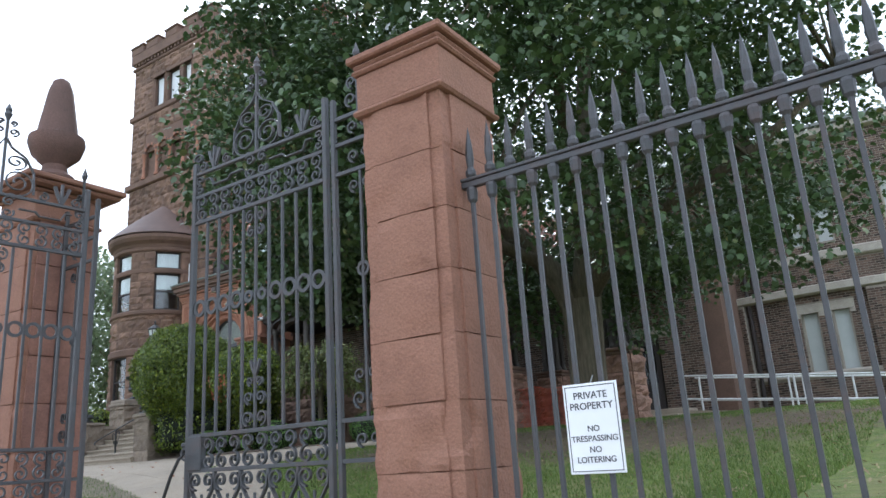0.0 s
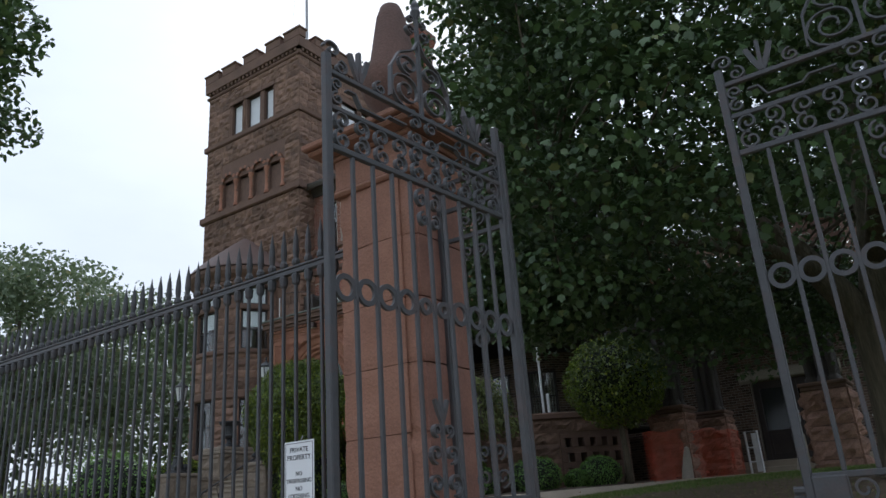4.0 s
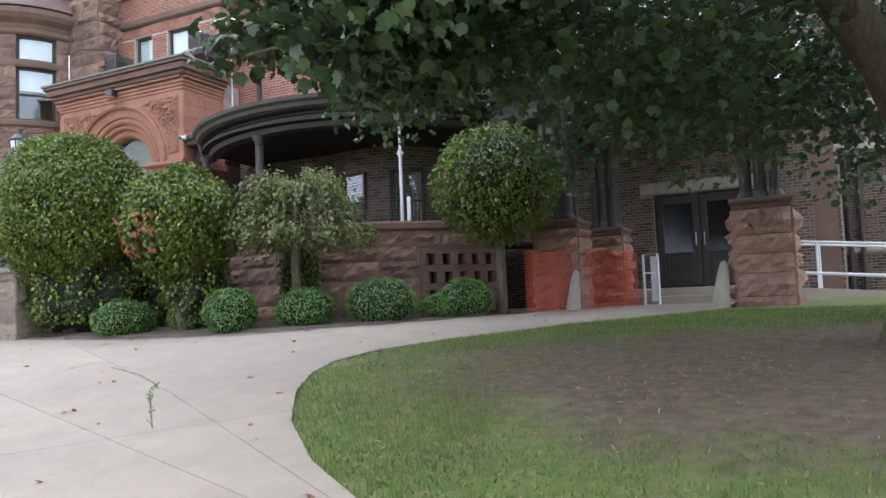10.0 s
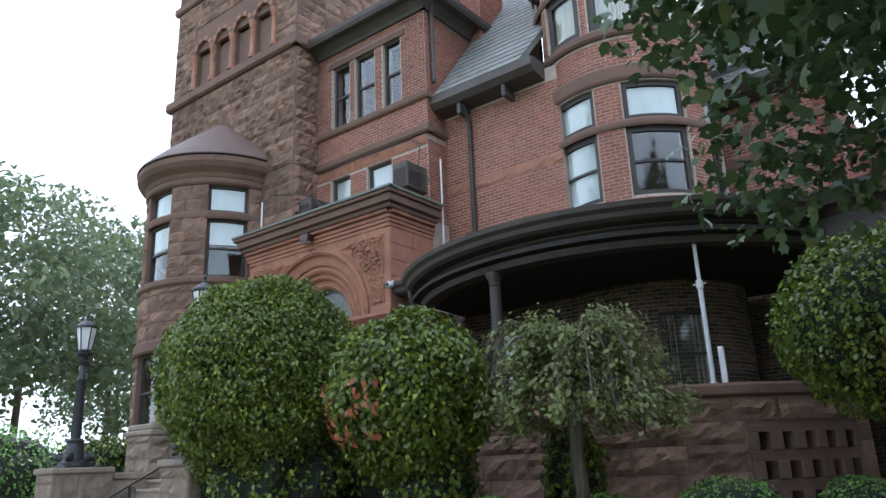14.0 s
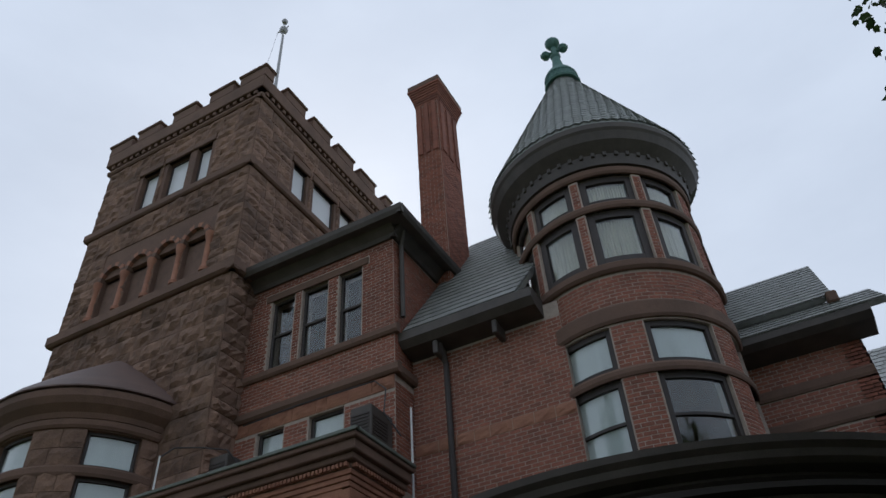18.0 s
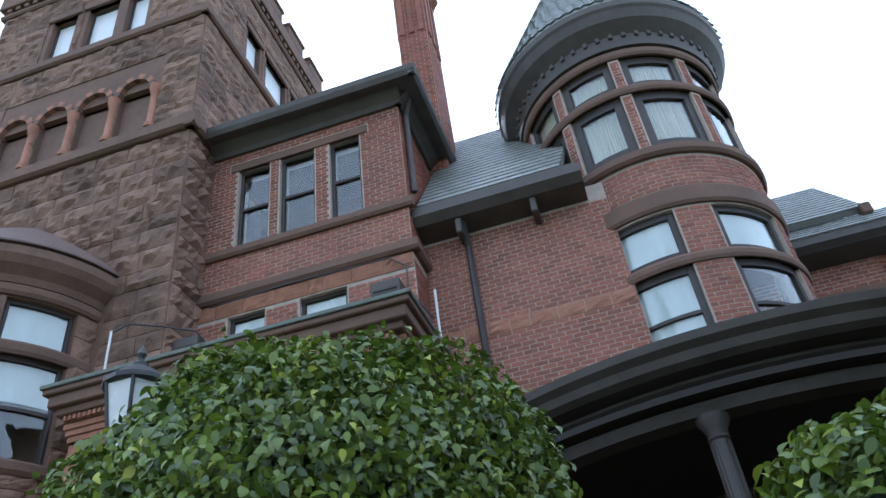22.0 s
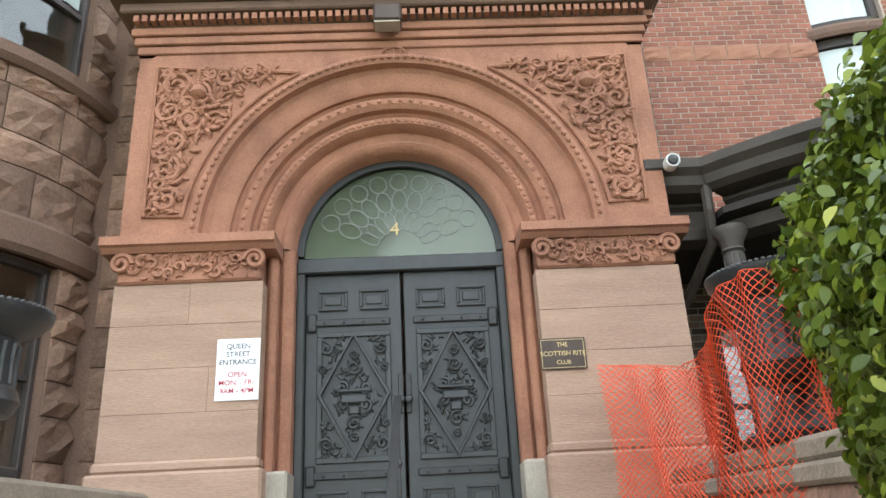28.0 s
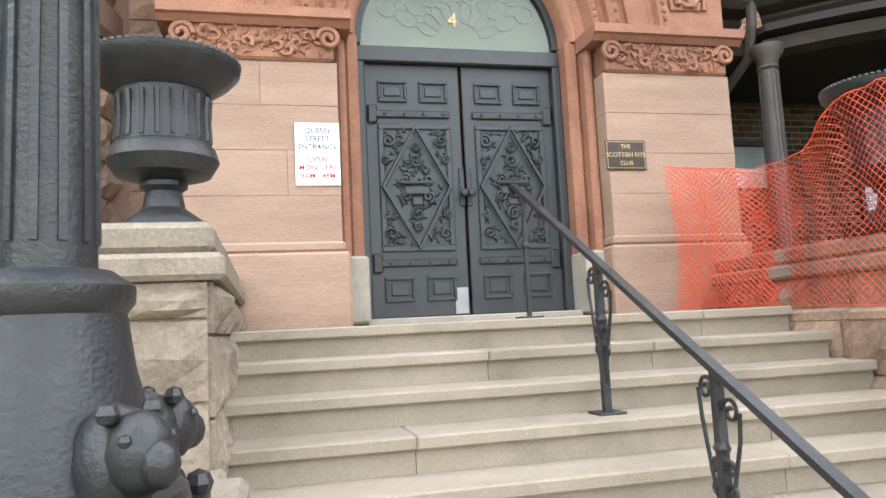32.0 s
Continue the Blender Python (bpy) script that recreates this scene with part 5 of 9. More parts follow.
def portico():
    ARCH_Z, R_OUT, R_IN = 5.76, 1.60, 0.86
    def foliage_relief(name, spots, size, y, mat, parent):
        """Close-set carved leaves, each a small raised lobe."""
        mb = MB()
        for i, (px, pz) in enumerate(spots):
            a, k = rnd.uniform(0, 2 * PI), size * rnd.uniform(0.7, 1.3)
            dx, dz = math.cos(a), math.sin(a)
            mb.tube([(px - dx * k, y + 0.006, pz - dz * k), (px, y - k * 0.35, pz), (px + dx * k * 0.8 - dz * k * 0.4, y - k * 0.2, pz + dz * k * 0.8 + dx * k * 0.4), (px + dx * k - dz * k, y + 0.004, pz + dz * k + dx * k)], [k * 0.25, k * 0.42, k * 0.34, k * 0.1], 6)
        tagged(obj(name, mb, mat, parent, smooth=True), kind="stuff")

    # piers of ashlar, each with plinth and carved capital
    for side in (-1, 1):
        x0, x1 = sorted((side * 2.2, side * 1.06))
        pier = obj("portico_pier", MB().box(x0 + 0.03, -1.4, EZ - 0.1, x1 - 0.03, -0.03, 5.42, 0, e_map), SAND_PALE, house, "pale red sandstone ashlar pier")
        z = 4.1
        for c in range(4):
            h = (5.42 - 4.1) / 4
            cut = rnd.uniform(0.3, 0.7)
            us = [x0, x0 + (x1 - x0) * cut, x1] if c % 2 and side < 0 else [x0, x1]
            for a, b in zip(us, us[1:]):
                obj("ashlar_block", MB().box(a + 0.0008, -0.3, z + 0.0008, b - 0.0008, rnd.uniform(-0.002, 0.002), z + h - 0.0008, 0.003, e_map), SAND_PALE, pier)
            if side > 0:
                obj("ashlar_block", MB().box(EX + x1 - 0.3, EY + 0.31, z + 0.002, EX + x1 - 0.001, EY + 1.35, z + h - 0.002, 0.006), SAND_PALE, pier)
            z += h
        obj("plinth", MB().box(x0 - 0.05, -1.4, EZ - 0.1, x1 + 0.05, 0.06, 4.02, 0.02, e_map).box(x0 - 0.02, -1.4, 4.02, x1 + 0.02, 0.03, 4.1, 0.02, e_map), SAND_PALE, pier)
        cap = obj("capital", MB().box(x0 + 0.02, -1.4, 5.42, x1 - 0.02, 0.03, 5.68, 0.02, e_map), SAND, pier, "carved sandstone capital with scrolls and leaves")
        obj("abacus", moulding(e_map, x0 - 0.1, x1 + 0.1, [(-1.4, 5.66), (0.06, 5.66), (0.1, 5.70), (0.13, 5.71), (0.13, 5.78), (-1.4, 5.80)]), SAND, cap)
        for s, u in ((1, x0 + 0.03), (-1, x1 - 0.03)):
            pts = [e_map(p[0], 0.06, p[2]) for p in spiral(u + s * 0.03, 5.575, 0.085, 1.6, 0 if s > 0 else PI, s, y=0)]
            obj("volute", MB().tube(pts, 0.022, 6), SAND, cap)
        foliage_relief("foliage_carving", [(EX + rnd.uniform(x0 + 0.12, x1 - 0.12), rnd.uniform(5.45, 5.65)) for _ in range(90)], 0.028, EY - 0.032, SAND, cap)
        for i in range(13):
            u = x0 + 0.14 + (x1 - x0 - 0.28) * i / 12
            up = math.sin(i * 1.25) * 0.05
            pts = [e_map(p[0], 0.045 + 0.01 * (i % 2), p[2]) for p in spiral(u, 5.54 + up, 0.05, 0.9, i * 1.1, 1 if i % 2 else -1, 12)]
            obj("leaf_carving", MB().tube(pts, [0.02 - 0.012 * k / 12 for k in range(13)], 5), SAND, cap)
    # front wall with the arch through it
    W, TOP = 2.2, 7.52
    mb = MB()
    n = 40
    outer = []
    for i in range(n + 1):
        a = PI * i / n
        c, s = math.cos(a), math.sin(a)
        k = min(W / max(abs(c), 1e-6), (TOP - ARCH_Z) / max(s, 1e-6))
        outer.append((c * k, ARCH_Z + s * k))
    inner = [(R_OUT * math.cos(PI * i / n), ARCH_Z + R_OUT * math.sin(PI * i / n)) for i in range(n + 1)]
    for d in (0.0, -0.5):
        mb.v += [e_map(u, d, z) for u, z in inner] + [e_map(u, d, z) for u, z in outer]
    m = n + 1
    for i in range(n):
        mb.f.append((i, i + 1, m + i + 1, m + i))
        mb.f.append((2 * m + i + 1, 2 * m + i, 3 * m + i, 3 * m + i + 1))
        mb.f.append((m + i, m + i + 1, 3 * m + i + 1, 3 * m + i))
    # corners that the fan cut off
    for s in (-1, 1):
        near = min(outer, key=lambda p: abs(p[0] - s * W) + abs(p[1] - TOP))
        mb.prism([(EX + near[0], near[1]), (EX + s * W, near[1]), (EX + s * W, TOP), (EX + near[0], TOP)], EY, EY + 0.5)
    front = obj("portico_front", mb, SAND, house, "red sandstone arched front")
    obj("portico_side", MB().box(EX + W - 0.3, EY + 0.01, 5.8, EX + W - 0.002, EY + 1.4, 7.5).box(EX - W + 0.002, EY + 0.01, 5.8, EX - W + 0.3, EY + 1.4, 7.5), SAND, house)
    for c in range(5):
        z = 5.82 + c * 0.34
        for k in range(2):
            obj("ashlar_block", MB().box(EX + W - 0.1, EY + 0.02 + 0.69 * k, z, EX + W + 0.012, EY + 0.70 + 0.69 * k, z + 0.335, 0.008), SAND, front)
    # arch mouldings, from the face inwards
    for prof in ([(1.66, 17.71), (1.66, 17.63), (1.62, 17.61), (1.57, 17.63), (1.56, 17.70), (1.52, 17.72)],
                 [(1.52, 17.72), (1.40, 17.73), (1.36, 17.76), (1.36, 17.80), (1.33, 17.81)],
                 [(1.33, 17.81), (1.30, 17.77), (1.25, 17.76), (1.21, 17.79), (1.20, 17.85), (1.17, 17.87)],
                 [(1.17, 17.87), (1.14, 17.83), (1.09, 17.83), (1.06, 17.88), (1.05, 17.94), (0.98, 17.95)],
                 [(0.98, 17.95), (0.95, 17.92), (0.91, 17.94), (0.88, 18.0), (0.87, 18.2), (0.87, 18.3)]):
        obj("arch_ring", arch_sweep(prof, ARCH_Z), SAND, front, smooth=True)
    for r, y, n, w in ((1.615, 17.612, 74, 0.022), (1.27, 17.765, 44, 0.02), (1.115, 17.835, 60, 0.022)):
        beads = MB()
        for i in range(n):
            a = PI * (i + 0.5) / n
            o = len(beads.v)
            beads.box(-w, -0.018, -w * 0.8, w, 0.012, w * 0.8, 0.009)
            beads.move(pose(EX + r * math.cos(a), y, ARCH_Z + r * math.sin(a)) @ pose(0, 0, 0, 0, -math.degrees(a) + 90, 0), o)
        tagged(obj("beading", beads, SAND, front), kind="stuff")
    # jambs below the springing
    for s in (-1, 1):
        mb = MB()
        for a, b, y0 in ((1.06, 0.98, 17.84), (0.98, 0.87, 17.95)):
            x0, x1 = sorted((EX + s * a, EX + s * b))
            mb.box(x0, y0, EZ, x1, 18.6, ARCH_Z + 0.02, 0.03)
        obj("jamb", mb, SAND, front)
        obj("jamb_base", MB().box(*(lambda q: (q[0], 17.8, EZ, q[1], 18.12, 4.0))(sorted((EX + s * 1.07, EX + s * 0.86))), 0.02), LIME, front, "pale stone jamb foot")
    # spandrel panels with carved scrolls
    for s in (-1, 1):
        sp = [(s * 1.72, 5.98), (s * 2.03, 5.98), (s * 2.03, 7.38), (s * 0.95, 7.38)]
        edge = [(s * 0.95, 7.38)] + [(s * 1.74 * math.cos(a), ARCH_Z + 1.74 * math.sin(a)) for a in [radians(62 - 4.6 * i) for i in range(13)]]
        line = [(s * 2.03, 5.98), (s * 2.03, 7.38)] + edge[1:] + [(s * 1.72, 5.98)]
        pts = [e_map(u, 0.012, z) for u, z in line]
        obj("panel_frame", MB().tube(pts, 0.018, 6, closed=True), SAND, front)
        centres = [(1.86, 6.12, 0.12), (1.88, 6.40, 0.13), (1.84, 6.66, 0.1), (1.72, 6.86, 0.12), (1.9, 6.95, 0.11), (1.66, 7.1, 0.15), (1.86, 7.2, 0.13), (1.45, 7.25, 0.1), (1.25, 7.31, 0.07), (1.08, 7.345, 0.045), (1.92, 6.56, 0.08), (1.93, 6.26, 0.07), (1.56, 7.3, 0.07), (1.93, 7.08, 0.06), (1.76, 7.02, 0.08), (1.93, 7.31, 0.06)]
        for i, (u, z, r) in enumerate(centres):
            pts = [e_map(p[0], 0.012 + 0.012 * (k / 26), p[2]) for k, p in enumerate(spiral(s * u, z, r, 1.5, i * 2.1, s if i % 2 else -s))]
            obj("scroll_carving", MB().tube(pts, [0.026 - 0.011 * k / 26 for k in range(27)], 6), SAND, front, smooth=True)
            for j in range(5):
                a = i + j * 1.25
                p, q = (s * u + r * 0.9 * math.cos(a), z + r * 0.9 * math.sin(a)), (s * u + r * 1.25 * math.cos(a + 0.5), z + r * 1.25 * math.sin(a + 0.5))
                if abs(q[0]) < 2.02 and q[1] < 7.37 and math.hypot(q[0], q[1] - ARCH_Z) > 1.72:
                    obj("leaf_carving", MB().tube([e_map(p[0], 0.008, p[1]), e_map((p[0] + q[0]) / 2, 0.03, (p[1] + q[1]) / 2), e_map(q[0], 0.008, q[1])], [0.02, 0.026, 0.006], 5), SAND, front)
        spots = []
        while len(spots) < 210:
            u, z = rnd.uniform(0.98, 2.0), rnd.uniform(6.0, 7.36)
            if math.hypot(u, z - ARCH_Z) > 1.79 and z - 5.98 > 0.03 and (u > 1.74 or z > 6.2):
                spots.append((EX + s * u, z))
        foliage_relief("foliage_carving", spots, 0.04, EY - 0.006, SAND, front)
        o = MB().lathe(0, 0, [(0.0, -0.06), (0.05, -0.04), (0.075, 0.0), (0.06, 0.05), (0.03, 0.08), (0, 0.09)], 10)
        o.move(pose(EX + s * 1.66, EY - 0.03, 7.1))
        obj("head_carving", o, SAND, front, smooth=True)
    ring = [e_map(0.11 * math.cos(2 * PI * i / 20), 0.015, 7.44 + 0.09 * math.sin(2 * PI * i / 20)) for i in range(20)]
    mono = MB().tube(ring, 0.012, 5, closed=True)
    for a, b in (((-0.06, 7.38), (-0.06, 7.5)), ((0.0, 7.37), (0.0, 7.51)), ((0.06, 7.38), (0.06, 7.5)), ((-0.06, 7.44), (0.06, 7.44))):
        mono.tube([e_map(a[0], 0.015, a[1]), e_map(b[0], 0.015, b[1])], 0.01, 5)
    obj("monogram", mono, SAND, front)
    # entablature
    for d, z0, z1 in ((0.02, 7.52, 7.60), (0.045, 7.604, 7.68), (0.07, 7.684, 7.76)):
        obj("architrave", MB().box(-W - d, -1.4, z0, W + d, d, z1, 0.008, e_map), SAND, front)
    for i in range(62):
        u = -W - 0.05 + (2 * W + 0.1) * (i + 0.5) / 62
        obj("dentil", MB().box(u - 0.022, 0.05, 7.78, u + 0.022, 0.14, 7.84, 0, e_map), SAND, front)
    for i in range(18):
        y = EY - 0.05 + 1.4 * (i + 0.5) / 18
        obj("dentil", MB().box(EX + W + 0.05, y - 0.025, 7.78, EX + W + 0.14, y + 0.025, 7.84), SAND, front)
    for d, z0, z1 in ((0.06, 7.762, 7.86), (0.16, 7.862, 7.96), (0.24, 7.962, 8.12), (0.3, 8.122, 8.2)):
        obj("cornice", MB().box(-W - d, -1.4, z0, W + d, d, z1, 0.015, e_map), DARKSTONE, front, "dark stained projecting stone cornice")
    obj("gutter", MB().box(-W - 0.33, 0.24, 8.2, W + 0.33, 0.33, 8.26, 0.01, e_map).box(EX + W + 0.24, EY - 0.3, 8.2, EX + W + 0.33, EY + 1.4, 8.26, 0.01), EDGE_GREEN, front, "thin grey-green metal edge")
    obj("portico_roof", MB().box(-W - 0.2, -1.4, 8.2, W + 0.2, 0.22, 8.24, 0, e_map), DARKSTONE, front)
    lamp = obj("bracket_lamp", MB().box(-0.16, 0.1, 7.62, 0.08, 0.28, 7.8, 0.02, e_map), BRONZE, house, "small wall flood lamp under the cornice")
    obj("lens", MB().box(-0.15, 0.13, 7.605, 0.07, 0.27, 7.62, 0.0, e_map), LIME, lamp)
    # lunette
    g = [(EX + 0.86 * math.cos(PI * i / 32), ARCH_Z - 0.04 + 0.86 * math.sin(PI * i / 32) + (0.04 if 0 < i < 32 else 0)) for i in range(33)]
    lun = obj("lunette", arch_sweep([(0.9, 18.12), (0.82, 18.12), (0.82, 18.2), (0.9, 18.2)], ARCH_Z), DOORPAINT, house, "half-round leaded fanlight over the door")
    ob = obj("pane", MB().prism(g, 18.15, 18.156), LUNGLASS, lun)
    ob.visible_shadow = False
    obj("backing", MB().prism([(EX + 0.86 * math.cos(PI * i / 24), ARCH_Z + 0.86 * math.sin(PI * i / 24)) for i in range(25)], 18.19, 18.2), FANBACK, lun)
    for i in range(9):
        a = radians(26 + 128 * i / 8)
        for r0, r1, wd in ((0.2, 0.38, 0.06), (0.38, 0.58, 0.085), (0.58, 0.74, 0.1)):
            pts = []
            for k in range(17):
                t = 2 * PI * k / 16
                r = (r0 + r1) / 2 + (r1 - r0) / 2 * math.cos(t)
                aa = a + wd / max(r, 0.2) * 0.75 * math.sin(t)
                pts.append((EX + r * math.cos(aa), 18.146, ARCH_Z + 0.02 + r * math.sin(aa)))
            obj("lead_came", MB().tube(pts[:-1], 0.0055, 4, closed=True), CAME, lun)
    word("4", 0.17, GOLD, lun, e_map(-0.045, -0.435, 5.98), "house_number")
    # doors
    door_frame = MB().box(EX - 0.87, 18.1, 5.60, EX + 0.87, 18.25, 5.73, 0.01).box(EX - 0.87, 18.1, EZ, EX - 0.80, 18.25, 5.6, 0.01).box(EX + 0.80, 18.1, EZ, EX + 0.87, 18.25, 5.6, 0.01)
    obj("door_frame", door_frame, DOORPAINT, house)
    obj("threshold", MB().box(EX - 0.87, 17.95, EZ - 0.02, EX + 0.87, 18.3, EZ + 0.035, 0.01), LIME, house)
    for s in (-1, 1):
        x0, x1 = sorted((EX + s * 0.012, EX + s * 0.798))
        door = obj("entrance_door", MB().box(x0, 18.17, EZ + 0.04, x1, 18.23, 5.6, 0.006), DOORPAINT, house, "dark green-grey carved double door leaf")
        xc = (x0 + x1) / 2
        for z0, z1 in ((5.28, 5.46), (3.66, 3.86)):
            for d in (-0.17, 0.17):
                obj("door_panel", frame_panel(xc + d - 0.12, xc + d + 0.12, z0, z1, 18.17), DOORPAINT, door)
        obj("door_panel", frame_panel(xc - 0.3, xc + 0.3, 4.06, 5.1, 18.17, 0.045), DOORPAINT, door)
        dia = [(xc, 18.13, 4.09), (xc + 0.275, 18.13, 4.58), (xc, 18.13, 5.07), (xc - 0.275, 18.13, 4.58)]
        obj("diamond_moulding", MB().tube(dia, 0.02, 5, closed=True), DOORPAINT, door)
        for i, (dx, dz, r) in enumerate(((0, 0.22, 0.06), (0, -0.22, 0.06), (-0.09, 0.06, 0.05), (0.09, 0.06, 0.05), (-0.09, -0.08, 0.05), (0.09, -0.08, 0.05), (0, 0.33, 0.035), (0, -0.33, 0.035),
                                         (-0.22, 0.38, 0.055), (0.22, 0.38, 0.055), (-0.22, -0.38, 0.055), (0.22, -0.38, 0.055), (-0.25, 0.22, 0.035), (0.25, 0.22, 0.035), (-0.25, -0.22, 0.035), (0.25, -0.22, 0.035))):
            obj("scroll_carving", MB().tube([(p[0], 18.15, p[2]) for p in spiral(xc + dx, 4.58 + dz, r, 1.4, i, 1 if i % 2 else -1, 18)], 0.012, 5), DOORPAINT, door)
        obj("urn_carving", MB().box(xc - 0.14, 18.13, 4.6, xc + 0.14, 18.17, 4.63, 0.01).box(xc - 0.11, 18.135, 4.51, xc + 0.11, 18.17, 4.59, 0.02).box(xc - 0.05, 18.135, 4.42, xc + 0.05, 18.17, 4.5, 0.02), DOORPAINT, door)
        inner, outer_ = [], []
        while len(inner) < 70 or len(outer_) < 90:
            u, z = rnd.uniform(-0.27, 0.27), rnd.uniform(-0.49, 0.49)
            k = abs(u) / 0.25 + abs(z) / 0.48
            (inner if k < 0.8 else outer_ if k > 1.25 else []).append((xc + u, 4.58 + z))
        foliage_relief("foliage_carving", inner[:70] + outer_[:90], 0.026, 18.168, DOORPAINT, door)
        for z in (5.18, 3.97):
            obj("strap_hinge", MB().box(xc - 0.32, 18.145, z - 0.03, xc + 0.3, 18.17, z + 0.03, 0.008).box(xc + s * 0.30, 18.14, z - 0.08, xc + s * 0.38, 18.17, z + 0.08, 0.02), BLACKIRON, door)
            for k in range(4):
                obj("stud", MB().lathe(0, 0, [(0.014, 0), (0.012, 0.008), (0, 0.012)], 8).move(pose(xc - 0.24 + 0.16 * k, 18.145, z) @ pose(0, 0, 0, 90, 0, 0)), BLACKIRON, door)
        if s < 0:
            obj("patch_plate", MB().box(EX - 0.13, 18.163, EZ + 0.05, EX - 0.02, 18.17, EZ + 0.26, 0.002), ALUM, door, "bare grey metal patch at the door's foot")
        obj("lock_plate", MB().box(EX + s * 0.03 - 0.022, 18.15, 4.42, EX + s * 0.03 + 0.022, 18.17, 4.74, 0.006), BLACKIRON, door)
        knob = MB().lathe(0, 0, [(0.012, 0), (0.012, 0.04), (0.03, 0.05), (0.034, 0.065), (0.024, 0.082), (0, 0.086)], 12).move(pose(EX + s * 0.03, 18.15, 4.52) @ pose(0, 0, 0, 90, 0, 0))
        obj("knob", knob, BLACKIRON, door, smooth=True)


def frame_panel(x0, x1, z0, z1, y, w=0.025):
    """A raised door panel with its moulded frame."""
    mb = MB()
    mb.box(x0, y - 0.022, z0, x1, y, z0 + w, 0.006).box(x0, y - 0.022, z1 - w, x1, y, z1, 0.006)
    mb.box(x0, y - 0.022, z0 + w, x0 + w, y, z1 - w, 0.006).box(x1 - w, y - 0.022, z0 + w, x1, y, z1 - w, 0.006)
    if x1 - x0 < 0.4:
        mb.box(x0 + 2 * w, y - 0.014, z0 + 2 * w, x1 - 2 * w, y, z1 - 2 * w, 0.006)
    return mb


def word(text, size, mat, parent, at, name="lettering", rz=0.0, align="CENTER", bold=0.0):
    """Lettering as a mesh, facing -y when rz is 0."""
    cu = bpy.data.curves.new(name, "FONT")
    cu.body, cu.size, cu.extrude, cu.align_x, cu.align_y, cu.offset = text, size, 0.001, align, "CENTER", bold
    tmp = bpy.data.objects.new(name, cu)
    me = bpy.data.meshes.new_from_object(tmp)
    bpy.data.objects.remove(tmp)
    me.materials.clear()
    me.materials.append(mat)
    me.transform(pose(*at, 90, 0, rz))
    ob = new(name, me)
    hang(ob, parent)
    return ob


def board(name, x0, x1, z0, z1, y, mat, label, category, lines, edge=None, letter=None):
    """A flat sign on a wall or fence, with its lines of print: (text, height share, size, material)."""
    top = thing(name, ((x0 + x1) / 2, y, z0), label, category)
    obj("plate", MB().box(x0, y - 0.006, z0, x1, y, z1, 0.003), mat, top)
    if edge:
        t, inset = 0.004, 0.012
        rim = MB()
        a, b, c, d = x0 + inset, x1 - inset, z0 + inset, z1 - inset
        for q in ((a, c, b, c + t), (a, d - t, b, d), (a, c + t, a + t, d - t), (b - t, c + t, b, d - t)):
            rim.box(q[0], y - 0.0075, q[1], q[2], y - 0.006, q[3])
        obj("border", rim, edge, top)
    for text, share, size, m in lines:
        word(text, size, m, top, ((x0 + x1) / 2, y - 0.0075, z0 + (z1 - z0) * share), bold=0.0002)
    return top


portico()
board("entrance_sign", -18.08, -17.76, 4.5, 4.96, 17.69, SIGNWHITE, "white metal sign with black and red lettering on the pier", "sign",
      [("QUEEN", 0.87, 0.054, PRINT), ("STREET", 0.74, 0.054, PRINT), ("ENTRANCE", 0.61, 0.054, PRINT), ("OPEN", 0.41, 0.054, REDPRINT), ("MON. - FRI.", 0.28, 0.054, REDPRINT), ("9AM - 4PM", 0.15, 0.054, REDPRINT)])
board("name_plaque", -15.67, -15.32, 4.62, 4.86, 17.69, BRONZE, "small dark bronze plaque with gilt letters on the pier", "plaque",
      [("THE", 0.78, 0.045, GOLD), ("SCOTTISH RITE", 0.5, 0.05, GOLD), ("CLUB", 0.22, 0.045, GOLD)], edge=GOLD)

# air conditioners and conduits above the portico
for x, y, sx in ((-14.82, 18.72, 0.42), (-17.95, 18.8, 0.42)):
    ac = thing("air_conditioner", (x, y, 8.6), "boxy dark window air conditioner above the portico roof", "air conditioner")
    obj("casing", MB().box(x - sx / 2, y - 0.3, 8.62, x + sx / 2, 19.1, 9.22, 0.02), PORCHTRIM, ac)
    for k in range(7):
        obj("louvre", MB().box(x - sx / 2 + 0.04, y - 0.315, 8.68 + 0.06 * k, x + sx / 2 - 0.04, y - 0.3, 8.71 + 0.06 * k), DARKWOOD, ac)
    for k in range(6):
        obj("louvre", MB().box(x + sx / 2, y - 0.24, 8.7 + 0.06 * k, x + sx / 2 + 0.012, y + 0.2, 8.73 + 0.06 * k), DARKWOOD, ac)
    obj("bracket", MB().tube([(x - sx / 2 + 0.05, y - 0.25, 8.6), (x - sx / 2 + 0.05, 19.08, 8.35)], 0.015, 6).tube([(x + sx / 2 - 0.05, y - 0.25, 8.6), (x + sx / 2 - 0.05, 19.08, 8.35)], 0.015, 6), BLACKIRON, ac)
obj("conduit", MB().tube([(-18.6, 17.75, 8.22), (-18.6, 17.75, 9.1)], 0.018, 8), WHITEPAINT, house)
obj("cable", MB().tube([(-18.6, 17.76, 9.08), (-18.5, 17.95, 9.3), (-18.2, 18.3, 9.36), (-17.8, 18.55, 9.3), (-17.6, 18.7, 9.0), (-17.45, 18.8, 8.75)], 0.014, 6), BLACKIRON, house)
obj("cable", MB().tube([(-17.9, 18.98, 9.98), (-16.6, 18.97, 10.02), (-14.9, 18.97, 9.98), (-14.62, 18.9, 9.7), (-14.6, 18.8, 9.2), (-14.3, 18.85, 8.7)], 0.014, 6), BLACKIRON, house)
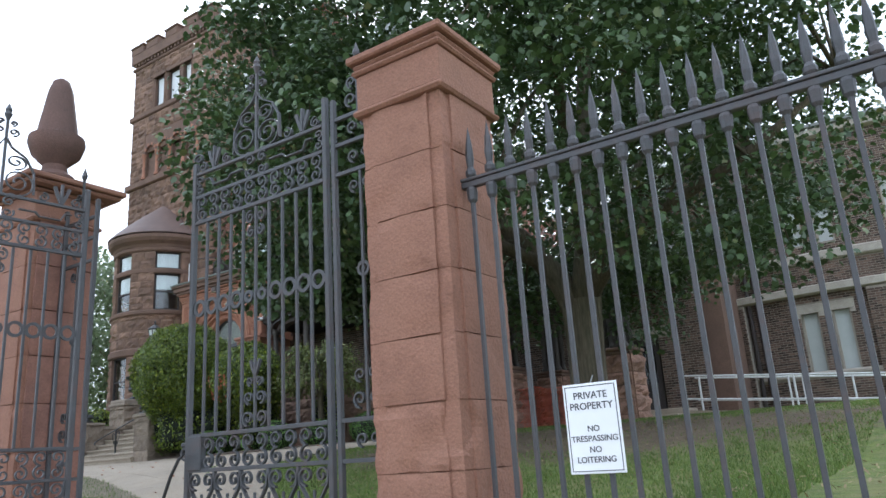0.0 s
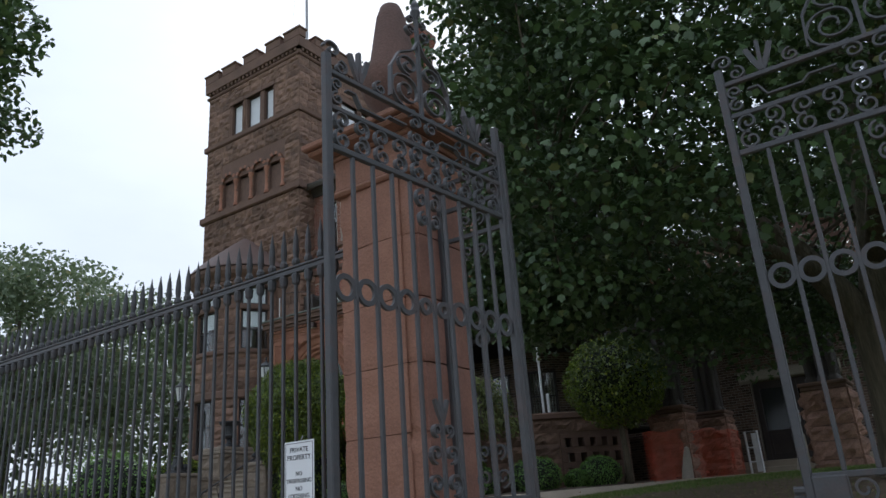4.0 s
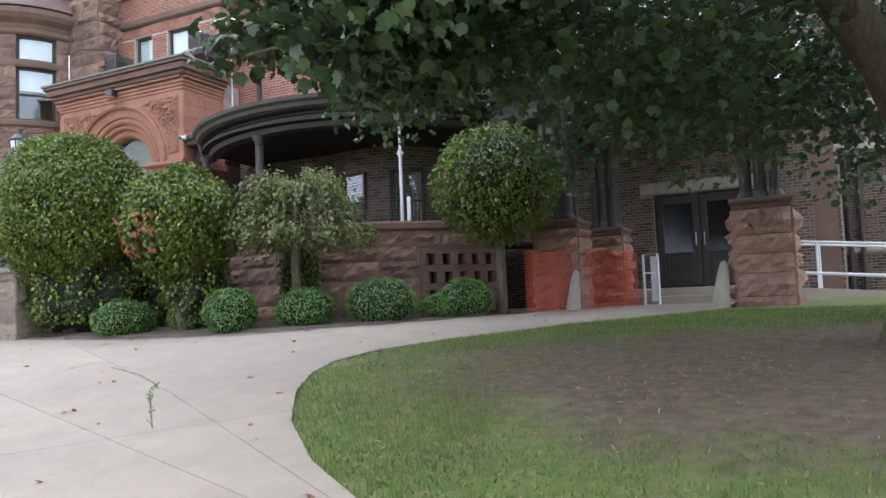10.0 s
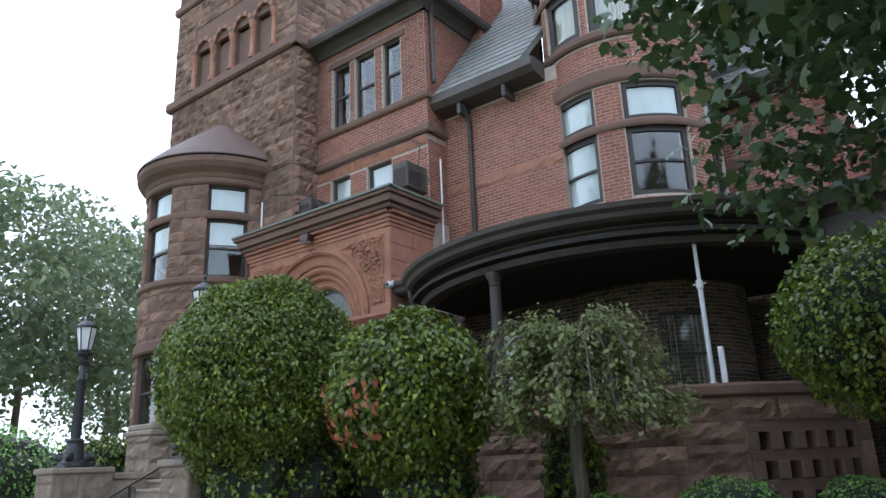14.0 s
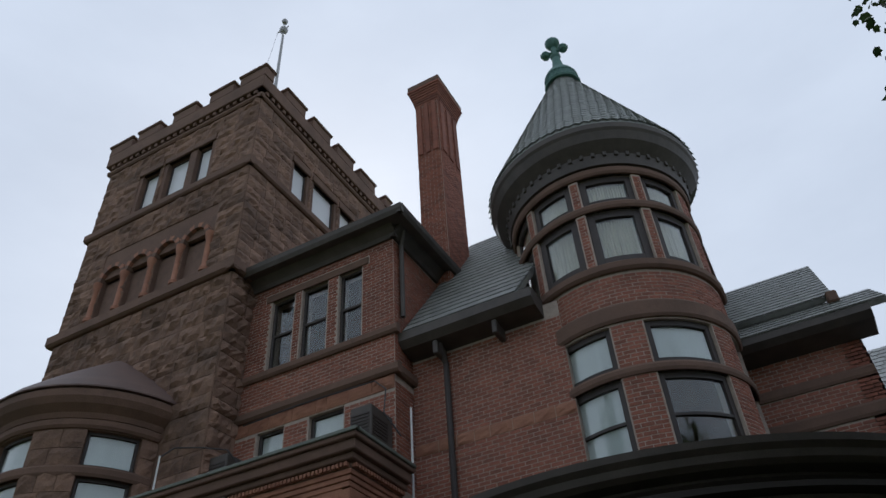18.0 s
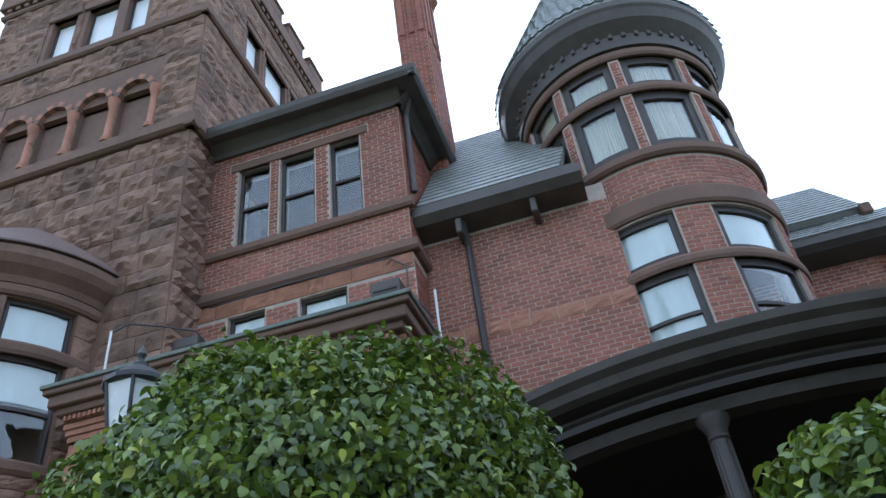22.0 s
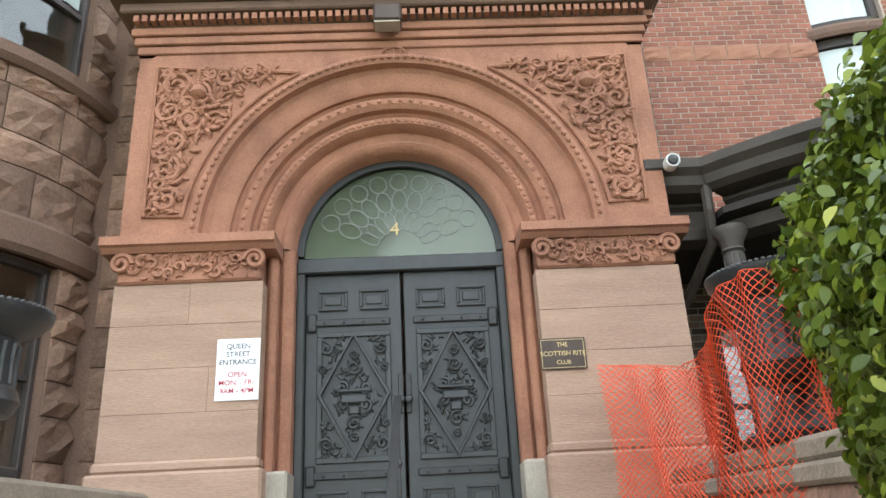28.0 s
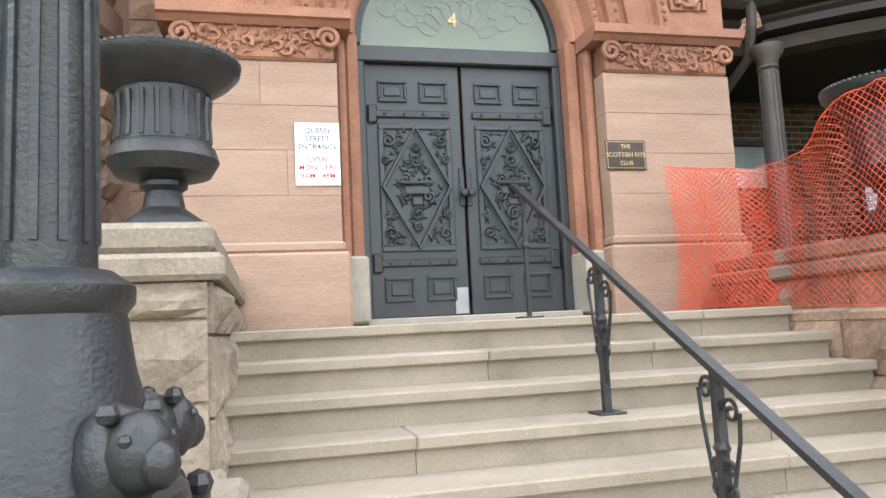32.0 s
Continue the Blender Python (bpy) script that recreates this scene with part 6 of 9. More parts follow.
cam_box = thing("security_camera", (-14.44, 17.75, 6.3), "white dome security camera on the porch corner", "camera")
obj("housing", MB().tube([(-14.45, 17.56, 6.27), (-14.44, 17.68, 6.28)], 0.06, 12).tube([(-14.44, 17.66, 6.28), (-14.42, 17.7, 6.36)], 0.02, 6), WHITEPAINT, cam_box)
obj("lens", MB().lathe(0, 0, [(0.045, 0), (0.04, 0.02), (0, 0.03)], 12).move(pose(-14.45, 17.56, 6.27) @ pose(0, 0, 0, 90, 0, 0)), BLACKIRON, cam_box)

# ---- steps ----
SX0, SX1, RISE, RUN, SY, SZ = -18.5, -15.05, 0.16, 0.32, 13.3, 1.717
stairs = thing("staircase", (EX, 15.5, SZ), "flight of worn pale stone steps up to the door", "stairs")
for i in range(11):
    z1, y0 = SZ + RISE * (i + 1), SY + RUN * i
    y1 = 18.3 if i == 10 else y0 + RUN + 0.06
    cuts = [SX0, SX0 + rnd.uniform(1.0, 2.9), SX1]
    if i % 2:
        cuts = [SX0, SX0 + rnd.uniform(0.8, 1.4), SX0 + rnd.uniform(2.2, 3.0), SX1]
    for a, b in zip(cuts, cuts[1:]):
        step = obj("step", MB().box(a + 0.0012, y0, z1 - 0.058, b - 0.0012, y1, z1, 0.008), STEP, stairs)
        obj("riser", MB().box(a + 0.002, y0 + 0.04, z1 - RISE - 0.0, b - 0.002, y1, z1 - 0.058), STEP, step)


def rocky_box(parent, x0, x1, y0, y1, z0, z1, course, length, mat, depth=0.03, rough=0.03, sides="fblr"):
    """A block faced with rough stones on the named sides."""
    for key, mp, w in (("f", flat(x0, y0, 1, 0), x1 - x0), ("r", flat(x1, y0, 0, 1), y1 - y0), ("b", flat(x1, y1, -1, 0), x1 - x0), ("l", flat(x0, y1, 0, -1), y1 - y0)):
        if key in sides:
            stonework(parent, mp, w, z0, z1, [], course, length, depth, rough, mat=mat, gap=0.014)


for s, x0, x1, px0, px1 in ((-1, SX0 - 0.83, SX0 - 0.0, -19.02, -18.4), (1, SX1 + 0.25, SX1 + 0.93, -15.15, -14.45)):
    cheek = thing("stair_wall", ((x0 + x1) / 2, 15.6, SZ), "rough grey-brown stone wall beside the steps with a flat coping", "wall", "walls beside the steps")
    core = obj("core", MB().box(px0 + 0.005, 13.465, SZ - 0.1, px1 - 0.005, 14.495, 2.98).box(x0 + 0.005, 14.4, SZ - 0.1, x1 - 0.005, 15.3, 2.86).box(x0 + 0.005, 15.255, SZ - 0.1, x1 - 0.005, 17.655, 3.68), COPING, cheek)
    rocky_box(core, px0, px1, 13.46, 14.5, SZ - 0.05, 2.98, 0.36, 0.6, ROCKGREY)
    rocky_box(core, x0, x1, 14.5, 15.3, SZ - 0.05, 2.86, 0.36, 0.6, ROCKGREY, sides="lr")
    rocky_box(core, x0, x1, 15.25, 17.66, 2.86, 3.66, 0.3, 0.5, ROCKRED if s > 0 else ROCKGREY, 0.04, 0.05)
    rocky_box(core, x0, x1, 15.3, 17.66, SZ - 0.05, 2.86, 0.36, 0.55, ROCKRED if s > 0 else ROCKGREY, 0.04, 0.05, sides="lr")
    obj("coping", MB().box(px0 - 0.05, 13.4, 2.98, px1 + 0.05, 14.52, 3.08, 0.02), COPING, cheek)
    obj("coping", MB().box(x0 - 0.05, 14.53, 2.86, x1 + 0.05, 15.3, 2.98, 0.02), COPING, cheek)
    obj("coping", MB().box(x0 - 0.06, 15.2, 3.66, x1 + 0.06, 17.66, 3.76, 0.02).box(x0 - 0.02, 15.25, 3.762, x1 + 0.02, 17.66, 3.88, 0.025), COPING, cheek)

# broad stone ledge between the steps and the urn's pedestal
ledge = thing("stone_ledge", (-14.9, 16.0, SZ), "wide weathered brown stone ledge beside the steps", "wall")
lcore = obj("core", MB().box(SX1 + 0.025, 14.525, SZ - 0.1, -14.0, 17.6, 3.38), COPING, ledge)
rocky_box(lcore, SX1 + 0.02, -13.98, 14.52, 17.62, SZ - 0.05, 3.38, 0.26, 0.5, ROCKTAN, 0.04, 0.06, sides="fl")
for k in range(4):
    obj("top_stone", MB().box(SX1 - 0.0, 14.5 + 0.78 * k + 0.004, 3.36, -14.0, 14.5 + 0.78 * (k + 1) - 0.004, 3.45 - 0.01 * (k % 2), 0.02), ROCKTAN, ledge)

# handrail in the middle of the steps
HX = EX - 0.02
rail = thing("handrail", (HX, 15.5, SZ), "black iron handrail with scrolled posts on the steps", "handrail")


def step_z(y):
    i = max(0, min(10, int((y - SY) / RUN)))
    return SZ + RISE * (i + 1) if y > SY else SZ


def rail_z(y):
    return 3.48 + 0.525 * (y - 15.28)


top_pts = [(HX, 16.9, rail_z(16.9) - 0.07), (HX, 16.96, rail_z(16.96) - 0.02)] + [(HX, y, rail_z(y)) for y in (16.92, 16.0, 15.0, 14.0, 13.3)] + [(HX, 13.2, rail_z(13.3) - 0.08), (HX, 13.21, rail_z(13.3) - 0.14)]
obj("rail", MB().tube(top_pts, 0.03, 4, flat=(0.046, 0.026)), BLACKIRON, rail)
for k, y in enumerate((16.76, 15.76, 14.84, 13.88)):
    zt, zb = rail_z(y) - 0.01, step_z(y)
    w = 0.013 if k == 0 else 0.019
    post = obj("post", MB().box(HX - w, y - w, zb, HX + w, y + w, zt, 0.003).box(HX - 0.07, y - 0.07, zb, HX + 0.07, y + 0.07, zb + 0.012, 0.003).lathe(HX, y, [(w, zb + 0.42), (w + 0.014, zb + 0.45), (w, zb + 0.48)], 8), BLACKIRON, rail)
    if k == 0:
        obj("scroll", MB().tube([(HX, y + p[0], p[2]) for p in spiral(0.05, zt - 0.03, 0.04, 1.2, PI, -1, 16)], 0.008, 5), BLACKIRON, post)
        continue
    for s in (-1, 1):
        lift = 0.525 * s * 0.07
        for zc, r, start in ((zt - 0.1 + lift, 0.05, PI), (zt - 0.34, 0.03, PI), (zb + 0.3, 0.03, PI)):
            pts = [(HX, y + p[0], p[2]) for p in spiral(s * (r + 0.02), zc, r, 1.4, start if s > 0 else 0, -s, 20)]
            obj("scroll", MB().tube(pts, 0.0085, 5), BLACKIRON, post)
        obj("scroll", MB().tube([(HX, y + s * 0.12, zt - 0.1 + lift), (HX, y + s * 0.11, zt - 0.2 + lift), (HX, y + s * 0.07, zt - 0.36), (HX, y + s * 0.03, zt - 0.5), (HX, y + s * 0.015, zt - 0.58)], 0.0085, 5), BLACKIRON, post)


# urns
def urn(x, y, z, label, tall=1.0):
    t = thing("garden_urn", (x, y, z), label, "urn", "urns beside the steps")
    obj("foot", MB().box(x - 0.2, y - 0.2, z, x + 0.2, y + 0.2, z + tall * 0.050, 0.01).lathe(x, y, [(0.18, z + tall * 0.050), (0.16, z + tall * 0.080), (0.09, z + tall * 0.130), (0.075, z + tall * 0.200), (0.1, z + tall * 0.220), (0.1, z + tall * 0.240)], 28), BLACKIRON, t, smooth=True)
    bowl = obj("bowl", MB().lathe(x, y, [(0.09, z + tall * 0.240), (0.2, z + tall * 0.270), (0.235, z + tall * 0.330), (0.22, z + tall * 0.380), (0.2, z + tall * 0.400), (0.19, z + tall * 0.580), (0.2, z + tall * 0.640)], 36), BLACKIRON, t, smooth=True)
    for k in range(20):
        a = 2 * PI * k / 20
        obj("flute", MB().tube([(x + 0.196 * math.cos(a), y + 0.196 * math.sin(a), z + tall * 0.410), (x + 0.19 * math.cos(a), y + 0.19 * math.sin(a), z + tall * 0.500), (x + 0.197 * math.cos(a), y + 0.197 * math.sin(a), z + tall * 0.600)], 0.013, 5), BLACKIRON, bowl)
    obj("rim", MB().lathe(x, y, [(0.2, z + tall * 0.620), (0.29, z + tall * 0.680), (0.33, z + tall * 0.720), (0.335, z + tall * 0.750), (0.31, z + tall * 0.755), (0.24, z + tall * 0.700), (0.0, z + tall * 0.680)], 36, cap=False), BLACKIRON, t, smooth=True)
    beads = MB()
    for k in range(64):
        a = 2 * PI * k / 64
        o = len(beads.v)
        beads.box(-0.011, -0.011, -0.008, 0.011, 0.011, 0.008, 0.004)
        beads.move(pose(x + 0.325 * math.cos(a), y + 0.325 * math.sin(a), z + tall * 0.757), o)
    tagged(obj("beading", beads, IRON, t), kind="stuff")


urn(-18.72, 15.78, 3.88, "dark cast iron urn with a wide beaded rim", 1.03)
urn(-14.64, 16.05, 3.88, "dark cast iron urn wrapped in orange netting", 1.18)


# lamp posts
def lamp_post(x, y, z):
    t = thing("lamp_post", (x, y, z), "black fluted iron lamp post with a frosted lantern", "lamp post", "lamp posts beside the steps")
    base = obj("base", MB().box(x - 0.26, y - 0.26, z, x + 0.26, y + 0.26, z + 0.05, 0.012).lathe(x, y, [(0.25, z + 0.05), (0.24, z + 0.1), (0.19, z + 0.13), (0.18, z + 0.2), (0.15, z + 0.32), (0.135, z + 0.42), (0.15, z + 0.44), (0.15, z + 0.47), (0.11, z + 0.5)], 28), BLACKIRON, t, smooth=True)
    for k in range(4):
        a = PI / 4 + k * PI / 2
        paw = MB()
        for r, w, h, zc in ((0.2, 0.075, 0.1, 0.17), (0.262, 0.06, 0.07, 0.19), (0.31, 0.036, 0.04, 0.175)):
            o = len(paw.v)
            paw.lathe(0, 0, [(0.0, -1), (0.5, -0.87), (0.87, -0.5), (1.0, 0), (0.87, 0.5), (0.5, 0.87), (0.0, 1)], 12)
            paw.move(pose(x + r * math.cos(a), y + r * math.sin(a), z + zc, 0, 0, math.degrees(a)) @ Matrix.Diagonal((w, w * 0.9, h, 1)), o)
        for q in (-1, 1):
            for dr, dz, w in ((0.24, 0.255, 0.02), (0.285, 0.215, 0.012), (0.3, 0.07, 0.03)):
                o = len(paw.v)
                paw.lathe(0, 0, [(0.0, -1), (0.7, -0.7), (1.0, 0), (0.7, 0.7), (0.0, 1)], 8)
                paw.move(pose(x + dr * math.cos(a) - q * 0.042 * math.sin(a), y + dr * math.sin(a) + q * 0.042 * math.cos(a), z + dz) @ Matrix.Diagonal((w, w, w, 1)), o)
        obj("claw_foot", paw, BLACKIRON, base, smooth=True)
    shaft = obj("shaft", MB().lathe(x, y, [(0.085, z + 0.5), (0.075, z + 1.5), (0.09, z + 1.52), (0.09, z + 1.56), (0.06, z + 1.6), (0.055, z + 1.82)], 20), BLACKIRON, t, smooth=True)
    for k in range(12):
        a = 2 * PI * k / 12
        obj("flute", MB().tube([(x + 0.083 * math.cos(a), y + 0.083 * math.sin(a), z + 0.55), (x + 0.074 * math.cos(a), y + 0.074 * math.sin(a), z + 1.48)], 0.01, 4), BLACKIRON, shaft)
    obj("crossbar", MB().tube([(x - 0.25, y, z + 1.62), (x + 0.25, y, z + 1.62)], 0.014, 6), BLACKIRON, shaft)
    obj("capital", MB().lathe(x, y, [(0.06, z + 1.8), (0.11, z + 1.84), (0.12, z + 1.87), (0.07, z + 1.9), (0.08, z + 1.95), (0.16, z + 2.0), (0.165, z + 2.03), (0.05, z + 2.04)], 20), BLACKIRON, t, smooth=True)
    n = 6
    lan = obj("lantern", MB().lathe(x, y, [(0.07, z + 2.03), (0.11, z + 2.06), (0.115, z + 2.09)], n), BLACKIRON, t)
    c = lambda r, a, zz: (x + r * math.cos(a), y + r * math.sin(a), zz)
    for k in range(n):
        a, b = 2 * PI * k / n, 2 * PI * (k + 1) / n
        obj("glazing_bar", MB().tube([c(0.11, a, z + 2.08), c(0.18, a, z + 2.5)], 0.012, 5), BLACKIRON, lan)
        p = MB().add([c(0.105, a, z + 2.09), c(0.105, b, z + 2.09), c(0.174, b, z + 2.49), c(0.174, a, z + 2.49)], [(0, 1, 2, 3)])
        q = MB().add([c(0.099, a, z + 2.09), c(0.099, b, z + 2.09), c(0.168, b, z + 2.49), c(0.168, a, z + 2.49)], [(3, 2, 1, 0)])
        p.add(q.v, q.f)
        obj("pane", p, FROST, lan, fix=False)
    obj("hood", MB().lathe(x, y, [(0.17, z + 2.49), (0.197, z + 2.5), (0.197, z + 2.53), (0.1, z + 2.61), (0.05, z + 2.64), (0.05, z + 2.66), (0.02, z + 2.68), (0.018, z + 2.7), (0.03, z + 2.73), (0.018, z + 2.76), (0.0, z + 2.8)], 12), BLACKIRON, t)


lamp_post(-18.68, 13.9, 3.08)
lamp_post(-14.88, 13.82, 3.08)


# orange netting
def netting(name, grid, label, cell=0.024, wire=0.0028):
    """A hung net: grid(s, t) gives its surface; strands run both ways on the slant."""
    t0 = thing(name, tuple(grid(0.5, 0.0)), label, "safety netting")
    mb = MB()
    L = sum((Vector(grid((k + 1) / 24, 0.5)) - Vector(grid(k / 24, 0.5))).length for k in range(24))
    Hh = (Vector(grid(0.5, 1)) - Vector(grid(0.5, 0))).length
    n, m = int(L / cell), int(Hh / cell)
    at = lambda i, j: Vector(grid(max(0, min(1, i / n)), max(0, min(1, j / m))))
    for i in range(n):
        for j in range(m):
            if (i + j) % 2 == 0:
                pairs = (((i, j), (i + 1, j + 1)),)
            else:
                pairs = (((i + 1, j), (i, j + 1)),)
            for a, b in pairs:
                p, q = at(*a), at(*b)
                d = (q - p).normalized()
                s = d.cross(Vector((0, 1, 0.15))).normalized() * wire
                o = d.cross(s).normalized() * wire * 0.6
                mb.add([tuple(v) for v in (p - s, p + s, q + s, q - s, p - o, p + o, q + o, q - o)], [(0, 1, 2, 3), (4, 5, 6, 7)])
    for jj in (0, m):
        obj("edge_cord", MB().tube([tuple(at(i, jj)) for i in range(0, n + 1)], wire * 1.3, 4), ORANGE, t0)
    tagged(obj("mesh", mb, ORANGE, t0, fix=False), kind="stuff")
    return t0


def porch_net(s, t):
    P = [(-15.28, 17.5), (-14.97, 17.4), (-14.86, 17.0), (-14.9, 16.45), (-14.98, 16.08), (-14.9, 15.8), (-14.66, 15.7), (-14.4, 15.8), (-14.2, 16.05), (-13.95, 16.3)]
    top = [4.6, 4.57, 4.47, 4.46, 4.68, 4.72, 4.73, 4.72, 4.66, 4.5]
    bot = [3.5, 3.5, 3.49, 3.47, 3.46, 3.45, 3.45, 3.44, 3.44, 3.42]
    k = s * (len(P) - 1)
    i = min(len(P) - 2, int(k))
    f = k - i
    x, y = P[i][0] + (P[i + 1][0] - P[i][0]) * f, P[i][1] + (P[i + 1][1] - P[i][1]) * f
    zt, zb = top[i] + (top[i + 1] - top[i]) * f, bot[i] + (bot[i + 1] - bot[i]) * f
    wob = 0.045 * math.sin(s * 31) * math.sin(t * 3.0) + 0.02 * math.sin(s * 77 + t * 5)
    pinch = 0.14 * math.sin(PI * t) ** 2 * max(0.0, min(1.0, (s - 0.45) * 6))
    x, y = x + (-14.64 - x) * pinch * 2, y + (16.05 - y) * pinch * 2
    return (x + wob, y + wob * 0.6 - 0.06 * math.sin(PI * t) * (1 - s), zb + (zt - zb) * t)


netting("orange_net", porch_net, "orange plastic safety netting draped over the urn and wall")
netting("orange_net", lambda s, t: tuple(a + b for a, b in zip(porch_net(s * 0.3, t * (0.98 - 0.05 * s)), (0.01, -0.05, 0.012))), "folded end of the orange safety netting on the pier")


def side_net(s, t):
    P = [(-6.0, 17.7), (-5.45, 17.9), (-4.95, 18.5), (-4.6, 19.3), (-4.46, 20.4)]
    k = s * 4
    i = min(3, int(k))
    f = k - i
    x, y = P[i][0] + (P[i + 1][0] - P[i][0]) * f, P[i][1] + (P[i + 1][1] - P[i][1]) * f
    return (x + 0.02 * math.sin(s * 40), y, 1.87 + 1.12 * t * (1 + 0.03 * math.sin(s * 23)))


netting("orange_fence", side_net, "orange plastic mesh fence around the side steps", 0.042, 0.0042)

# ---- curved porch ----
QX, QY, QR = -10.9, 20.8, 4.13
q_map = round_wall(QX, QY, QR, -136.5)
QA = lambda deg: QR * radians(deg + 136.5)
QW = QA(-20)
porch = thing("porch", (QX, 17.5, 1.8), "curved veranda with a rough brownstone base and dark timber eaves", "porch")
ROWS = ((2.87, 3.1), (2.5, 2.73), (2.12, 2.35))
vents = []
for r, (z0, z1) in enumerate(ROWS):
    for i in range(3 if r == 2 else 5):
        a = -47.2 + 4.7 * i + (0.5 if r % 2 else 0)
        vents.append((QA(a), QA(a + 2.4), z0, z1))
pw = weld(obj("porch_wall", backing(q_map, QW, 1.6, 3.59, vents, 0.35, 0.3), DARKSTONE, porch))
lat = (QA(-49), QA(-24.6), 2.02, 3.2)
stonework(pw, q_map, QW, 1.6, 3.58, [lat], 0.36, 0.85, 0.05, 0.045)
for c, d in zip((2.02, 2.35, 2.73, 3.1), (2.12, 2.5, 2.87, 3.2)):
    obj("lattice_stone", MB().box(lat[0], -0.06, c, lat[1], 0.05, d, 0.01, q_map), DARKSTONE, pw)
for r, (z0, z1) in enumerate(ROWS):
    row = sorted(v for v in vents if v[2] == z0)
    ends = [lat[0]] + [x for v in row for x in (v[0], v[1])] + [lat[1]]
    for a, b in zip(ends[::2], ends[1::2]):
        if b - a > 0.01:
            obj("lattice_stone", MB().box(a, -0.06, z0 + 0.001, b, 0.045, z1 - 0.001, 0.01, q_map), DARKSTONE, pw)
obj("coping", moulding(q_map, 0, QW, [(-0.4, 3.58), (0.05, 3.58), (0.09, 3.61), (0.09, 3.72), (0.05, 3.76), (-0.4, 3.76)], 0.25), DARKSTONE, porch)
# floor and ceiling boards carry the porch's shade in their colour
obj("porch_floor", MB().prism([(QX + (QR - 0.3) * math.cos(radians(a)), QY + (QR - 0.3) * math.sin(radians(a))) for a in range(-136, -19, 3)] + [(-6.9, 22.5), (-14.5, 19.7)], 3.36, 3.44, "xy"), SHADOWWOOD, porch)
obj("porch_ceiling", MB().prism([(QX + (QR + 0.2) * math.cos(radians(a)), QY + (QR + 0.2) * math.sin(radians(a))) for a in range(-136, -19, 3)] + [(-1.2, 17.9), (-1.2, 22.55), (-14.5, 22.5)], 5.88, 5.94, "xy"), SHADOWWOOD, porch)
BEAM = [(-0.25, 5.76), (0.0, 5.76), (0.02, 5.8), (0.04, 5.84), (0.04, 5.86), (-0.25, 5.86)]
FRIEZE = [(-0.22, 5.862), (-0.03, 5.862), (-0.03, 6.03), (0.02, 6.06), (0.02, 6.09), (-0.22, 6.09)]
GUTTER = [(-0.2, 6.092), (0.22, 6.1), (0.3, 6.14), (0.33, 6.21), (0.4, 6.26), (0.42, 6.33), (0.36, 6.35), (-0.2, 6.36)]
end_map = flat(-14.5, 18.08, 1, 0)
for nm, prof in (("beam", BEAM), ("frieze", FRIEZE), ("gutter", GUTTER)):
    obj(nm, moulding(q_map, -0.02, QW + 0.05, prof, 0.16), PORCHTRIM, porch)
    obj(nm, moulding(end_map, -0.15, 0.46, prof), PORCHTRIM, porch)
obj("downpipe", MB().tube([(-14.12, 17.8, 6.25), (-14.1, 17.86, 5.95), (-14.06, 18.0, 5.7), (-14.2, 18.5, 5.3)], 0.045, 8), PORCHTRIM, porch)
rf = MB()
N = 44
for i in range(N + 1):
    a = radians(-140 + 122 * i / N)
    rf.v += [(QX + r * math.cos(a), QY + r * math.sin(a), z) for r, z in ((QR + 0.4, 6.34), (3.2, 6.6), (1.75, 6.98), (1.75, 6.5))]
for i in range(N):
    for j in range(3):
        p = i * 4 + j
        rf.f.append((p, p + 4, p + 5, p + 1))
obj("porch_roof", rf, PORCHTRIM, porch, smooth=True)
# straight part of the roof over the side entrance
s_map = flat(-7.1, 18.95, 5.9, -1.35)
SW = math.hypot(5.9, 1.35)
obj("entablature", moulding(s_map, 0, SW, [(-0.3, 5.76), (0.0, 5.76), (0.02, 5.95), (0.06, 6.1), (0.16, 6.18), (0.3, 6.22), (0.4, 6.36), (0.42, 6.44), (-0.3, 6.46)]), PORCHTRIM, porch)
obj("porch_roof", MB().prism([(-7.2, 18.9), (-1.0, 17.55), (-1.0, 22.6), (-8.5, 22.6)], 6.42, 6.48, "xy"), PORCHTRIM, porch)


def column(x, y, z0, z1, r, mat=None, label=""):
    col = obj("column", MB().lathe(x, y, [(r * 1.5, z0), (r * 1.5, z0 + 0.06), (r * 1.25, z0 + 0.1), (r, z0 + 0.13), (r * 0.88, z1 - 0.22), (r * 1.1, z1 - 0.2), (r * 0.95, z1 - 0.18), (r * 1.1, z1 - 0.12), (r * 1.6, z1 - 0.05), (r * 1.6, z1)], 16), mat or PORCHTRIM, porch, label, smooth=True)
    if not mat:
        for k in range(14):
            a = 2 * PI * k / 14
            obj("flute", MB().tube([(x + r * 0.98 * math.cos(a), y + r * 0.98 * math.sin(a), z0 + 0.14), (x + r * 0.88 * math.cos(a), y + r * 0.88 * math.sin(a), z1 - 0.23)], r * 0.12, 4), PORCHTRIM, col)
    return col


for x, y in ((-13.96, 17.88), (-11.48, 16.83)):
    column(x, y, 3.76, 5.77, 0.09)
px, py = QX + (QR - 0.12) * math.cos(radians(-53.3)), QY + (QR - 0.12) * math.sin(radians(-53.3))
post = obj("prop_post", MB().lathe(px, py, [(0.06, 3.76), (0.06, 3.78), (0.034, 3.79), (0.034, 5.1), (0.05, 5.11), (0.05, 5.22), (0.028, 5.23), (0.028, 5.77)], 12), WHITEPAINT, porch, "thin white steel prop")
obj("handle", MB().tube([(px - 0.09, py, 5.17), (px + 0.09, py, 5.17)], 0.012, 6), WHITEPAINT, post)
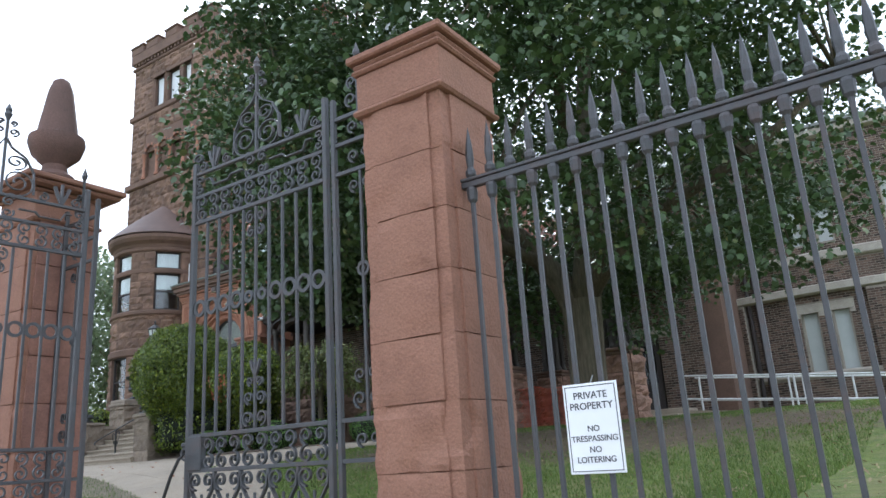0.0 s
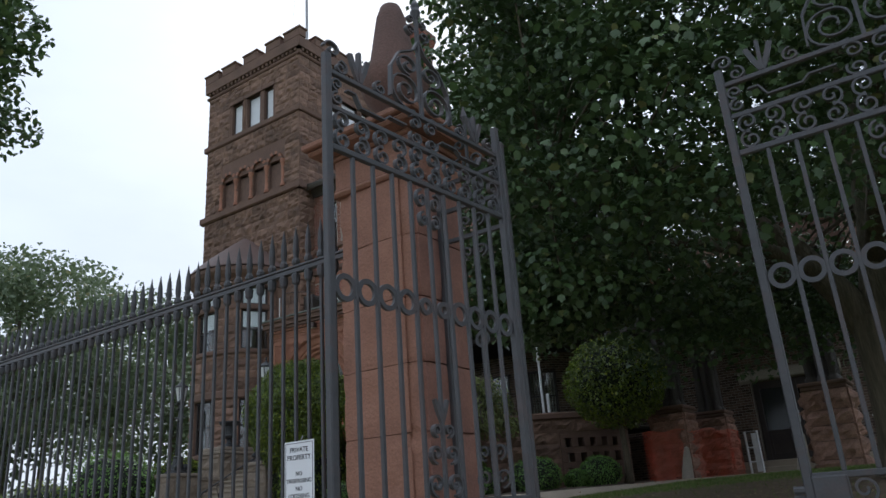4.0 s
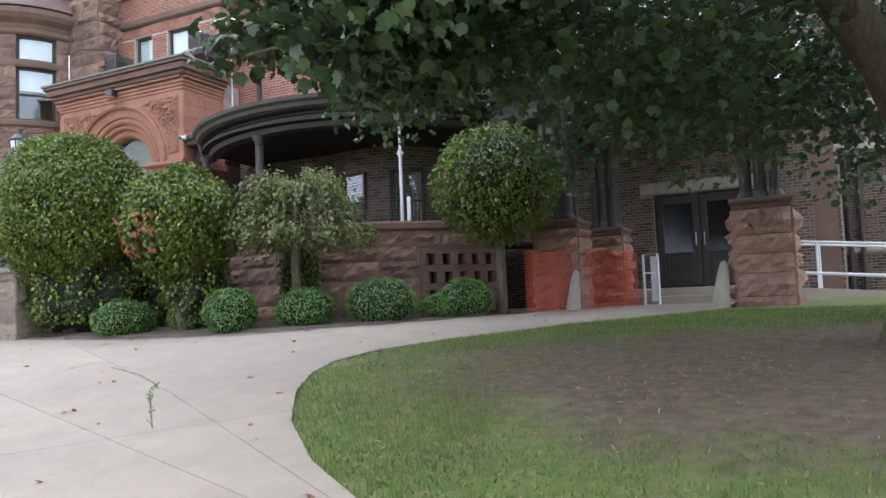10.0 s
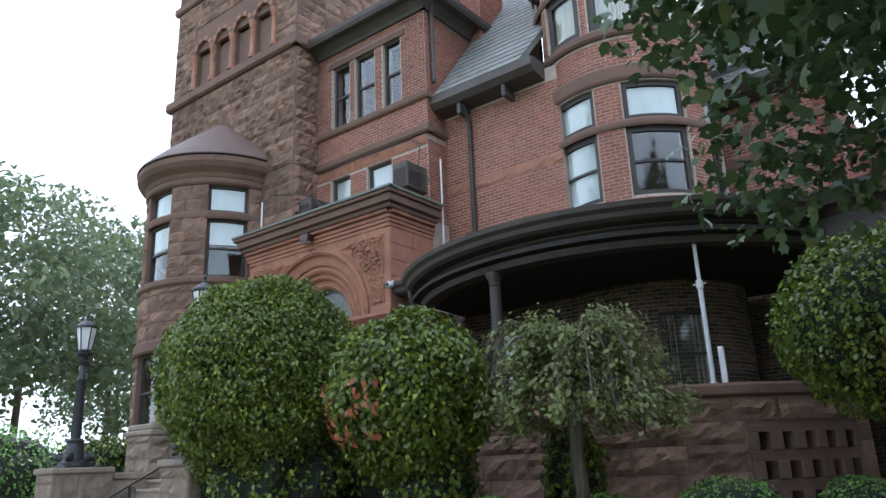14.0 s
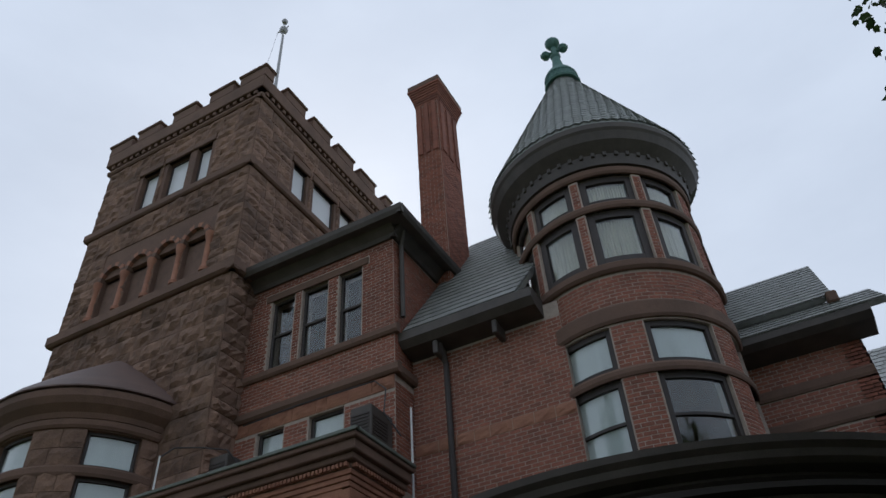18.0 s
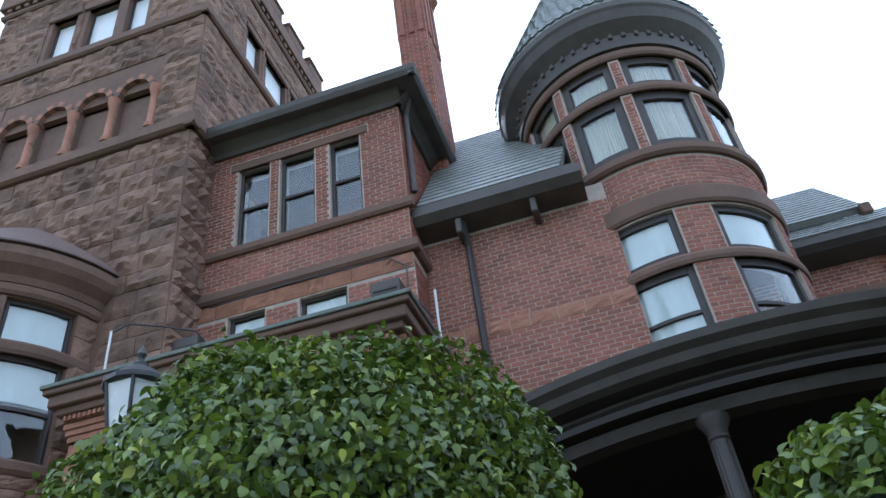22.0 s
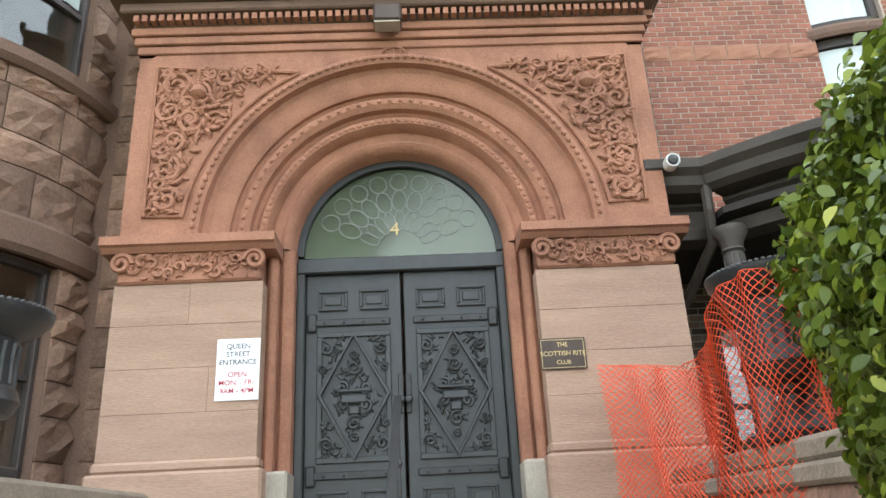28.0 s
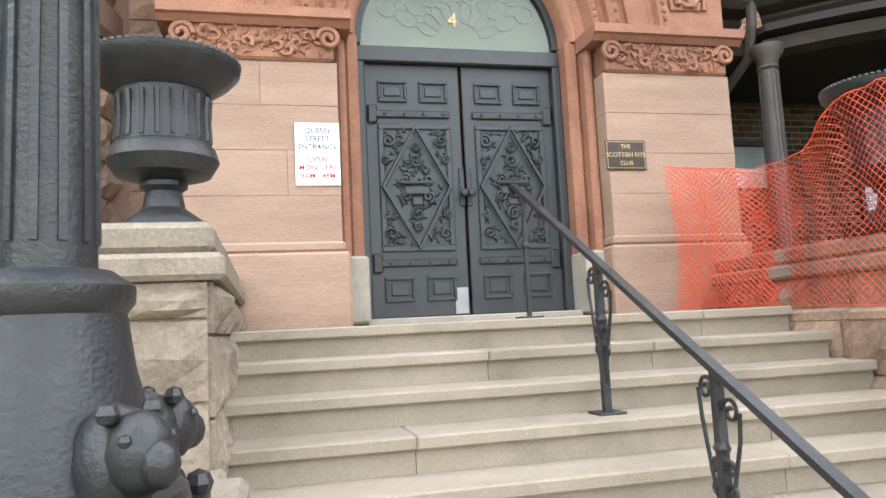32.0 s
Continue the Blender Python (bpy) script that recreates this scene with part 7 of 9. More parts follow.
obj("leaning_board", MB().box(px + 0.12, py - 0.02, 3.76, px + 0.2, py + 0.02, 4.26, 0.008), WHITEPAINT, porch)
# windows and wall behind the porch
hb = flat(-14.5, 19.72, 1, 0)
window(porch, hb, 1.0, 1.9, 3.7, 5.4, deep=-0.05, blind=0.3)
bw = round_wall(-10.75, 21.4, 1.82, -190)
BQ = lambda deg: 1.82 * radians(deg + 190)
for a, b in ((-112, -84), (-66, -40)):
    window(porch, bw, BQ(a), BQ(b), 3.8, 5.3, deep=-0.06, curtain=0.3, step=0.2)

# piers at the side entrance
for x0, y0, w in ((-2.28, 17.4, 0.86), (-5.95, 18.2, 0.85), (-5.6, 20.7, 0.8)):
    pier = thing("stone_pier", (x0 + w / 2, y0 + w / 2, 1.8), "square rock-faced brownstone pier carrying porch columns", "pier", "piers at the side entrance")
    core = obj("core", MB().box(x0 + 0.05, y0 + 0.05, 1.7, x0 + w - 0.05, y0 + w - 0.05, 3.5), DARKSTONE, pier)
    rocky_box(core, x0, x0 + w, y0, y0 + w, 1.7, 3.42, 0.31, 1.2, ROCKRED, 0.1, 0.11)
    obj("cap", MB().box(x0 - 0.02, y0 - 0.02, 3.42, x0 + w + 0.02, y0 + w + 0.02, 3.5, 0.02).box(x0 - 0.06, y0 - 0.06, 3.502, x0 + w + 0.06, y0 + w + 0.06, 3.6, 0.03), DARKSTONE, pier)
    for dx in (0.2, w / 2, w - 0.2):
        for dy in (0.22, w - 0.22):
            column(x0 + dx, y0 + dy, 3.6, 5.8, 0.085)
for x, y in ((-2.55, 17.4), (-5.2, 18.05)):
    g = thing("guard_stone", (x, y, 1.84), "pale slanted guard stone at the foot of a pier", "stone", "guard stones")
    mb = MB().lathe(0, 0, [(0.15, -0.1), (0.14, 0.1), (0.1, 0.5), (0.06, 0.74), (0.0, 0.78)], 10).move(pose(x, y, 1.84, 0, 7, 0))
    obj("stone", mb, LIME, g, smooth=True)

# side door and its steps
sd = thing("side_door", (-3.38, 22.6, 2.2), "dark brown glazed double door under a pale lintel", "door")
for x0, x1 in ((-4.36, -3.39), (-3.37, -2.4)):
    leaf = obj("door_leaf", MB().box(x0, 22.66, 2.26, x0 + 0.16, 22.74, 4.4, 0.01).box(x1 - 0.16, 22.66, 2.26, x1, 22.74, 4.4, 0.01).box(x0 + 0.16, 22.66, 2.26, x1 - 0.16, 22.74, 3.05, 0.01).box(x0 + 0.16, 22.66, 4.2, x1 - 0.16, 22.74, 4.4, 0.01), DARKWOOD, sd)
    pn = obj("pane", MB().box(x0 + 0.16, 22.69, 3.05, x1 - 0.16, 22.7, 4.2), DOORGLASS, leaf)
    # added dark sheet behind the glass stands in for the unlit room
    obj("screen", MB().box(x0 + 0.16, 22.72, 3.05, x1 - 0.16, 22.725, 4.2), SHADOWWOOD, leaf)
    pn.visible_shadow = False
    obj("panel", frame_panel(x0 + 0.22, x1 - 0.22, 2.4, 2.95, 22.66), DARKWOOD, leaf)
    obj("handle", MB().tube([(x0 + 0.88 if x0 < -4 else x0 + 0.08, 22.6, 3.2), (x0 + 0.88 if x0 < -4 else x0 + 0.08, 22.6, 3.5)], 0.015, 6), ALUM, leaf)
st = thing("side_steps", (-3.5, 21.5, 1.87), "two wide concrete steps at the side door", "stairs")
for i in range(2):
    obj("step", MB().box(-5.0, 20.7 + 0.6 * i, 1.8, -1.5, 22.6, 2.05 + 0.17 * i, 0.015), CONCRETE, st)
gt = thing("white_gate", (-4.25, 20.55, 1.87), "small white metal gate leaf standing by the net", "gate")
obj("frame", MB().tube([(-4.35, 20.6, 1.88), (-4.35, 20.6, 2.95), (-4.05, 20.6, 2.95), (-4.05, 20.6, 1.88)], 0.03, 6, closed=True), WHITEPAINT, gt)
for k in range(2):
    obj("bar", MB().tube([(-4.35, 20.6, 2.2 + 0.35 * k), (-4.05, 20.6, 2.2 + 0.35 * k)], 0.018, 6), WHITEPAINT, gt)
obj("panel", MB().box(-4.2, 20.59, 1.95, -4.07, 20.61, 2.9), WHITEPAINT, gt)

# ---- brick annex ----
annex = thing("annex_building", (8, 24, 1.8), "dark brown brick hall with pale stone bands and blank white windows", "building")
AX, AY, AR = 2.6, 37.75, 12.6
a_map = round_wall(AX, AY, AR, -107)
AA = lambda deg: AR * radians(deg + 107)
AW = AA(-45)
# where each group of windows begins, how many, how far apart and how wide
groups = [(-95.9, 2, 0.88, 0.49), (-83.1, 3, 0.69, 0.38), (-68.0, 3, 0.69, 0.38), (-55.0, 2, 0.88, 0.49)]
a_holes = []
for z0, z1 in ((3.06, 4.82), (6.95, 8.6)):
    for deg, n, pitch, w in groups:
        a_holes += [(AA(deg) + pitch * k, AA(deg) + pitch * k + w, z0, z1) for k in range(n)]
aw = weld(obj("annex_wall", backing(a_map, AW, 1.6, 10.5, a_holes, 0.4, 0.6), DMORTAR, annex))
solid = [(h[0] - 0.01, h[1] + 0.01, h[2], h[3]) for h in a_holes]
lint = [(AA(d) - 0.14, AA(d) + p * (n - 1) + w + 0.14, 4.82, 5.1) for d, n, p, w in groups]
brickwork(aw, a_map, AW, 1.7, 2.9, [], mat=DBRICK, joined=DBRICK)
brickwork(aw, a_map, AW, 3.06, 5.36, solid + lint, mat=DBRICK, joined=DBRICK)
brickwork(aw, a_map, AW, 5.66, 6.36, [], mat=DBRICK, joined=DBRICK)
brickwork(aw, a_map, AW, 6.68, 10.3, solid, mat=DBRICK, joined=DBRICK)
for z0, z1, d in ((2.9, 3.06, 0.08), (5.36, 5.66, 0.27), (6.36, 6.68, 0.14), (10.3, 10.6, 0.2)):
    obj("stone_band", moulding(a_map, 0, AW, band(d, z0, z1), 0.4), LIME, annex)
for a, b, c, d in lint:
    n = max(1, round((b - a) / 1.3))
    for k in range(n):
        obj("lintel", MB().box(a + (b - a) * k / n + 0.004, -0.05, c, a + (b - a) * (k + 1) / n - 0.004, 0.035, d, 0.01, a_map), LIME, annex)
for a, b, c, d in a_holes:
    w = obj("window", MB().box(a, -0.2, c, a + 0.05, -0.1, d, 0, a_map).box(b - 0.05, -0.2, c, b, -0.1, d, 0, a_map), LIME, annex)
    obj("panel", MB().box(a + 0.05, -0.17, c, b - 0.05, -0.14, d, 0, a_map), PANELWHITE, w)
for deg, n, pitch, w in groups:
    for k in range(n + 1):
        u0 = AA(deg) + pitch * k - (pitch - w) if k else AA(deg) - 0.14
        u1 = u0 + (pitch - w if 0 < k < n else 0.14)
        obj("lintel_foot", MB().box(u0, -0.03, 4.7, u1, 0.03, 4.816, 0.006, a_map), LIME, annex)
for deg in (-106.2, -87.3, -73.4, -60.5):
    pil = MB().box(AA(deg), -0.05, 1.7, AA(deg) + 0.66, 0.22, 5.35, 0.01, a_map)
    po = obj("pilaster", pil, DMORTAR, annex)
    brickwork(po, lambda u, d, z, m=a_map, g=AA(deg): m(g + u, d + 0.225, z), 0.66, 1.75, 5.33, [], mat=DBRICK, joined=DBRICK)
for deg in (-102.6, -101.4):
    x, y, _ = a_map(AA(deg), 0.1, 0)
    obj("downpipe", MB().tube([(x, y, 1.9), (x, y, 9.5)], 0.06, 8), DARKWOOD, annex)
link = MB().box(-1.2, 23.2, 1.6, -0.5, 27.5, 10.0).box(-1.2, 27.5, 1.6, 2.0, 28.0, 10.0)
obj("link_wall", link, DARKSTONE, annex)
obj("annex_roof", MB().lathe(AX, AY, [(AR + 0.3, 10.6), (AR + 0.3, 10.7), (2.0, 12.5)], 48), SLATE, annex)

# ramp with white rails
ramp = thing("ramp", (3, 21.5, 1.8), "pale concrete wheelchair ramp with white tube railings", "ramp")
obj("slab", MB().prism([(-1.4, 1.4), (14, 1.4), (14, 1.6), (4.3, 1.62), (-1.4, 2.07)], 21.32, 23.0), CONCRETE, ramp)
obj("kerb", MB().prism([(-1.4, 1.4), (14, 1.4), (14, 1.66), (4.3, 1.66), (-1.4, 2.12)], 21.15, 21.318), CONCRETE, ramp)
for y, posts in ((21.45, (-1.02, 1.39, 2.52, 3.59, 4.3, 5.5, 6.7, 7.9, 9.1, 10.3, 11.5, 12.7)), (22.6, (-0.95, 1.42, 2.62, 3.68, 4.8, 6.0, 7.2, 8.4, 9.6, 10.8, 12.0))):
    top, mid = (lambda x: 2.94 - 0.093 * min(x, 4.3)), (lambda x: 2.31 - 0.088 * min(x, 4.3))
    for x in posts:
        obj("post", MB().tube([(x, y, top(x) - 0.96), (x, y, top(x))], 0.027, 8), WHITEPAINT, ramp)
    for h in (top, mid):
        obj("rail", MB().tube([(-1.45, y, h(-1.45)), (4.3, y, h(4.3)), (13.2, y, h(13.2))], 0.026, 8), WHITEPAINT, ramp)
obj("post", MB().tube([(1.26, 21.45, 1.86), (1.26, 21.45, 2.82)], 0.024, 8), WHITEPAINT, ramp)

# ---- street wall, gate pillars, gates, railings ----
FY = 4.0
GATE_Z = 0.44


def rough_block(mb, x0, y0, z0, x1, y1, z1, chips=1.0):
    """A dressed stone block with worn arrises and flaked faces."""
    bm = bmesh.new()
    bmesh.ops.create_cube(bm, size=1.0)
    bmesh.ops.subdivide_edges(bm, edges=bm.edges[:], cuts=9, use_grid_fill=True)
    cx, cy, cz, hx, hy, hz = (x0 + x1) / 2, (y0 + y1) / 2, (z0 + z1) / 2, (x1 - x0) / 2, (y1 - y0) / 2, (z1 - z0) / 2
    o = len(mb.v)
    bm.verts.index_update()
    for v in bm.verts:
        q = v.co * 2
        p = Vector((cx + q.x * hx, cy + q.y * hy, cz + q.z * hz))
        near = sorted((hx * (1 - abs(q.x)), hy * (1 - abs(q.y)), hz * (1 - abs(q.z))))
        rim = max(0.0, 1 - near[1] / 0.07)
        k = max(0.0, noise.noise(p * 4.3) - 0.12) * 0.05 * chips + rim * (0.004 + 0.02 * chips * max(0.0, noise.noise(p * 7.0 + Vector((3, 1, 5)))))
        d = Vector((-q.x if abs(q.x) > 0.99 else 0, -q.y if abs(q.y) > 0.99 else 0, (-q.z if abs(q.z) > 0.99 else 0) * 0.3))
        mb.v.append(tuple(p + d * k))
    mb.f += [tuple(o + v.index for v in f.verts) for f in bm.faces]
    bm.free()
    return mb


def gate_pillar(x0, x1, finial, zb, mat, courses, spread):
    y0, y1 = FY - 0.18, FY + 0.48
    xc, yc = (x0 + x1) / 2, (y0 + y1) / 2
    t = thing("gate_pillar", (xc, yc, GATE_Z), "square red sandstone gate pillar with " + ("a dark pineapple-shaped finial" if finial else "a flat pyramidal cap"), "pillar", "gate pillars")
    obj("core", MB().box(x0 + 0.026, y0 + 0.026, 0.3, x1 - 0.026, y1 - 0.026, zb + 2.7), mat, t)
    z, hs = zb, 2.67 / courses
    for i in range(courses):
        # the panel faces stand a little proud of the corner shafts
        mb = MB()
        rough_block(mb, x0 + 0.012, y0 + 0.012, z + 0.001, x1 - 0.012, y1 - 0.012, z + hs - 0.001, 1.2 if i < 2 else 0.7)
        rough_block(mb, x0 + 0.1, y0 - 0.008, z + 0.001, x1 - 0.1, y1 + 0.008, z + hs - 0.001, 1.2 if i < 2 else 0.6)
        rough_block(mb, x0 - 0.008, y0 + 0.1, z + 0.001, x1 + 0.008 - (0.03 if finial else 0), y1 - 0.1, z + hs - 0.001, 1.2 if i < 2 else 0.6)
        block = obj("stone_block", mb, mat, t)
        if finial:
            # the gate side's shade is put into a darker stone colour
            obj("sooty_face", rough_block(MB(), x1 - 0.1, y0 + 0.05, z + 0.003, x1 + 0.01, y1 - 0.03, z + hs - 0.003, 0.5), SANDSHADE, block, "red sandstone face in a darker, shade-side tone")
        z += hs
    zt = z
    obj("plinth", MB().box(x0 - 0.12, y0 - 0.12, 0.0, x1 + 0.12, y1 + 0.12, zb - 0.2, 0.02), mat, t)
    for d, a, b in ((0.13, -0.198, -0.16), (0.1, -0.158, -0.1), (0.05, -0.098, -0.05), (0.03, -0.048, -0.002)):
        obj("base_moulding", MB().box(x0 - d, y0 - d, zb + a, x1 + d, y1 + d, zb + b, 0.018), mat, t)
    for name, d, a, b, c in (("capital_moulding", 0.035, 0.0, 0.045, 0.018), ("frieze", 0.008, 0.047, 0.30, 0.008), ("capital_moulding", 0.035, 0.302, 0.34, 0.015), ("capital_moulding", 0.07, 0.342, 0.385, 0.02), ("cap_slab", 0.1, 0.387, 0.44, 0.012)):
        d += spread * (d > 0.05)
        obj(name, MB().box(x0 - d, y0 - d, zt + a, x1 + d, y1 + d, zt + b, c), mat, t)
    top = zt + 0.442
    d = 0.09 + spread
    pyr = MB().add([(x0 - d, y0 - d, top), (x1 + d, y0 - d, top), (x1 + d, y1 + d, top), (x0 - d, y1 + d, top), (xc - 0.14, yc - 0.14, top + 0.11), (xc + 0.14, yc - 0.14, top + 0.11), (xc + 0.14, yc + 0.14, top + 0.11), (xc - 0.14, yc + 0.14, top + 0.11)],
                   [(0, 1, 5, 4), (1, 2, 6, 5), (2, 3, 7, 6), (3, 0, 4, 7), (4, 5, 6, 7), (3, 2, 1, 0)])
    # cap and finial take the tone darkened for backlight
    obj("cap", pyr, BACKLITSTONE, t, "stone cap in a backlit dark tone")
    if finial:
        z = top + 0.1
        obj("finial", MB().lathe(xc, yc, [(0.2, z), (0.2, z + 0.07), (0.13, z + 0.13), (0.12, z + 0.2), (0.24, z + 0.32), (0.285, z + 0.45), (0.275, z + 0.52), (0.21, z + 0.55), (0.2, z + 0.6), (0.125, z + 1.08), (0.085, z + 1.2), (0.03, z + 1.24), (0, z + 1.25)], 20), BACKLITSTONE, t, "stone pineapple finial in a backlit dark tone", smooth=True)
    return t


PL0, PL1, PR0, PR1 = -2.97, -2.28, 1.9, 2.56
gate_pillar(PL0, PL1, True, 1.18, PILLARSTONE, 6, 0.09)
gate_pillar(PR0, PR1, False, 0.9, PILLARSTONE, 7, -0.04)
# low street wall with coping, higher on the uphill side
for x0, x1, zw in ((-30.0, PL0 - 0.12, 0.98), (PR1 + 0.12, 30.0, 0.62)):
    wl_ = thing("street_wall", ((x0 + x1) / 2, FY, 0), "low brown stone street wall with a flat coping under the railings", "wall", "street walls")
    core = obj("core", MB().box(x0, FY - 0.13, -0.1, x1, FY + 0.13, zw), DARKSTONE, wl_)
    n = int((x1 - x0) / 0.9)
    a, b = (x1 - 8, x1) if x1 < 0 else (x0, x0 + 6)
    stonework(core, flat(a, FY - 0.14, 1, 0), b - a, 0.0, zw - 0.02, [], 0.3, 0.7, 0.03, 0.03)
    for k in range(n):
        obj("coping", MB().box(x0 + (x1 - x0) * k / n + 0.003, FY - 0.24, zw, x0 + (x1 - x0) * (k + 1) / n - 0.003, FY + 0.24, zw + 0.11, 0.02), COPING, wl_)


def flat_bar(pts, w=0.03, h=0.012):
    return MB().tube(pts, 0.01, 4, flat=(w, h))


def scroll_bar(cx, cz, r, turns, start, hand, w=0.026, tail=None, n=20):
    """A flat iron scroll in the x-z plane."""
    pts = spiral(cx, cz, r, turns, start, hand, n, 0.0, tail)
    mb = MB()
    k = len(pts)
    th = 0.006
    for i, p in enumerate(pts):
        a, b = Vector(pts[max(0, i - 1)]), Vector(pts[min(k - 1, i + 1)])
        d = (b - a).normalized()
        nrm = Vector((-d.z, 0, d.x)) * th
        P = Vector(p)
        for q in (P + nrm + Vector((0, -w / 2, 0)), P + nrm + Vector((0, w / 2, 0)), P - nrm + Vector((0, w / 2, 0)), P - nrm + Vector((0, -w / 2, 0))):
            mb.v.append(tuple(q))
    for i in range(k - 1):
        for j in range(4):
            mb.f.append((i * 4 + j, i * 4 + (j + 1) % 4, (i + 1) * 4 + (j + 1) % 4, (i + 1) * 4 + j))
    mb.f += [(3, 2, 1, 0), tuple((k - 1) * 4 + j for j in range(4))]
    return mb


def gate_leaf(name_label):
    """A wrought iron leaf, 1.62 m wide, hinge at x = 0, free edge at x = 1.62, standing at z = 0."""
    L = 1.56
    t = thing("iron_gate", (0, 0, 0), name_label, "gate", "gate leaves")

    def P(name, mb, label=""):
        return obj(name, mb, IRON, t, label)

    Z0, Z1, Z2, Z3, ZR, Z4, Z5, Z6 = 0.05, 0.86, 1.08, 1.34, 2.36, 3.02, 3.26, 3.5
    P("stile", MB().box(0, -0.022, 0.0, 0.045, 0.022, 3.75, 0.006))
    P("stile", MB().box(L - 0.045, -0.022, 0.0, L, 0.022, 3.62, 0.006))
    for z in (Z0, Z2, Z3, Z4, Z5, Z6):
        P("rail", MB().box(0.045, -0.016, z - 0.016, L - 0.045, 0.016, z + 0.016, 0.004))
    n = 9
    xs = [0.045 + (L - 0.09) * (i + 1) / (n + 1) for i in range(n)]
    bar = None
    for i, x in enumerate(xs):
        if bar is None:
            bar = P("bar", MB().box(-0.011, -0.011, Z3 + 0.016, 0.011, 0.011, Z4 - 0.016, 0.003))
            bar.matrix_basis = pose(x, 0, 0)
        else:
            again("bar", bar, pose(x, 0, 0), t)
        if i % 1 == 0:
            P("bar", MB().box(x - 0.009, -0.009, Z0, x + 0.009, 0.009, Z2 - 0.2, 0.003))
    # rings in a row, smaller beside the middle bar
    rings = {}
    for k, (a, b) in enumerate(zip([0.045] + xs, xs + [L - 0.045])):
        r = 0.036 if k in (4, 5) else 0.058
        m = pose((a + b) / 2, 0, ZR)
        if r not in rings:
            rings[r] = P("ring", MB().tube([(r * math.cos(2 * PI * q / 18), 0, r * math.sin(2 * PI * q / 18)) for q in range(18)], 0.01, 4, closed=True, flat=(0.018, 0.026)))
            rings[r].matrix_basis = m
        else:
            again("ring", rings[r], m, t)
    # two rows of paired scrolls at the foot, and two at the head
    sc = {}

    def put(kind, make, m):
        if kind not in sc:
            sc[kind] = P("scroll", make())
            sc[kind].matrix_basis = m
        else:
            again("scroll", sc[kind], m, t)

    cells = 5
    wcell = (L - 0.09) / cells
    for i in range(cells):
        xc = 0.045 + wcell * (i + 0.5)
        for s in (-1, 1):
            put("low_a%d" % s, lambda: scroll_bar(s * 0.068, 0.0, 0.062, 1.35, PI / 2, -s, tail=[(s * 0.1, 0, 0.115), (s * 0.085, 0, 0.08)][:0]), pose(xc, 0, 1.145))
            put("low_b%d" % s, lambda: scroll_bar(s * 0.068, 0.0, 0.062, 1.35, -PI / 2, s), pose(xc, 0, 1.27))
            put("low_c%d" % s, lambda: scroll_bar(s * 0.074, 0.0, 0.068, 1.4, -PI / 2, s), pose(xc, 0, 0.99))
            put("low_d%d" % s, lambda: flat_bar([(s * 0.145, 0, 0.07), (s * 0.13, 0, -0.06), (s * 0.06, 0, -0.16), (0, 0, -0.2)]), pose(xc, 0, 1.0))
            put("top_a%d" % s, lambda: scroll_bar(s * 0.068, 0.0, 0.062, 1.35, PI / 2, -s), pose(xc, 0, 3.085))
            put("top_b%d" % s, lambda: scroll_bar(s * 0.068, 0.0, 0.062, 1.35, -PI / 2, s), pose(xc, 0, 3.2))
    # meander rail with corner scrolls
    mid = L / 2
    for s in (-1, 1):
        P("meander", flat_bar([(mid + s * 0.16, 0, 3.38), (mid + s * 0.3, 0, 3.38), (mid + s * 0.34, 0, 3.34), (mid + s * 0.52, 0, 3.34), (mid + s * 0.56, 0, 3.42), (mid + s * 0.62, 0, 3.42)]))
        for zc in (3.33, 3.43):
            P("scroll", scroll_bar(mid + s * 0.69, zc, 0.045, 1.3, PI / 2 if zc < 3.4 else -PI / 2, s if zc > 3.4 else -s))
        for a, zc, r in ((0.07, 3.32, 0.055), (0.07, 3.44, 0.055)):
            P("scroll", scroll_bar(mid + s * a, zc, r, 1.4, 0.6 if s > 0 else PI - 0.6, s if zc > 3.4 else -s))
    # cresting: a tall spray in the middle, small fleurons beside it
    for s in (-1, 1):
        P("scroll", scroll_bar(mid + s * 0.13, 3.66, 0.15, 1.9, -PI / 2 - 0.4 * s, s, n=34))
        P("scroll", scroll_bar(mid + s * 0.1, 3.9, 0.1, 1.5, -PI / 2, s, n=26))
        P("scroll", flat_bar([(mid + s * 0.27, 0, 3.56), (mid + s * 0.26, 0, 3.8), (mid + s * 0.18, 0, 3.98), (mid + s * 0.05, 0, 4.08), (mid, 0, 4.2)]))
        P("scroll", scroll_bar(mid + s * 0.36, 3.56, 0.05, 1.3, PI / 2, -s))
        P("scroll", scroll_bar(mid + s * 0.66, 3.56, 0.05, 1.3, PI / 2, s))
        for k in range(3):
            a = radians(90 + (k - 1) * 42)
            P("fleuron", flat_bar([(mid + s * 0.52, 0, 3.52), (mid + s * 0.52 + 0.06 * math.cos(a), 0, 3.58 + 0.05 * math.sin(a)), (mid + s * 0.52 + 0.1 * math.cos(a), 0, 3.6 + 0.14 * math.sin(a))], 0.02, 0.03))
        P("scroll", scroll_bar(mid + s * 0.06, 4.28, 0.05, 1.3, -PI / 2, s))
        P("scroll", scroll_bar(mid + s * 0.05, 4.4, 0.035, 1.2, -PI / 2, s))
    P("spike", MB().box(mid - 0.011, -0.011, 3.5, mid + 0.011, 0.011, 4.42).lathe(mid, 0, [(0.012, 4.42), (0.035, 4.5), (0.025, 4.54), (0.03, 4.57), (0.0, 4.66)], 8))
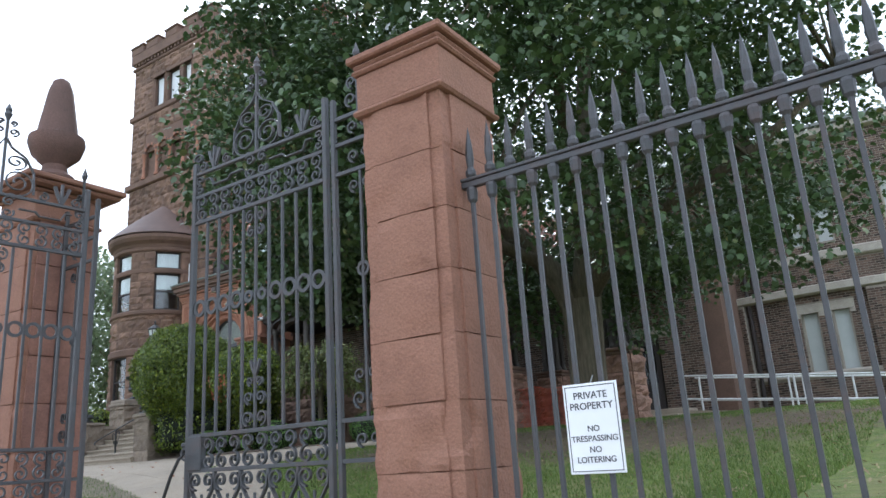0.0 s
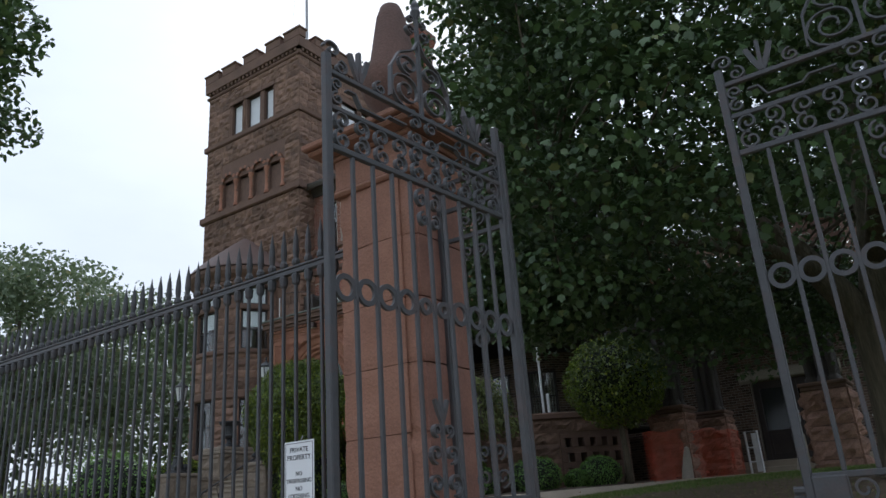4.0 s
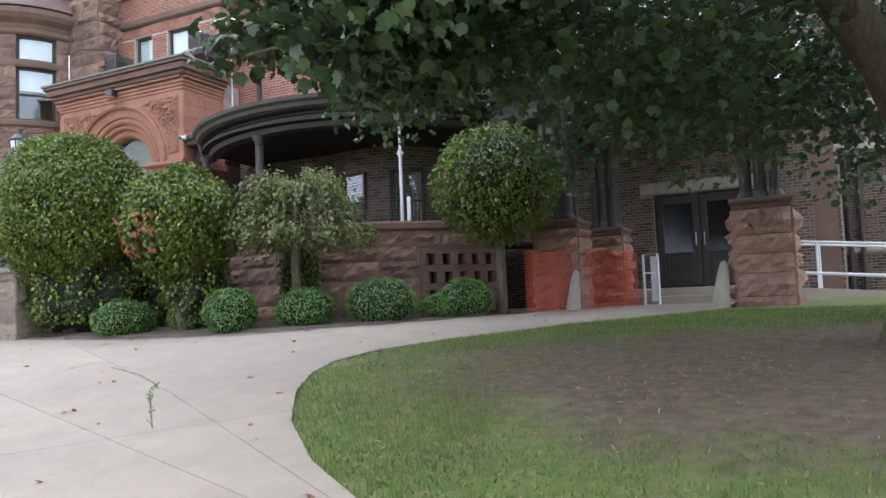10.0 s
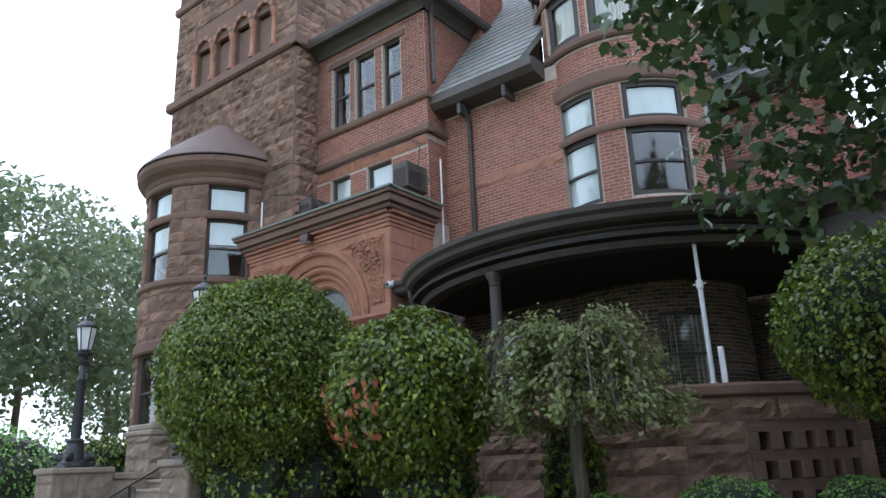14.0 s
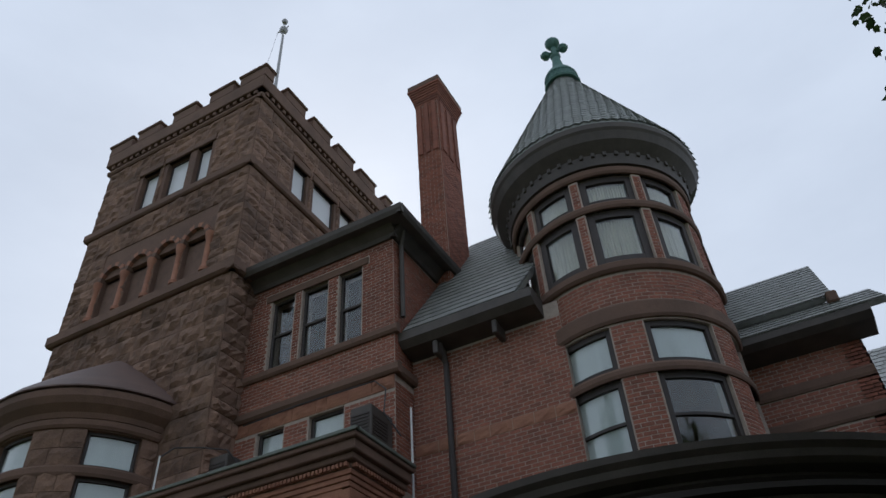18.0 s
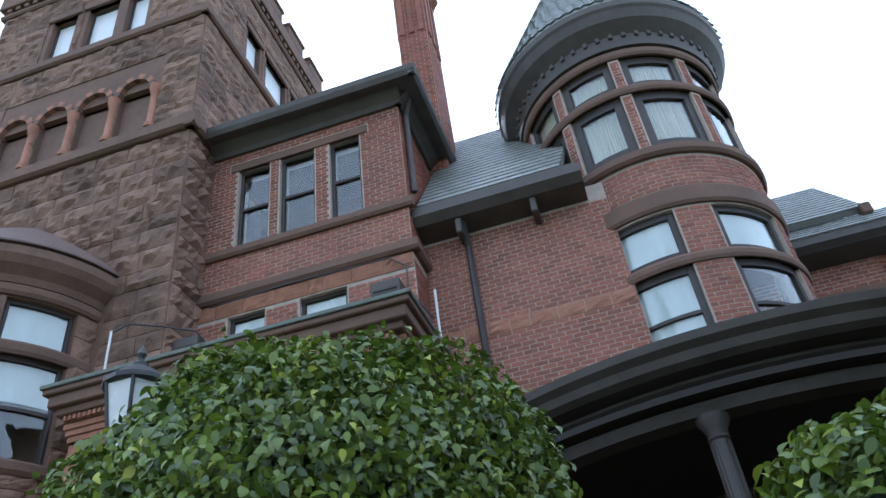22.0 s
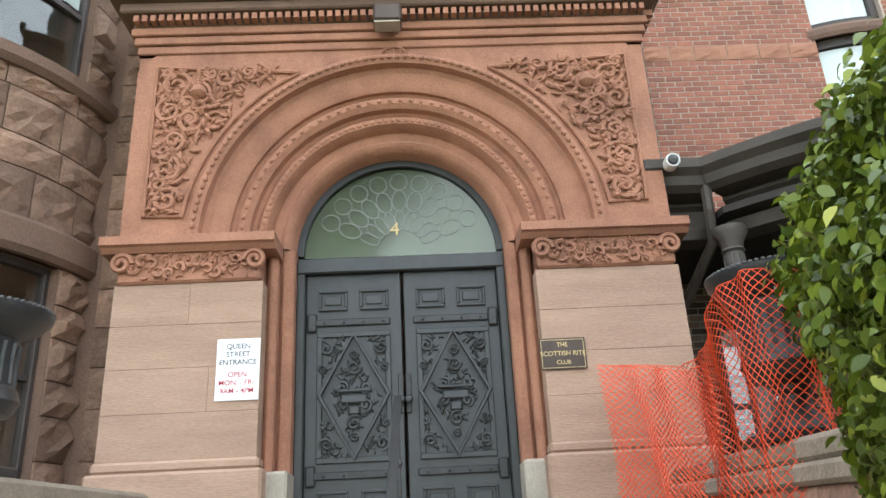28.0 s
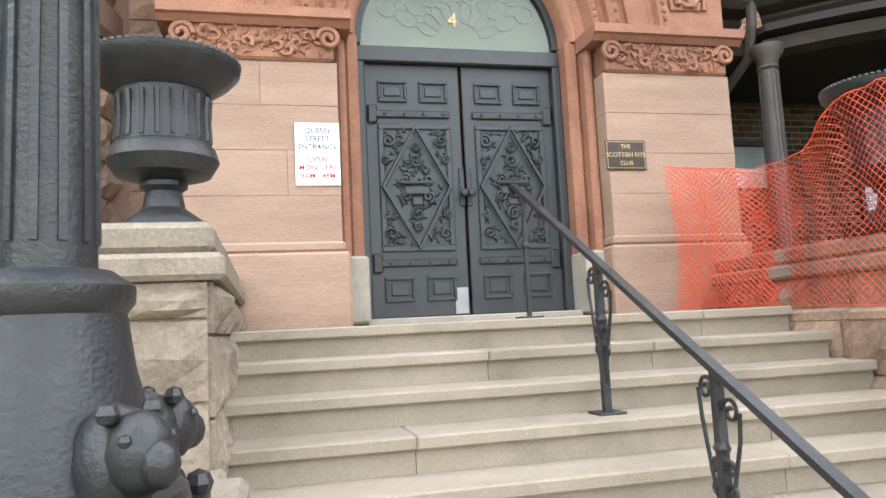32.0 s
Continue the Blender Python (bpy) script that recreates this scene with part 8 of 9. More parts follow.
    # spray on the centre bars near the foot
    for s in (-1, 1):
        for zc, r in ((1.43, 0.06), (1.58, 0.05), (1.7, 0.035)):
            P("scroll", scroll_bar(mid + s * (r + 0.012), zc, r, 1.35, -PI / 2, s))
        P("fleuron", flat_bar([(mid, 0, 1.74), (mid + s * 0.03, 0, 1.8), (mid + s * 0.05, 0, 1.86)], 0.02, 0.02))
        P("scroll", scroll_bar(mid + s * 0.06, 2.93, 0.05, 1.3, PI / 2, -s))
        P("scroll", scroll_bar(mid + s * 0.05, 2.82, 0.04, 1.3, PI / 2, -s))
    P("fleuron", flat_bar([(mid, 0, 1.7), (mid, 0, 1.92)], 0.016, 0.016))
    P("lock_box", MB().box(L - 0.2, -0.03, 1.08, L - 0.04, 0.03, 1.34, 0.008))
    P("pull_ring", MB().tube([(L + 0.03 + 0.034 * math.cos(2 * PI * k / 20), 0.0, 1.21 + 0.042 * math.sin(2 * PI * k / 20)) for k in range(20)], 0.01, 8, closed=True), "heavy iron pull ring")
    P("stud", MB().tube([(L - 0.02, 0, 1.28), (L + 0.05, 0, 1.28)], 0.02, 8))
    P("scroll_end", scroll_bar(L - 0.06, 3.66, 0.06, 1.2, 0, 1))
    old, now = (0, 0.86, 1.08, 1.34, 2.30, 2.42, 3.02, 3.26, 3.5, 3.75, 4.66), (0, 0.74, 0.93, 1.19, 2.14, 2.26, 2.94, 3.17, 3.38, 3.6, 4.26)
    seen = set()
    for ob in t.children:
        p = ob.matrix_basis.translation.copy()
        if p.z:
            ob.matrix_basis = pose(p.x, p.y, float(np.interp(p.z, old, now)))
        elif ob.data.name not in seen:
            seen.add(ob.data.name)
            for v in ob.data.vertices:
                v.co.z = float(np.interp(v.co.z, old, now))
    return t


leaf = gate_leaf("tall grey wrought iron gate leaf with scrollwork, standing open")
leaf.matrix_basis = pose(-1.67, 4.02, GATE_Z, 0, 0, -95)
shut = copy_thing(leaf, pose(1.33, FY + 0.13, GATE_Z, 0, 0, 180))
shut["label"] = "tall grey wrought iron gate leaf with scrollwork, closed"


def side_panel(x0, x1, y):
    t = thing("gate_side_panel", ((x0 + x1) / 2, y, GATE_Z), "narrow fixed iron panel between gate and pillar", "railing", "gate side panels")
    for x in (x0, x1):
        obj("stile", MB().box(x - 0.02, y - 0.02, GATE_Z, x + 0.02, y + 0.02, GATE_Z + 3.55, 0.005), IRON, t)
    for z in (0.05, 0.93, 1.19, 2.94, 3.17, 3.38):
        obj("rail", MB().box(x0 + 0.02, y - 0.014, GATE_Z + z - 0.014, x1 - 0.02, y + 0.014, GATE_Z + z + 0.014), IRON, t)
    xc = (x0 + x1) / 2
    obj("bar", MB().box(xc - 0.01, y - 0.01, GATE_Z + 1.2, xc + 0.01, y + 0.01, GATE_Z + 2.93), IRON, t)
    obj("ring", MB().tube([(xc + 0.045 * math.cos(2 * PI * k / 16), y, GATE_Z + 2.2 + 0.045 * math.sin(2 * PI * k / 16)) for k in range(16)], 0.01, 4, closed=True, flat=(0.014, 0.02)), IRON, t)
    for zc, r in ((1.06, 0.05), (1.32, 0.06), (1.48, 0.05), (2.82, 0.05), (3.05, 0.05), (3.28, 0.05), (3.5, 0.06), (3.64, 0.05)):
        for s in (-1, 1):
            obj("scroll", scroll_bar(s * (r + 0.005), 0, r, 1.3, -PI / 2, s).move(pose(xc, y, GATE_Z + zc)), IRON, t)
    obj("spike", MB().box(xc - 0.01, y - 0.01, GATE_Z + 3.38, xc + 0.01, y + 0.01, GATE_Z + 3.8).lathe(xc, y, [(0.01, GATE_Z + 3.8), (0.03, GATE_Z + 3.86), (0, GATE_Z + 3.96)], 8), IRON, t)


side_panel(1.39, 1.88, FY + 0.13)
side_panel(-2.26, -1.71, FY + 0.13)


def pierced_cell(w, h, r):
    """A cast plate with one round hole."""
    mb = MB()
    n = 20
    for y in (-0.014, 0.014):
        for k in range(n):
            a = 2 * PI * k / n
            c, q = math.cos(a), math.sin(a)
            e = min(w / 2 / max(abs(c), 1e-6), h / 2 / max(abs(q), 1e-6))
            mb.v += [(r * c, y, r * q), (e * c, y, e * q)]
    for k in range(n):
        i, j = 2 * k, 2 * ((k + 1) % n)
        m = 2 * n
        mb.f += [(i, j, j + 1, i + 1), (i + m, i + m + 1, j + m + 1, j + m), (i, i + m, j + m, j), (i + 1, j + 1, j + m + 1, i + m + 1)]
    return mb


def railing(x0, x1, label, zl, zr):
    t = thing("iron_railing", ((x0 + x1) / 2, FY, zl - 0.1), label, "railing", "street railings")
    for z, h in ((zl, 0.02), (zl + 0.22, 0.018), (zr, 0.02)):
        obj("rail", MB().box(x0, FY - 0.022, z - h, x1, FY + 0.022, z + h, 0.005), IRON, t)
    obj("rail", MB().box(x0, FY - 0.03, zr + 0.022, x1, FY + 0.03, zr + 0.042, 0.004), IRON, t)
    n = int((x1 - x0) / 0.137)
    w = (x1 - x0) / n
    picket = loop = None
    for i in range(n):
        x = x0 + w * (i + 0.5)
        if picket is None:
            mb = MB().box(-0.0125, -0.0125, zl + 0.2, 0.0125, 0.0125, zr - 0.12, 0.003)
            mb.lathe(0, 0, [(0.014, zr - 0.16), (0.016, zr - 0.12), (0.03, zr - 0.1), (0.036, zr - 0.04), (0.03, zr - 0.02)], 8)
            mb.lathe(0, 0, [(0.022, zr + 0.04), (0.034, zr + 0.06), (0.034, zr + 0.085), (0.02, zr + 0.11), (0.027, zr + 0.17), (0.02, zr + 0.27), (0.0, zr + 0.39)], 8)
            picket = obj("picket", mb, IRON, t)
            picket.matrix_basis = pose(x, FY, 0)
        else:
            again("picket", picket, pose(x, FY, 0), t)
        if abs(x) < 16:
            for dz in (0.063, 0.159):
                m = pose(x + w / 2, FY, zl + dz)
                if loop is None:
                    loop = obj("pierced_plate", pierced_cell(w, 0.094, 0.043), IRON, t)
                    loop.matrix_basis = m
                else:
                    again("pierced_plate", loop, m, t)
    for x in (x0 + 0.9, x1 - 0.9) + tuple(x0 + 2.4 * k for k in range(1, int((x1 - x0) / 2.4))):
        obj("foot", MB().box(x - 0.02, FY - 0.02, zl - 0.17, x + 0.02, FY + 0.02, zl), IRON, t)


railing(-22.0, PL0, "grey iron spear-top railing on the street wall", 1.25, 3.47)
railing(PR1, 13.0, "grey iron spear-top railing on the street wall", 0.84, 2.95)
NT = [("PRIVATE", 0.86, 0.05, PRINT), ("PROPERTY", 0.74, 0.05, PRINT), ("NO", 0.49, 0.042, PRINT), ("TRESPASSING", 0.38, 0.042, PRINT), ("NO", 0.26, 0.042, PRINT), ("LOITERING", 0.15, 0.042, PRINT)]
for x, zs in ((-3.52, 1.69), (3.26, 1.23)):
    sg = board("warning_sign", x - 0.15, x + 0.15, zs, zs + 0.45, FY - 0.035, SIGNWHITE, "white private property sign with black letters on the railing", "sign", NT, edge=PRINT)
    obj("wire_tie", MB().tube([(x, FY - 0.03, zs + 0.44), (x + 0.02, FY - 0.02, zs + 0.49)], 0.004, 5), ALUM, sg)
# ornamental post far along the railing
op = thing("ornamental_post", (-11.0, FY, 1.0), "openwork iron post with a scrolled top in the railing", "post")
obj("shaft", MB().box(-11.13, FY - 0.02, 1.03, -11.1, FY + 0.02, 3.6).box(-10.9, FY - 0.02, 1.03, -10.87, FY + 0.02, 3.6), IRON, op)
for s in (-1, 1):
    for zc, r in ((3.2, 0.05), (3.4, 0.05), (3.66, 0.06), (3.85, 0.05)):
        obj("scroll", scroll_bar(s * (r + 0.005), 0, r, 1.3, -PI / 2, s).move(pose(-11.0, FY, zc)), IRON, op)
obj("spike", MB().box(-11.01, FY - 0.01, 1.03, -10.99, FY + 0.01, 4.05).lathe(-11.0, FY, [(0.01, 4.05), (0.035, 4.1), (0, 4.2)], 8), IRON, op)
# loose cable by the gate and the bollard behind the leaf
cb = thing("hanging_cable", (-0.5, 4.1, 0.46), "thin black cable hanging slack beside the gate", "cable")
obj("cable", MB().tube([(-0.16, 4.05, 1.5), (-0.22, 4.05, 1.46), (-0.31, 4.05, 1.34), (-0.4, 4.06, 1.19), (-0.49, 4.07, 1.04), (-0.57, 4.08, 0.9), (-0.68, 4.1, 0.7), (-0.8, 4.14, 0.5), (-1.0, 4.2, 0.46)], 0.013, 6), BLACKIRON, cb)
bo = thing("traffic_cone", (-1.86, 3.98, 0.43), "orange plastic traffic cone behind the open gate leaf", "cone")
obj("cone", MB().lathe(-1.86, 3.98, [(0.15, 0.45), (0.14, 0.48), (0.035, 1.16), (0.03, 1.18), (0.0, 1.18)], 18), ORANGE, bo, smooth=True)
obj("base", MB().box(-2.03, 3.81, 0.42, -1.69, 4.15, 0.45, 0.008), ORANGE, bo)

# ---- plants ----
MAPLE = np.array([(0, -0.5, 0), (0.22, -0.36, 0.06), (0.44, -0.3, 0.0), (0.4, -0.06, 0.08), (0.5, 0.2, -0.08), (0.29, 0.25, 0.05), (0.0, 0.56, -0.16), (-0.29, 0.25, 0.05), (-0.5, 0.2, -0.08), (-0.4, -0.06, 0.08), (-0.44, -0.3, 0.0), (-0.22, -0.36, 0.06)])
HEART = np.array([(0, -0.48, -0.05), (0.22, -0.4, 0.1), (0.37, -0.12, 0.2), (0.27, 0.25, 0.1), (0.0, 0.68, -0.22), (-0.27, 0.25, 0.1), (-0.37, -0.12, 0.2), (-0.22, -0.4, 0.1)])
SLIM = np.array([(0, -0.6, 0), (0.17, -0.2, 0.04), (0.15, 0.2, 0.03), (0, 0.6, -0.06), (-0.15, 0.2, 0.03), (-0.17, -0.2, 0.04)])
BROAD = np.array([(0, -0.5, -0.04), (0.2, -0.34, 0.07), (0.31, -0.05, 0.13), (0.24, 0.26, 0.08), (0.0, 0.6, -0.16), (-0.24, 0.26, 0.08), (-0.31, -0.05, 0.13), (-0.2, -0.34, 0.07)])
OVAL = np.array([(0, -0.5, 0), (0.28, -0.15, 0.05), (0.24, 0.2, 0.03), (0, 0.5, -0.05), (-0.24, 0.2, 0.03), (-0.28, -0.15, 0.05)])
gen = np.random.default_rng(11)


def leaf_mesh(name, pos, nrm, tip, size, template, mat, parent, label=""):
    """Many leaves in one mesh. pos, nrm: where each lies and faces; tip: the way its point hangs."""
    nrm = nrm / np.linalg.norm(nrm, axis=1, keepdims=True)
    tip = tip - nrm * (tip * nrm).sum(1, keepdims=True)
    tip = tip / (np.linalg.norm(tip, axis=1, keepdims=True) + 1e-9)
    side = np.cross(tip, nrm)
    k, n = len(template), len(pos)
    v = pos[:, None, :] + size[:, None, None] * (template[None, :, 0, None] * side[:, None, :] + template[None, :, 1, None] * tip[:, None, :] + template[None, :, 2, None] * nrm[:, None, :])
    me = bpy.data.meshes.new(name)
    me.vertices.add(n * k)
    me.vertices.foreach_set("co", v.astype(np.float32).ravel())
    me.loops.add(n * k)
    me.loops.foreach_set("vertex_index", np.arange(n * k, dtype=np.int32))
    me.polygons.add(n)
    me.polygons.foreach_set("loop_start", np.arange(0, n * k, k, dtype=np.int32))
    me.materials.append(mat)
    me.update(calc_edges=True)
    ob = new(name, me)
    hang(ob, parent)
    if label:
        ob["label"] = label
    return ob


def rand_dirs(n):
    d = gen.normal(size=(n, 3))
    return d / np.linalg.norm(d, axis=1, keepdims=True)


def lump(d, seed, amp):
    """A smooth unevenness over directions."""
    return 1 + amp * np.array([noise.noise((p[0] * 2.2 + seed, p[1] * 2.2, p[2] * 2.2 - seed)) for p in d])


def ball_leaves(c, r, rz, n, size, template, mat, parent, seed, amp=0.08, thick=0.24, low=-1.0):
    d = rand_dirs(n)
    d = d[d[:, 2] > low]
    k = lump(d, seed, amp) * (1 - thick * gen.random(len(d)) ** 1.5 + gen.normal(0, 0.016, len(d))) + 0.03 * lump(d * 3.5, seed + 4, 1.0) - 0.03
    scale = np.array([r, r, rz])
    pos = np.array(c) + d * scale * k[:, None]
    nrm = d / scale
    nrm = nrm / np.linalg.norm(nrm, axis=1, keepdims=True) + gen.normal(0, 0.75, d.shape)
    nrm[:, 2] += 0.35
    tip = gen.normal(0, 0.55, d.shape) + d * 0.4
    tip[:, 2] -= 0.8
    return leaf_mesh("foliage", pos, nrm, tip, size * gen.uniform(0.6, 1.25, len(d)), template, mat, parent)


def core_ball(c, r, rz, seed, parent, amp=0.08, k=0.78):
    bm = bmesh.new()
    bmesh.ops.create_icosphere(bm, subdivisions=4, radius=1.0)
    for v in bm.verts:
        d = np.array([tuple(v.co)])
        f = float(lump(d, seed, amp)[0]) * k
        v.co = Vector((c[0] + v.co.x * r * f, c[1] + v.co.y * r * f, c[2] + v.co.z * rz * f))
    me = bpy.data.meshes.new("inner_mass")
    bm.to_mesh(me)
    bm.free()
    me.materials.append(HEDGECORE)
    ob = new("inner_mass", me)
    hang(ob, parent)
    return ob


def stem(path, radii, mat, parent, name="trunk", n=10):
    mb = MB().tube(path, radii, n)
    return obj(name, mb, mat, parent, smooth="all")


def topiary(x, y, z, r, rz, n, size, template, mat, label, name="topiary_tree", low=-1.0, seed=1.0, amp=0.08):
    g = gz(y)
    t = thing(name, (x, y, g), label, "shrub")
    pts = [(x + 0.05 * math.sin(k * 1.3 + seed), y + 0.05 * math.cos(k * 1.7), g - 0.1 + (z - g + 0.1) * k / 6) for k in range(7)]
    stem(pts, [0.13, 0.085, 0.075, 0.07, 0.065, 0.06, 0.05], BARK, t)
    for k in range(5):
        a = 2 * PI * k / 5 + seed
        stem([(x, y, z - rz * 0.9), (x + 0.3 * r * math.cos(a), y + 0.3 * r * math.sin(a), z - rz * 0.5), (x + 0.7 * r * math.cos(a), y + 0.7 * r * math.sin(a), z)], [0.04, 0.03, 0.015], BARK, t, "branch", 6)
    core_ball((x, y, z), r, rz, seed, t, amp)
    ball_leaves((x, y, z), r, rz, n, size, template, mat, t, seed, amp, low=low)
    return t


t1 = topiary(-13.87, 14.2, 4.12, 1.46, 1.5, 76000, 0.056, BROAD, LEAF_BALL, "large clipped round shrub of broad green leaves beside the steps", seed=3.1, amp=0.13)
# low extra core puts the shadow beneath this shrub into dark colour
core_ball((-13.86, 14.4, 2.7), 1.0, 0.95, 6.2, t1, 0.25, 0.9)
ball_leaves((-13.86, 14.4, 2.7), 1.05, 1.0, 5200, 0.075, BROAD, LEAF_BALL, t1, 6.2, 0.25, 0.3, low=-0.8)
t2 = topiary(-10.98, 14.1, 3.66, 1.0, 1.0, 18000, 0.072, BROAD, LEAF_BALL, "clipped round green shrub with a few rusty leaves", seed=8.4, amp=0.12)
# likewise a dark core for the shadow under the smaller shrub
core_ball((-10.95, 14.4, 2.65), 0.55, 0.8, 2.2, t2, 0.25, 0.9)
ball_leaves((-10.95, 14.4, 2.65), 0.6, 0.85, 2600, 0.075, BROAD, LEAF_BALL, t2, 2.2, 0.25, 0.3, low=-0.8)
d = rand_dirs(700)
d = d[(d[:, 1] < 0.1) & (d[:, 2] < 0.1) & (d[:, 2] > -0.6) & (d[:, 0] < 0.35)]
leaf_mesh("foliage", np.array((-10.98, 14.1, 3.66)) + d * np.array((1.03, 1.03, 1.02)), d + gen.normal(0, 0.3, d.shape), gen.normal(0, 0.4, d.shape) + np.array((0, 0, -0.8)), 0.09 * gen.uniform(0.7, 1.2, len(d)), HEART, LEAF_RED, t2, "rusty red leaves")
topiary(-6.3, 17.2, 4.25, 1.24, 1.12, 11000, 0.075, OVAL, LEAF_BALL, "clipped dense round green tree by the side entrance", seed=5.5, amp=0.06)


def weeping(x, y, z, r, label):
    g = gz(y)
    t = thing("weeping_tree", (x, y, g), label, "tree")
    stem([(x + 0.06, y, g - 0.1), (x + 0.0, y, g + 0.5), (x - 0.05, y, g + 1.1), (x, y, z + 0.1)], [0.12, 0.085, 0.08, 0.09], BARK, t)
    P, N, T, S = [], [], [], []
    for b in range(150):
        a = gen.uniform(0, 2 * PI)
        reach = r * gen.uniform(0.35, 1.05)
        rise = gen.uniform(0.3, 0.75)
        droop = gen.uniform(0.3, 0.75)
        pts = []
        for k in range(8):
            s = k / 7
            h = z + rise * math.sin(PI * min(1, s * 1.15)) * 1.1 - droop * max(0, s - 0.45) ** 1.4 * 1.8
            pts.append((x + reach * math.cos(a) * s ** 0.8 + 0.04 * gen.normal(), y + reach * math.sin(a) * s ** 0.8, h))
        if b < 30:
            stem(pts, [0.022 - 0.002 * k for k in range(8)], TWIG, t, "branch", 5)
        for k in range(2, 8):
            for m in range(14):
                f = gen.random()
                p = np.array(pts[k - 1]) * (1 - f) + np.array(pts[k]) * f + gen.normal(0, 0.05, 3)
                P.append(p)
                N.append(gen.normal(0, 0.5, 3) + np.array((math.cos(a) * 0.5, math.sin(a) * 0.5, 0.8)))
                T.append(gen.normal(0, 0.4, 3) + np.array((math.cos(a) * 0.4, math.sin(a) * 0.4, -0.9)))
                S.append(0.08 * gen.uniform(0.6, 1.2))
    leaf_mesh("foliage", np.array(P), np.array(N), np.array(T), np.array(S), OVAL, LEAF_WEEP, t)
    return t


weeping(-9.38, 15.25, 3.66, 1.45, "small weeping tree with pale drooping foliage and bare twigs")
LOW = [(-12.1, 13.85, 0.55, 0.36), (-11.1, 14.5, 0.45, 0.34), (-9.8, 13.98, 0.44, 0.42), (-8.95, 14.85, 0.5, 0.38), (-7.85, 15.55, 0.62, 0.44), (-6.8, 16.75, 0.5, 0.4), (-7.2, 16.4, 0.35, 0.25)]
for i, (x, y, r, rz) in enumerate(LOW):
    g = gz(y)
    t = thing("boxwood_ball", (x, y, g), "low clipped boxwood ball in the planting bed", "shrub", "boxwood balls")
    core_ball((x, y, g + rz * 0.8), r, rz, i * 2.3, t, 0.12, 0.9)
    ball_leaves((x, y, g + rz * 0.8), r, rz, 3200, 0.042, OVAL, LEAF_BOX, t, i * 2.3, 0.12, 0.1, low=-0.75)
for x, y, r, rz, z, lab, m in ((-9.9, 16.0, 0.42, 0.6, 2.75, "loose leafy shrub against the porch wall", LEAF_BALL), (-22.3, 14.2, 1.5, 1.25, 2.85, "bright green spreading shrub beyond the steps", LEAF_BOX), (-21.0, 15.7, 0.9, 0.7, 3.1, "rounded dark shrub below the bay", LEAF_BALL), (-24.2, 13.0, 1.4, 0.9, 2.4, "broad green shrub beyond the steps", LEAF_BALL), (4.43, 23.35, 0.36, 0.4, 2.0, "small bright green shrub behind the ramp railing", LEAF_BOX), (5.6, 20.6, 0.6, 0.5, 2.2, "low green shrub by the ramp", LEAF_BOX), (-12.9, 15.9, 0.9, 1.3, 2.9, "dark leafy shrub in the shade of the porch", LEAF_BALL)):
    t = thing("shrub", (x, y, gz(y)), lab, "shrub")
    core_ball((x, y, z), r, rz, x, t, 0.2, 0.8)
    ball_leaves((x, y, z), r, rz, int(2600 * r * 1.6), 0.085, OVAL, m, t, x, 0.25, 0.3)


# ---- trees ----
def grow(tree, pts, radii, name="branch", n=8):
    return stem(pts, radii, BARK, tree, name, n)


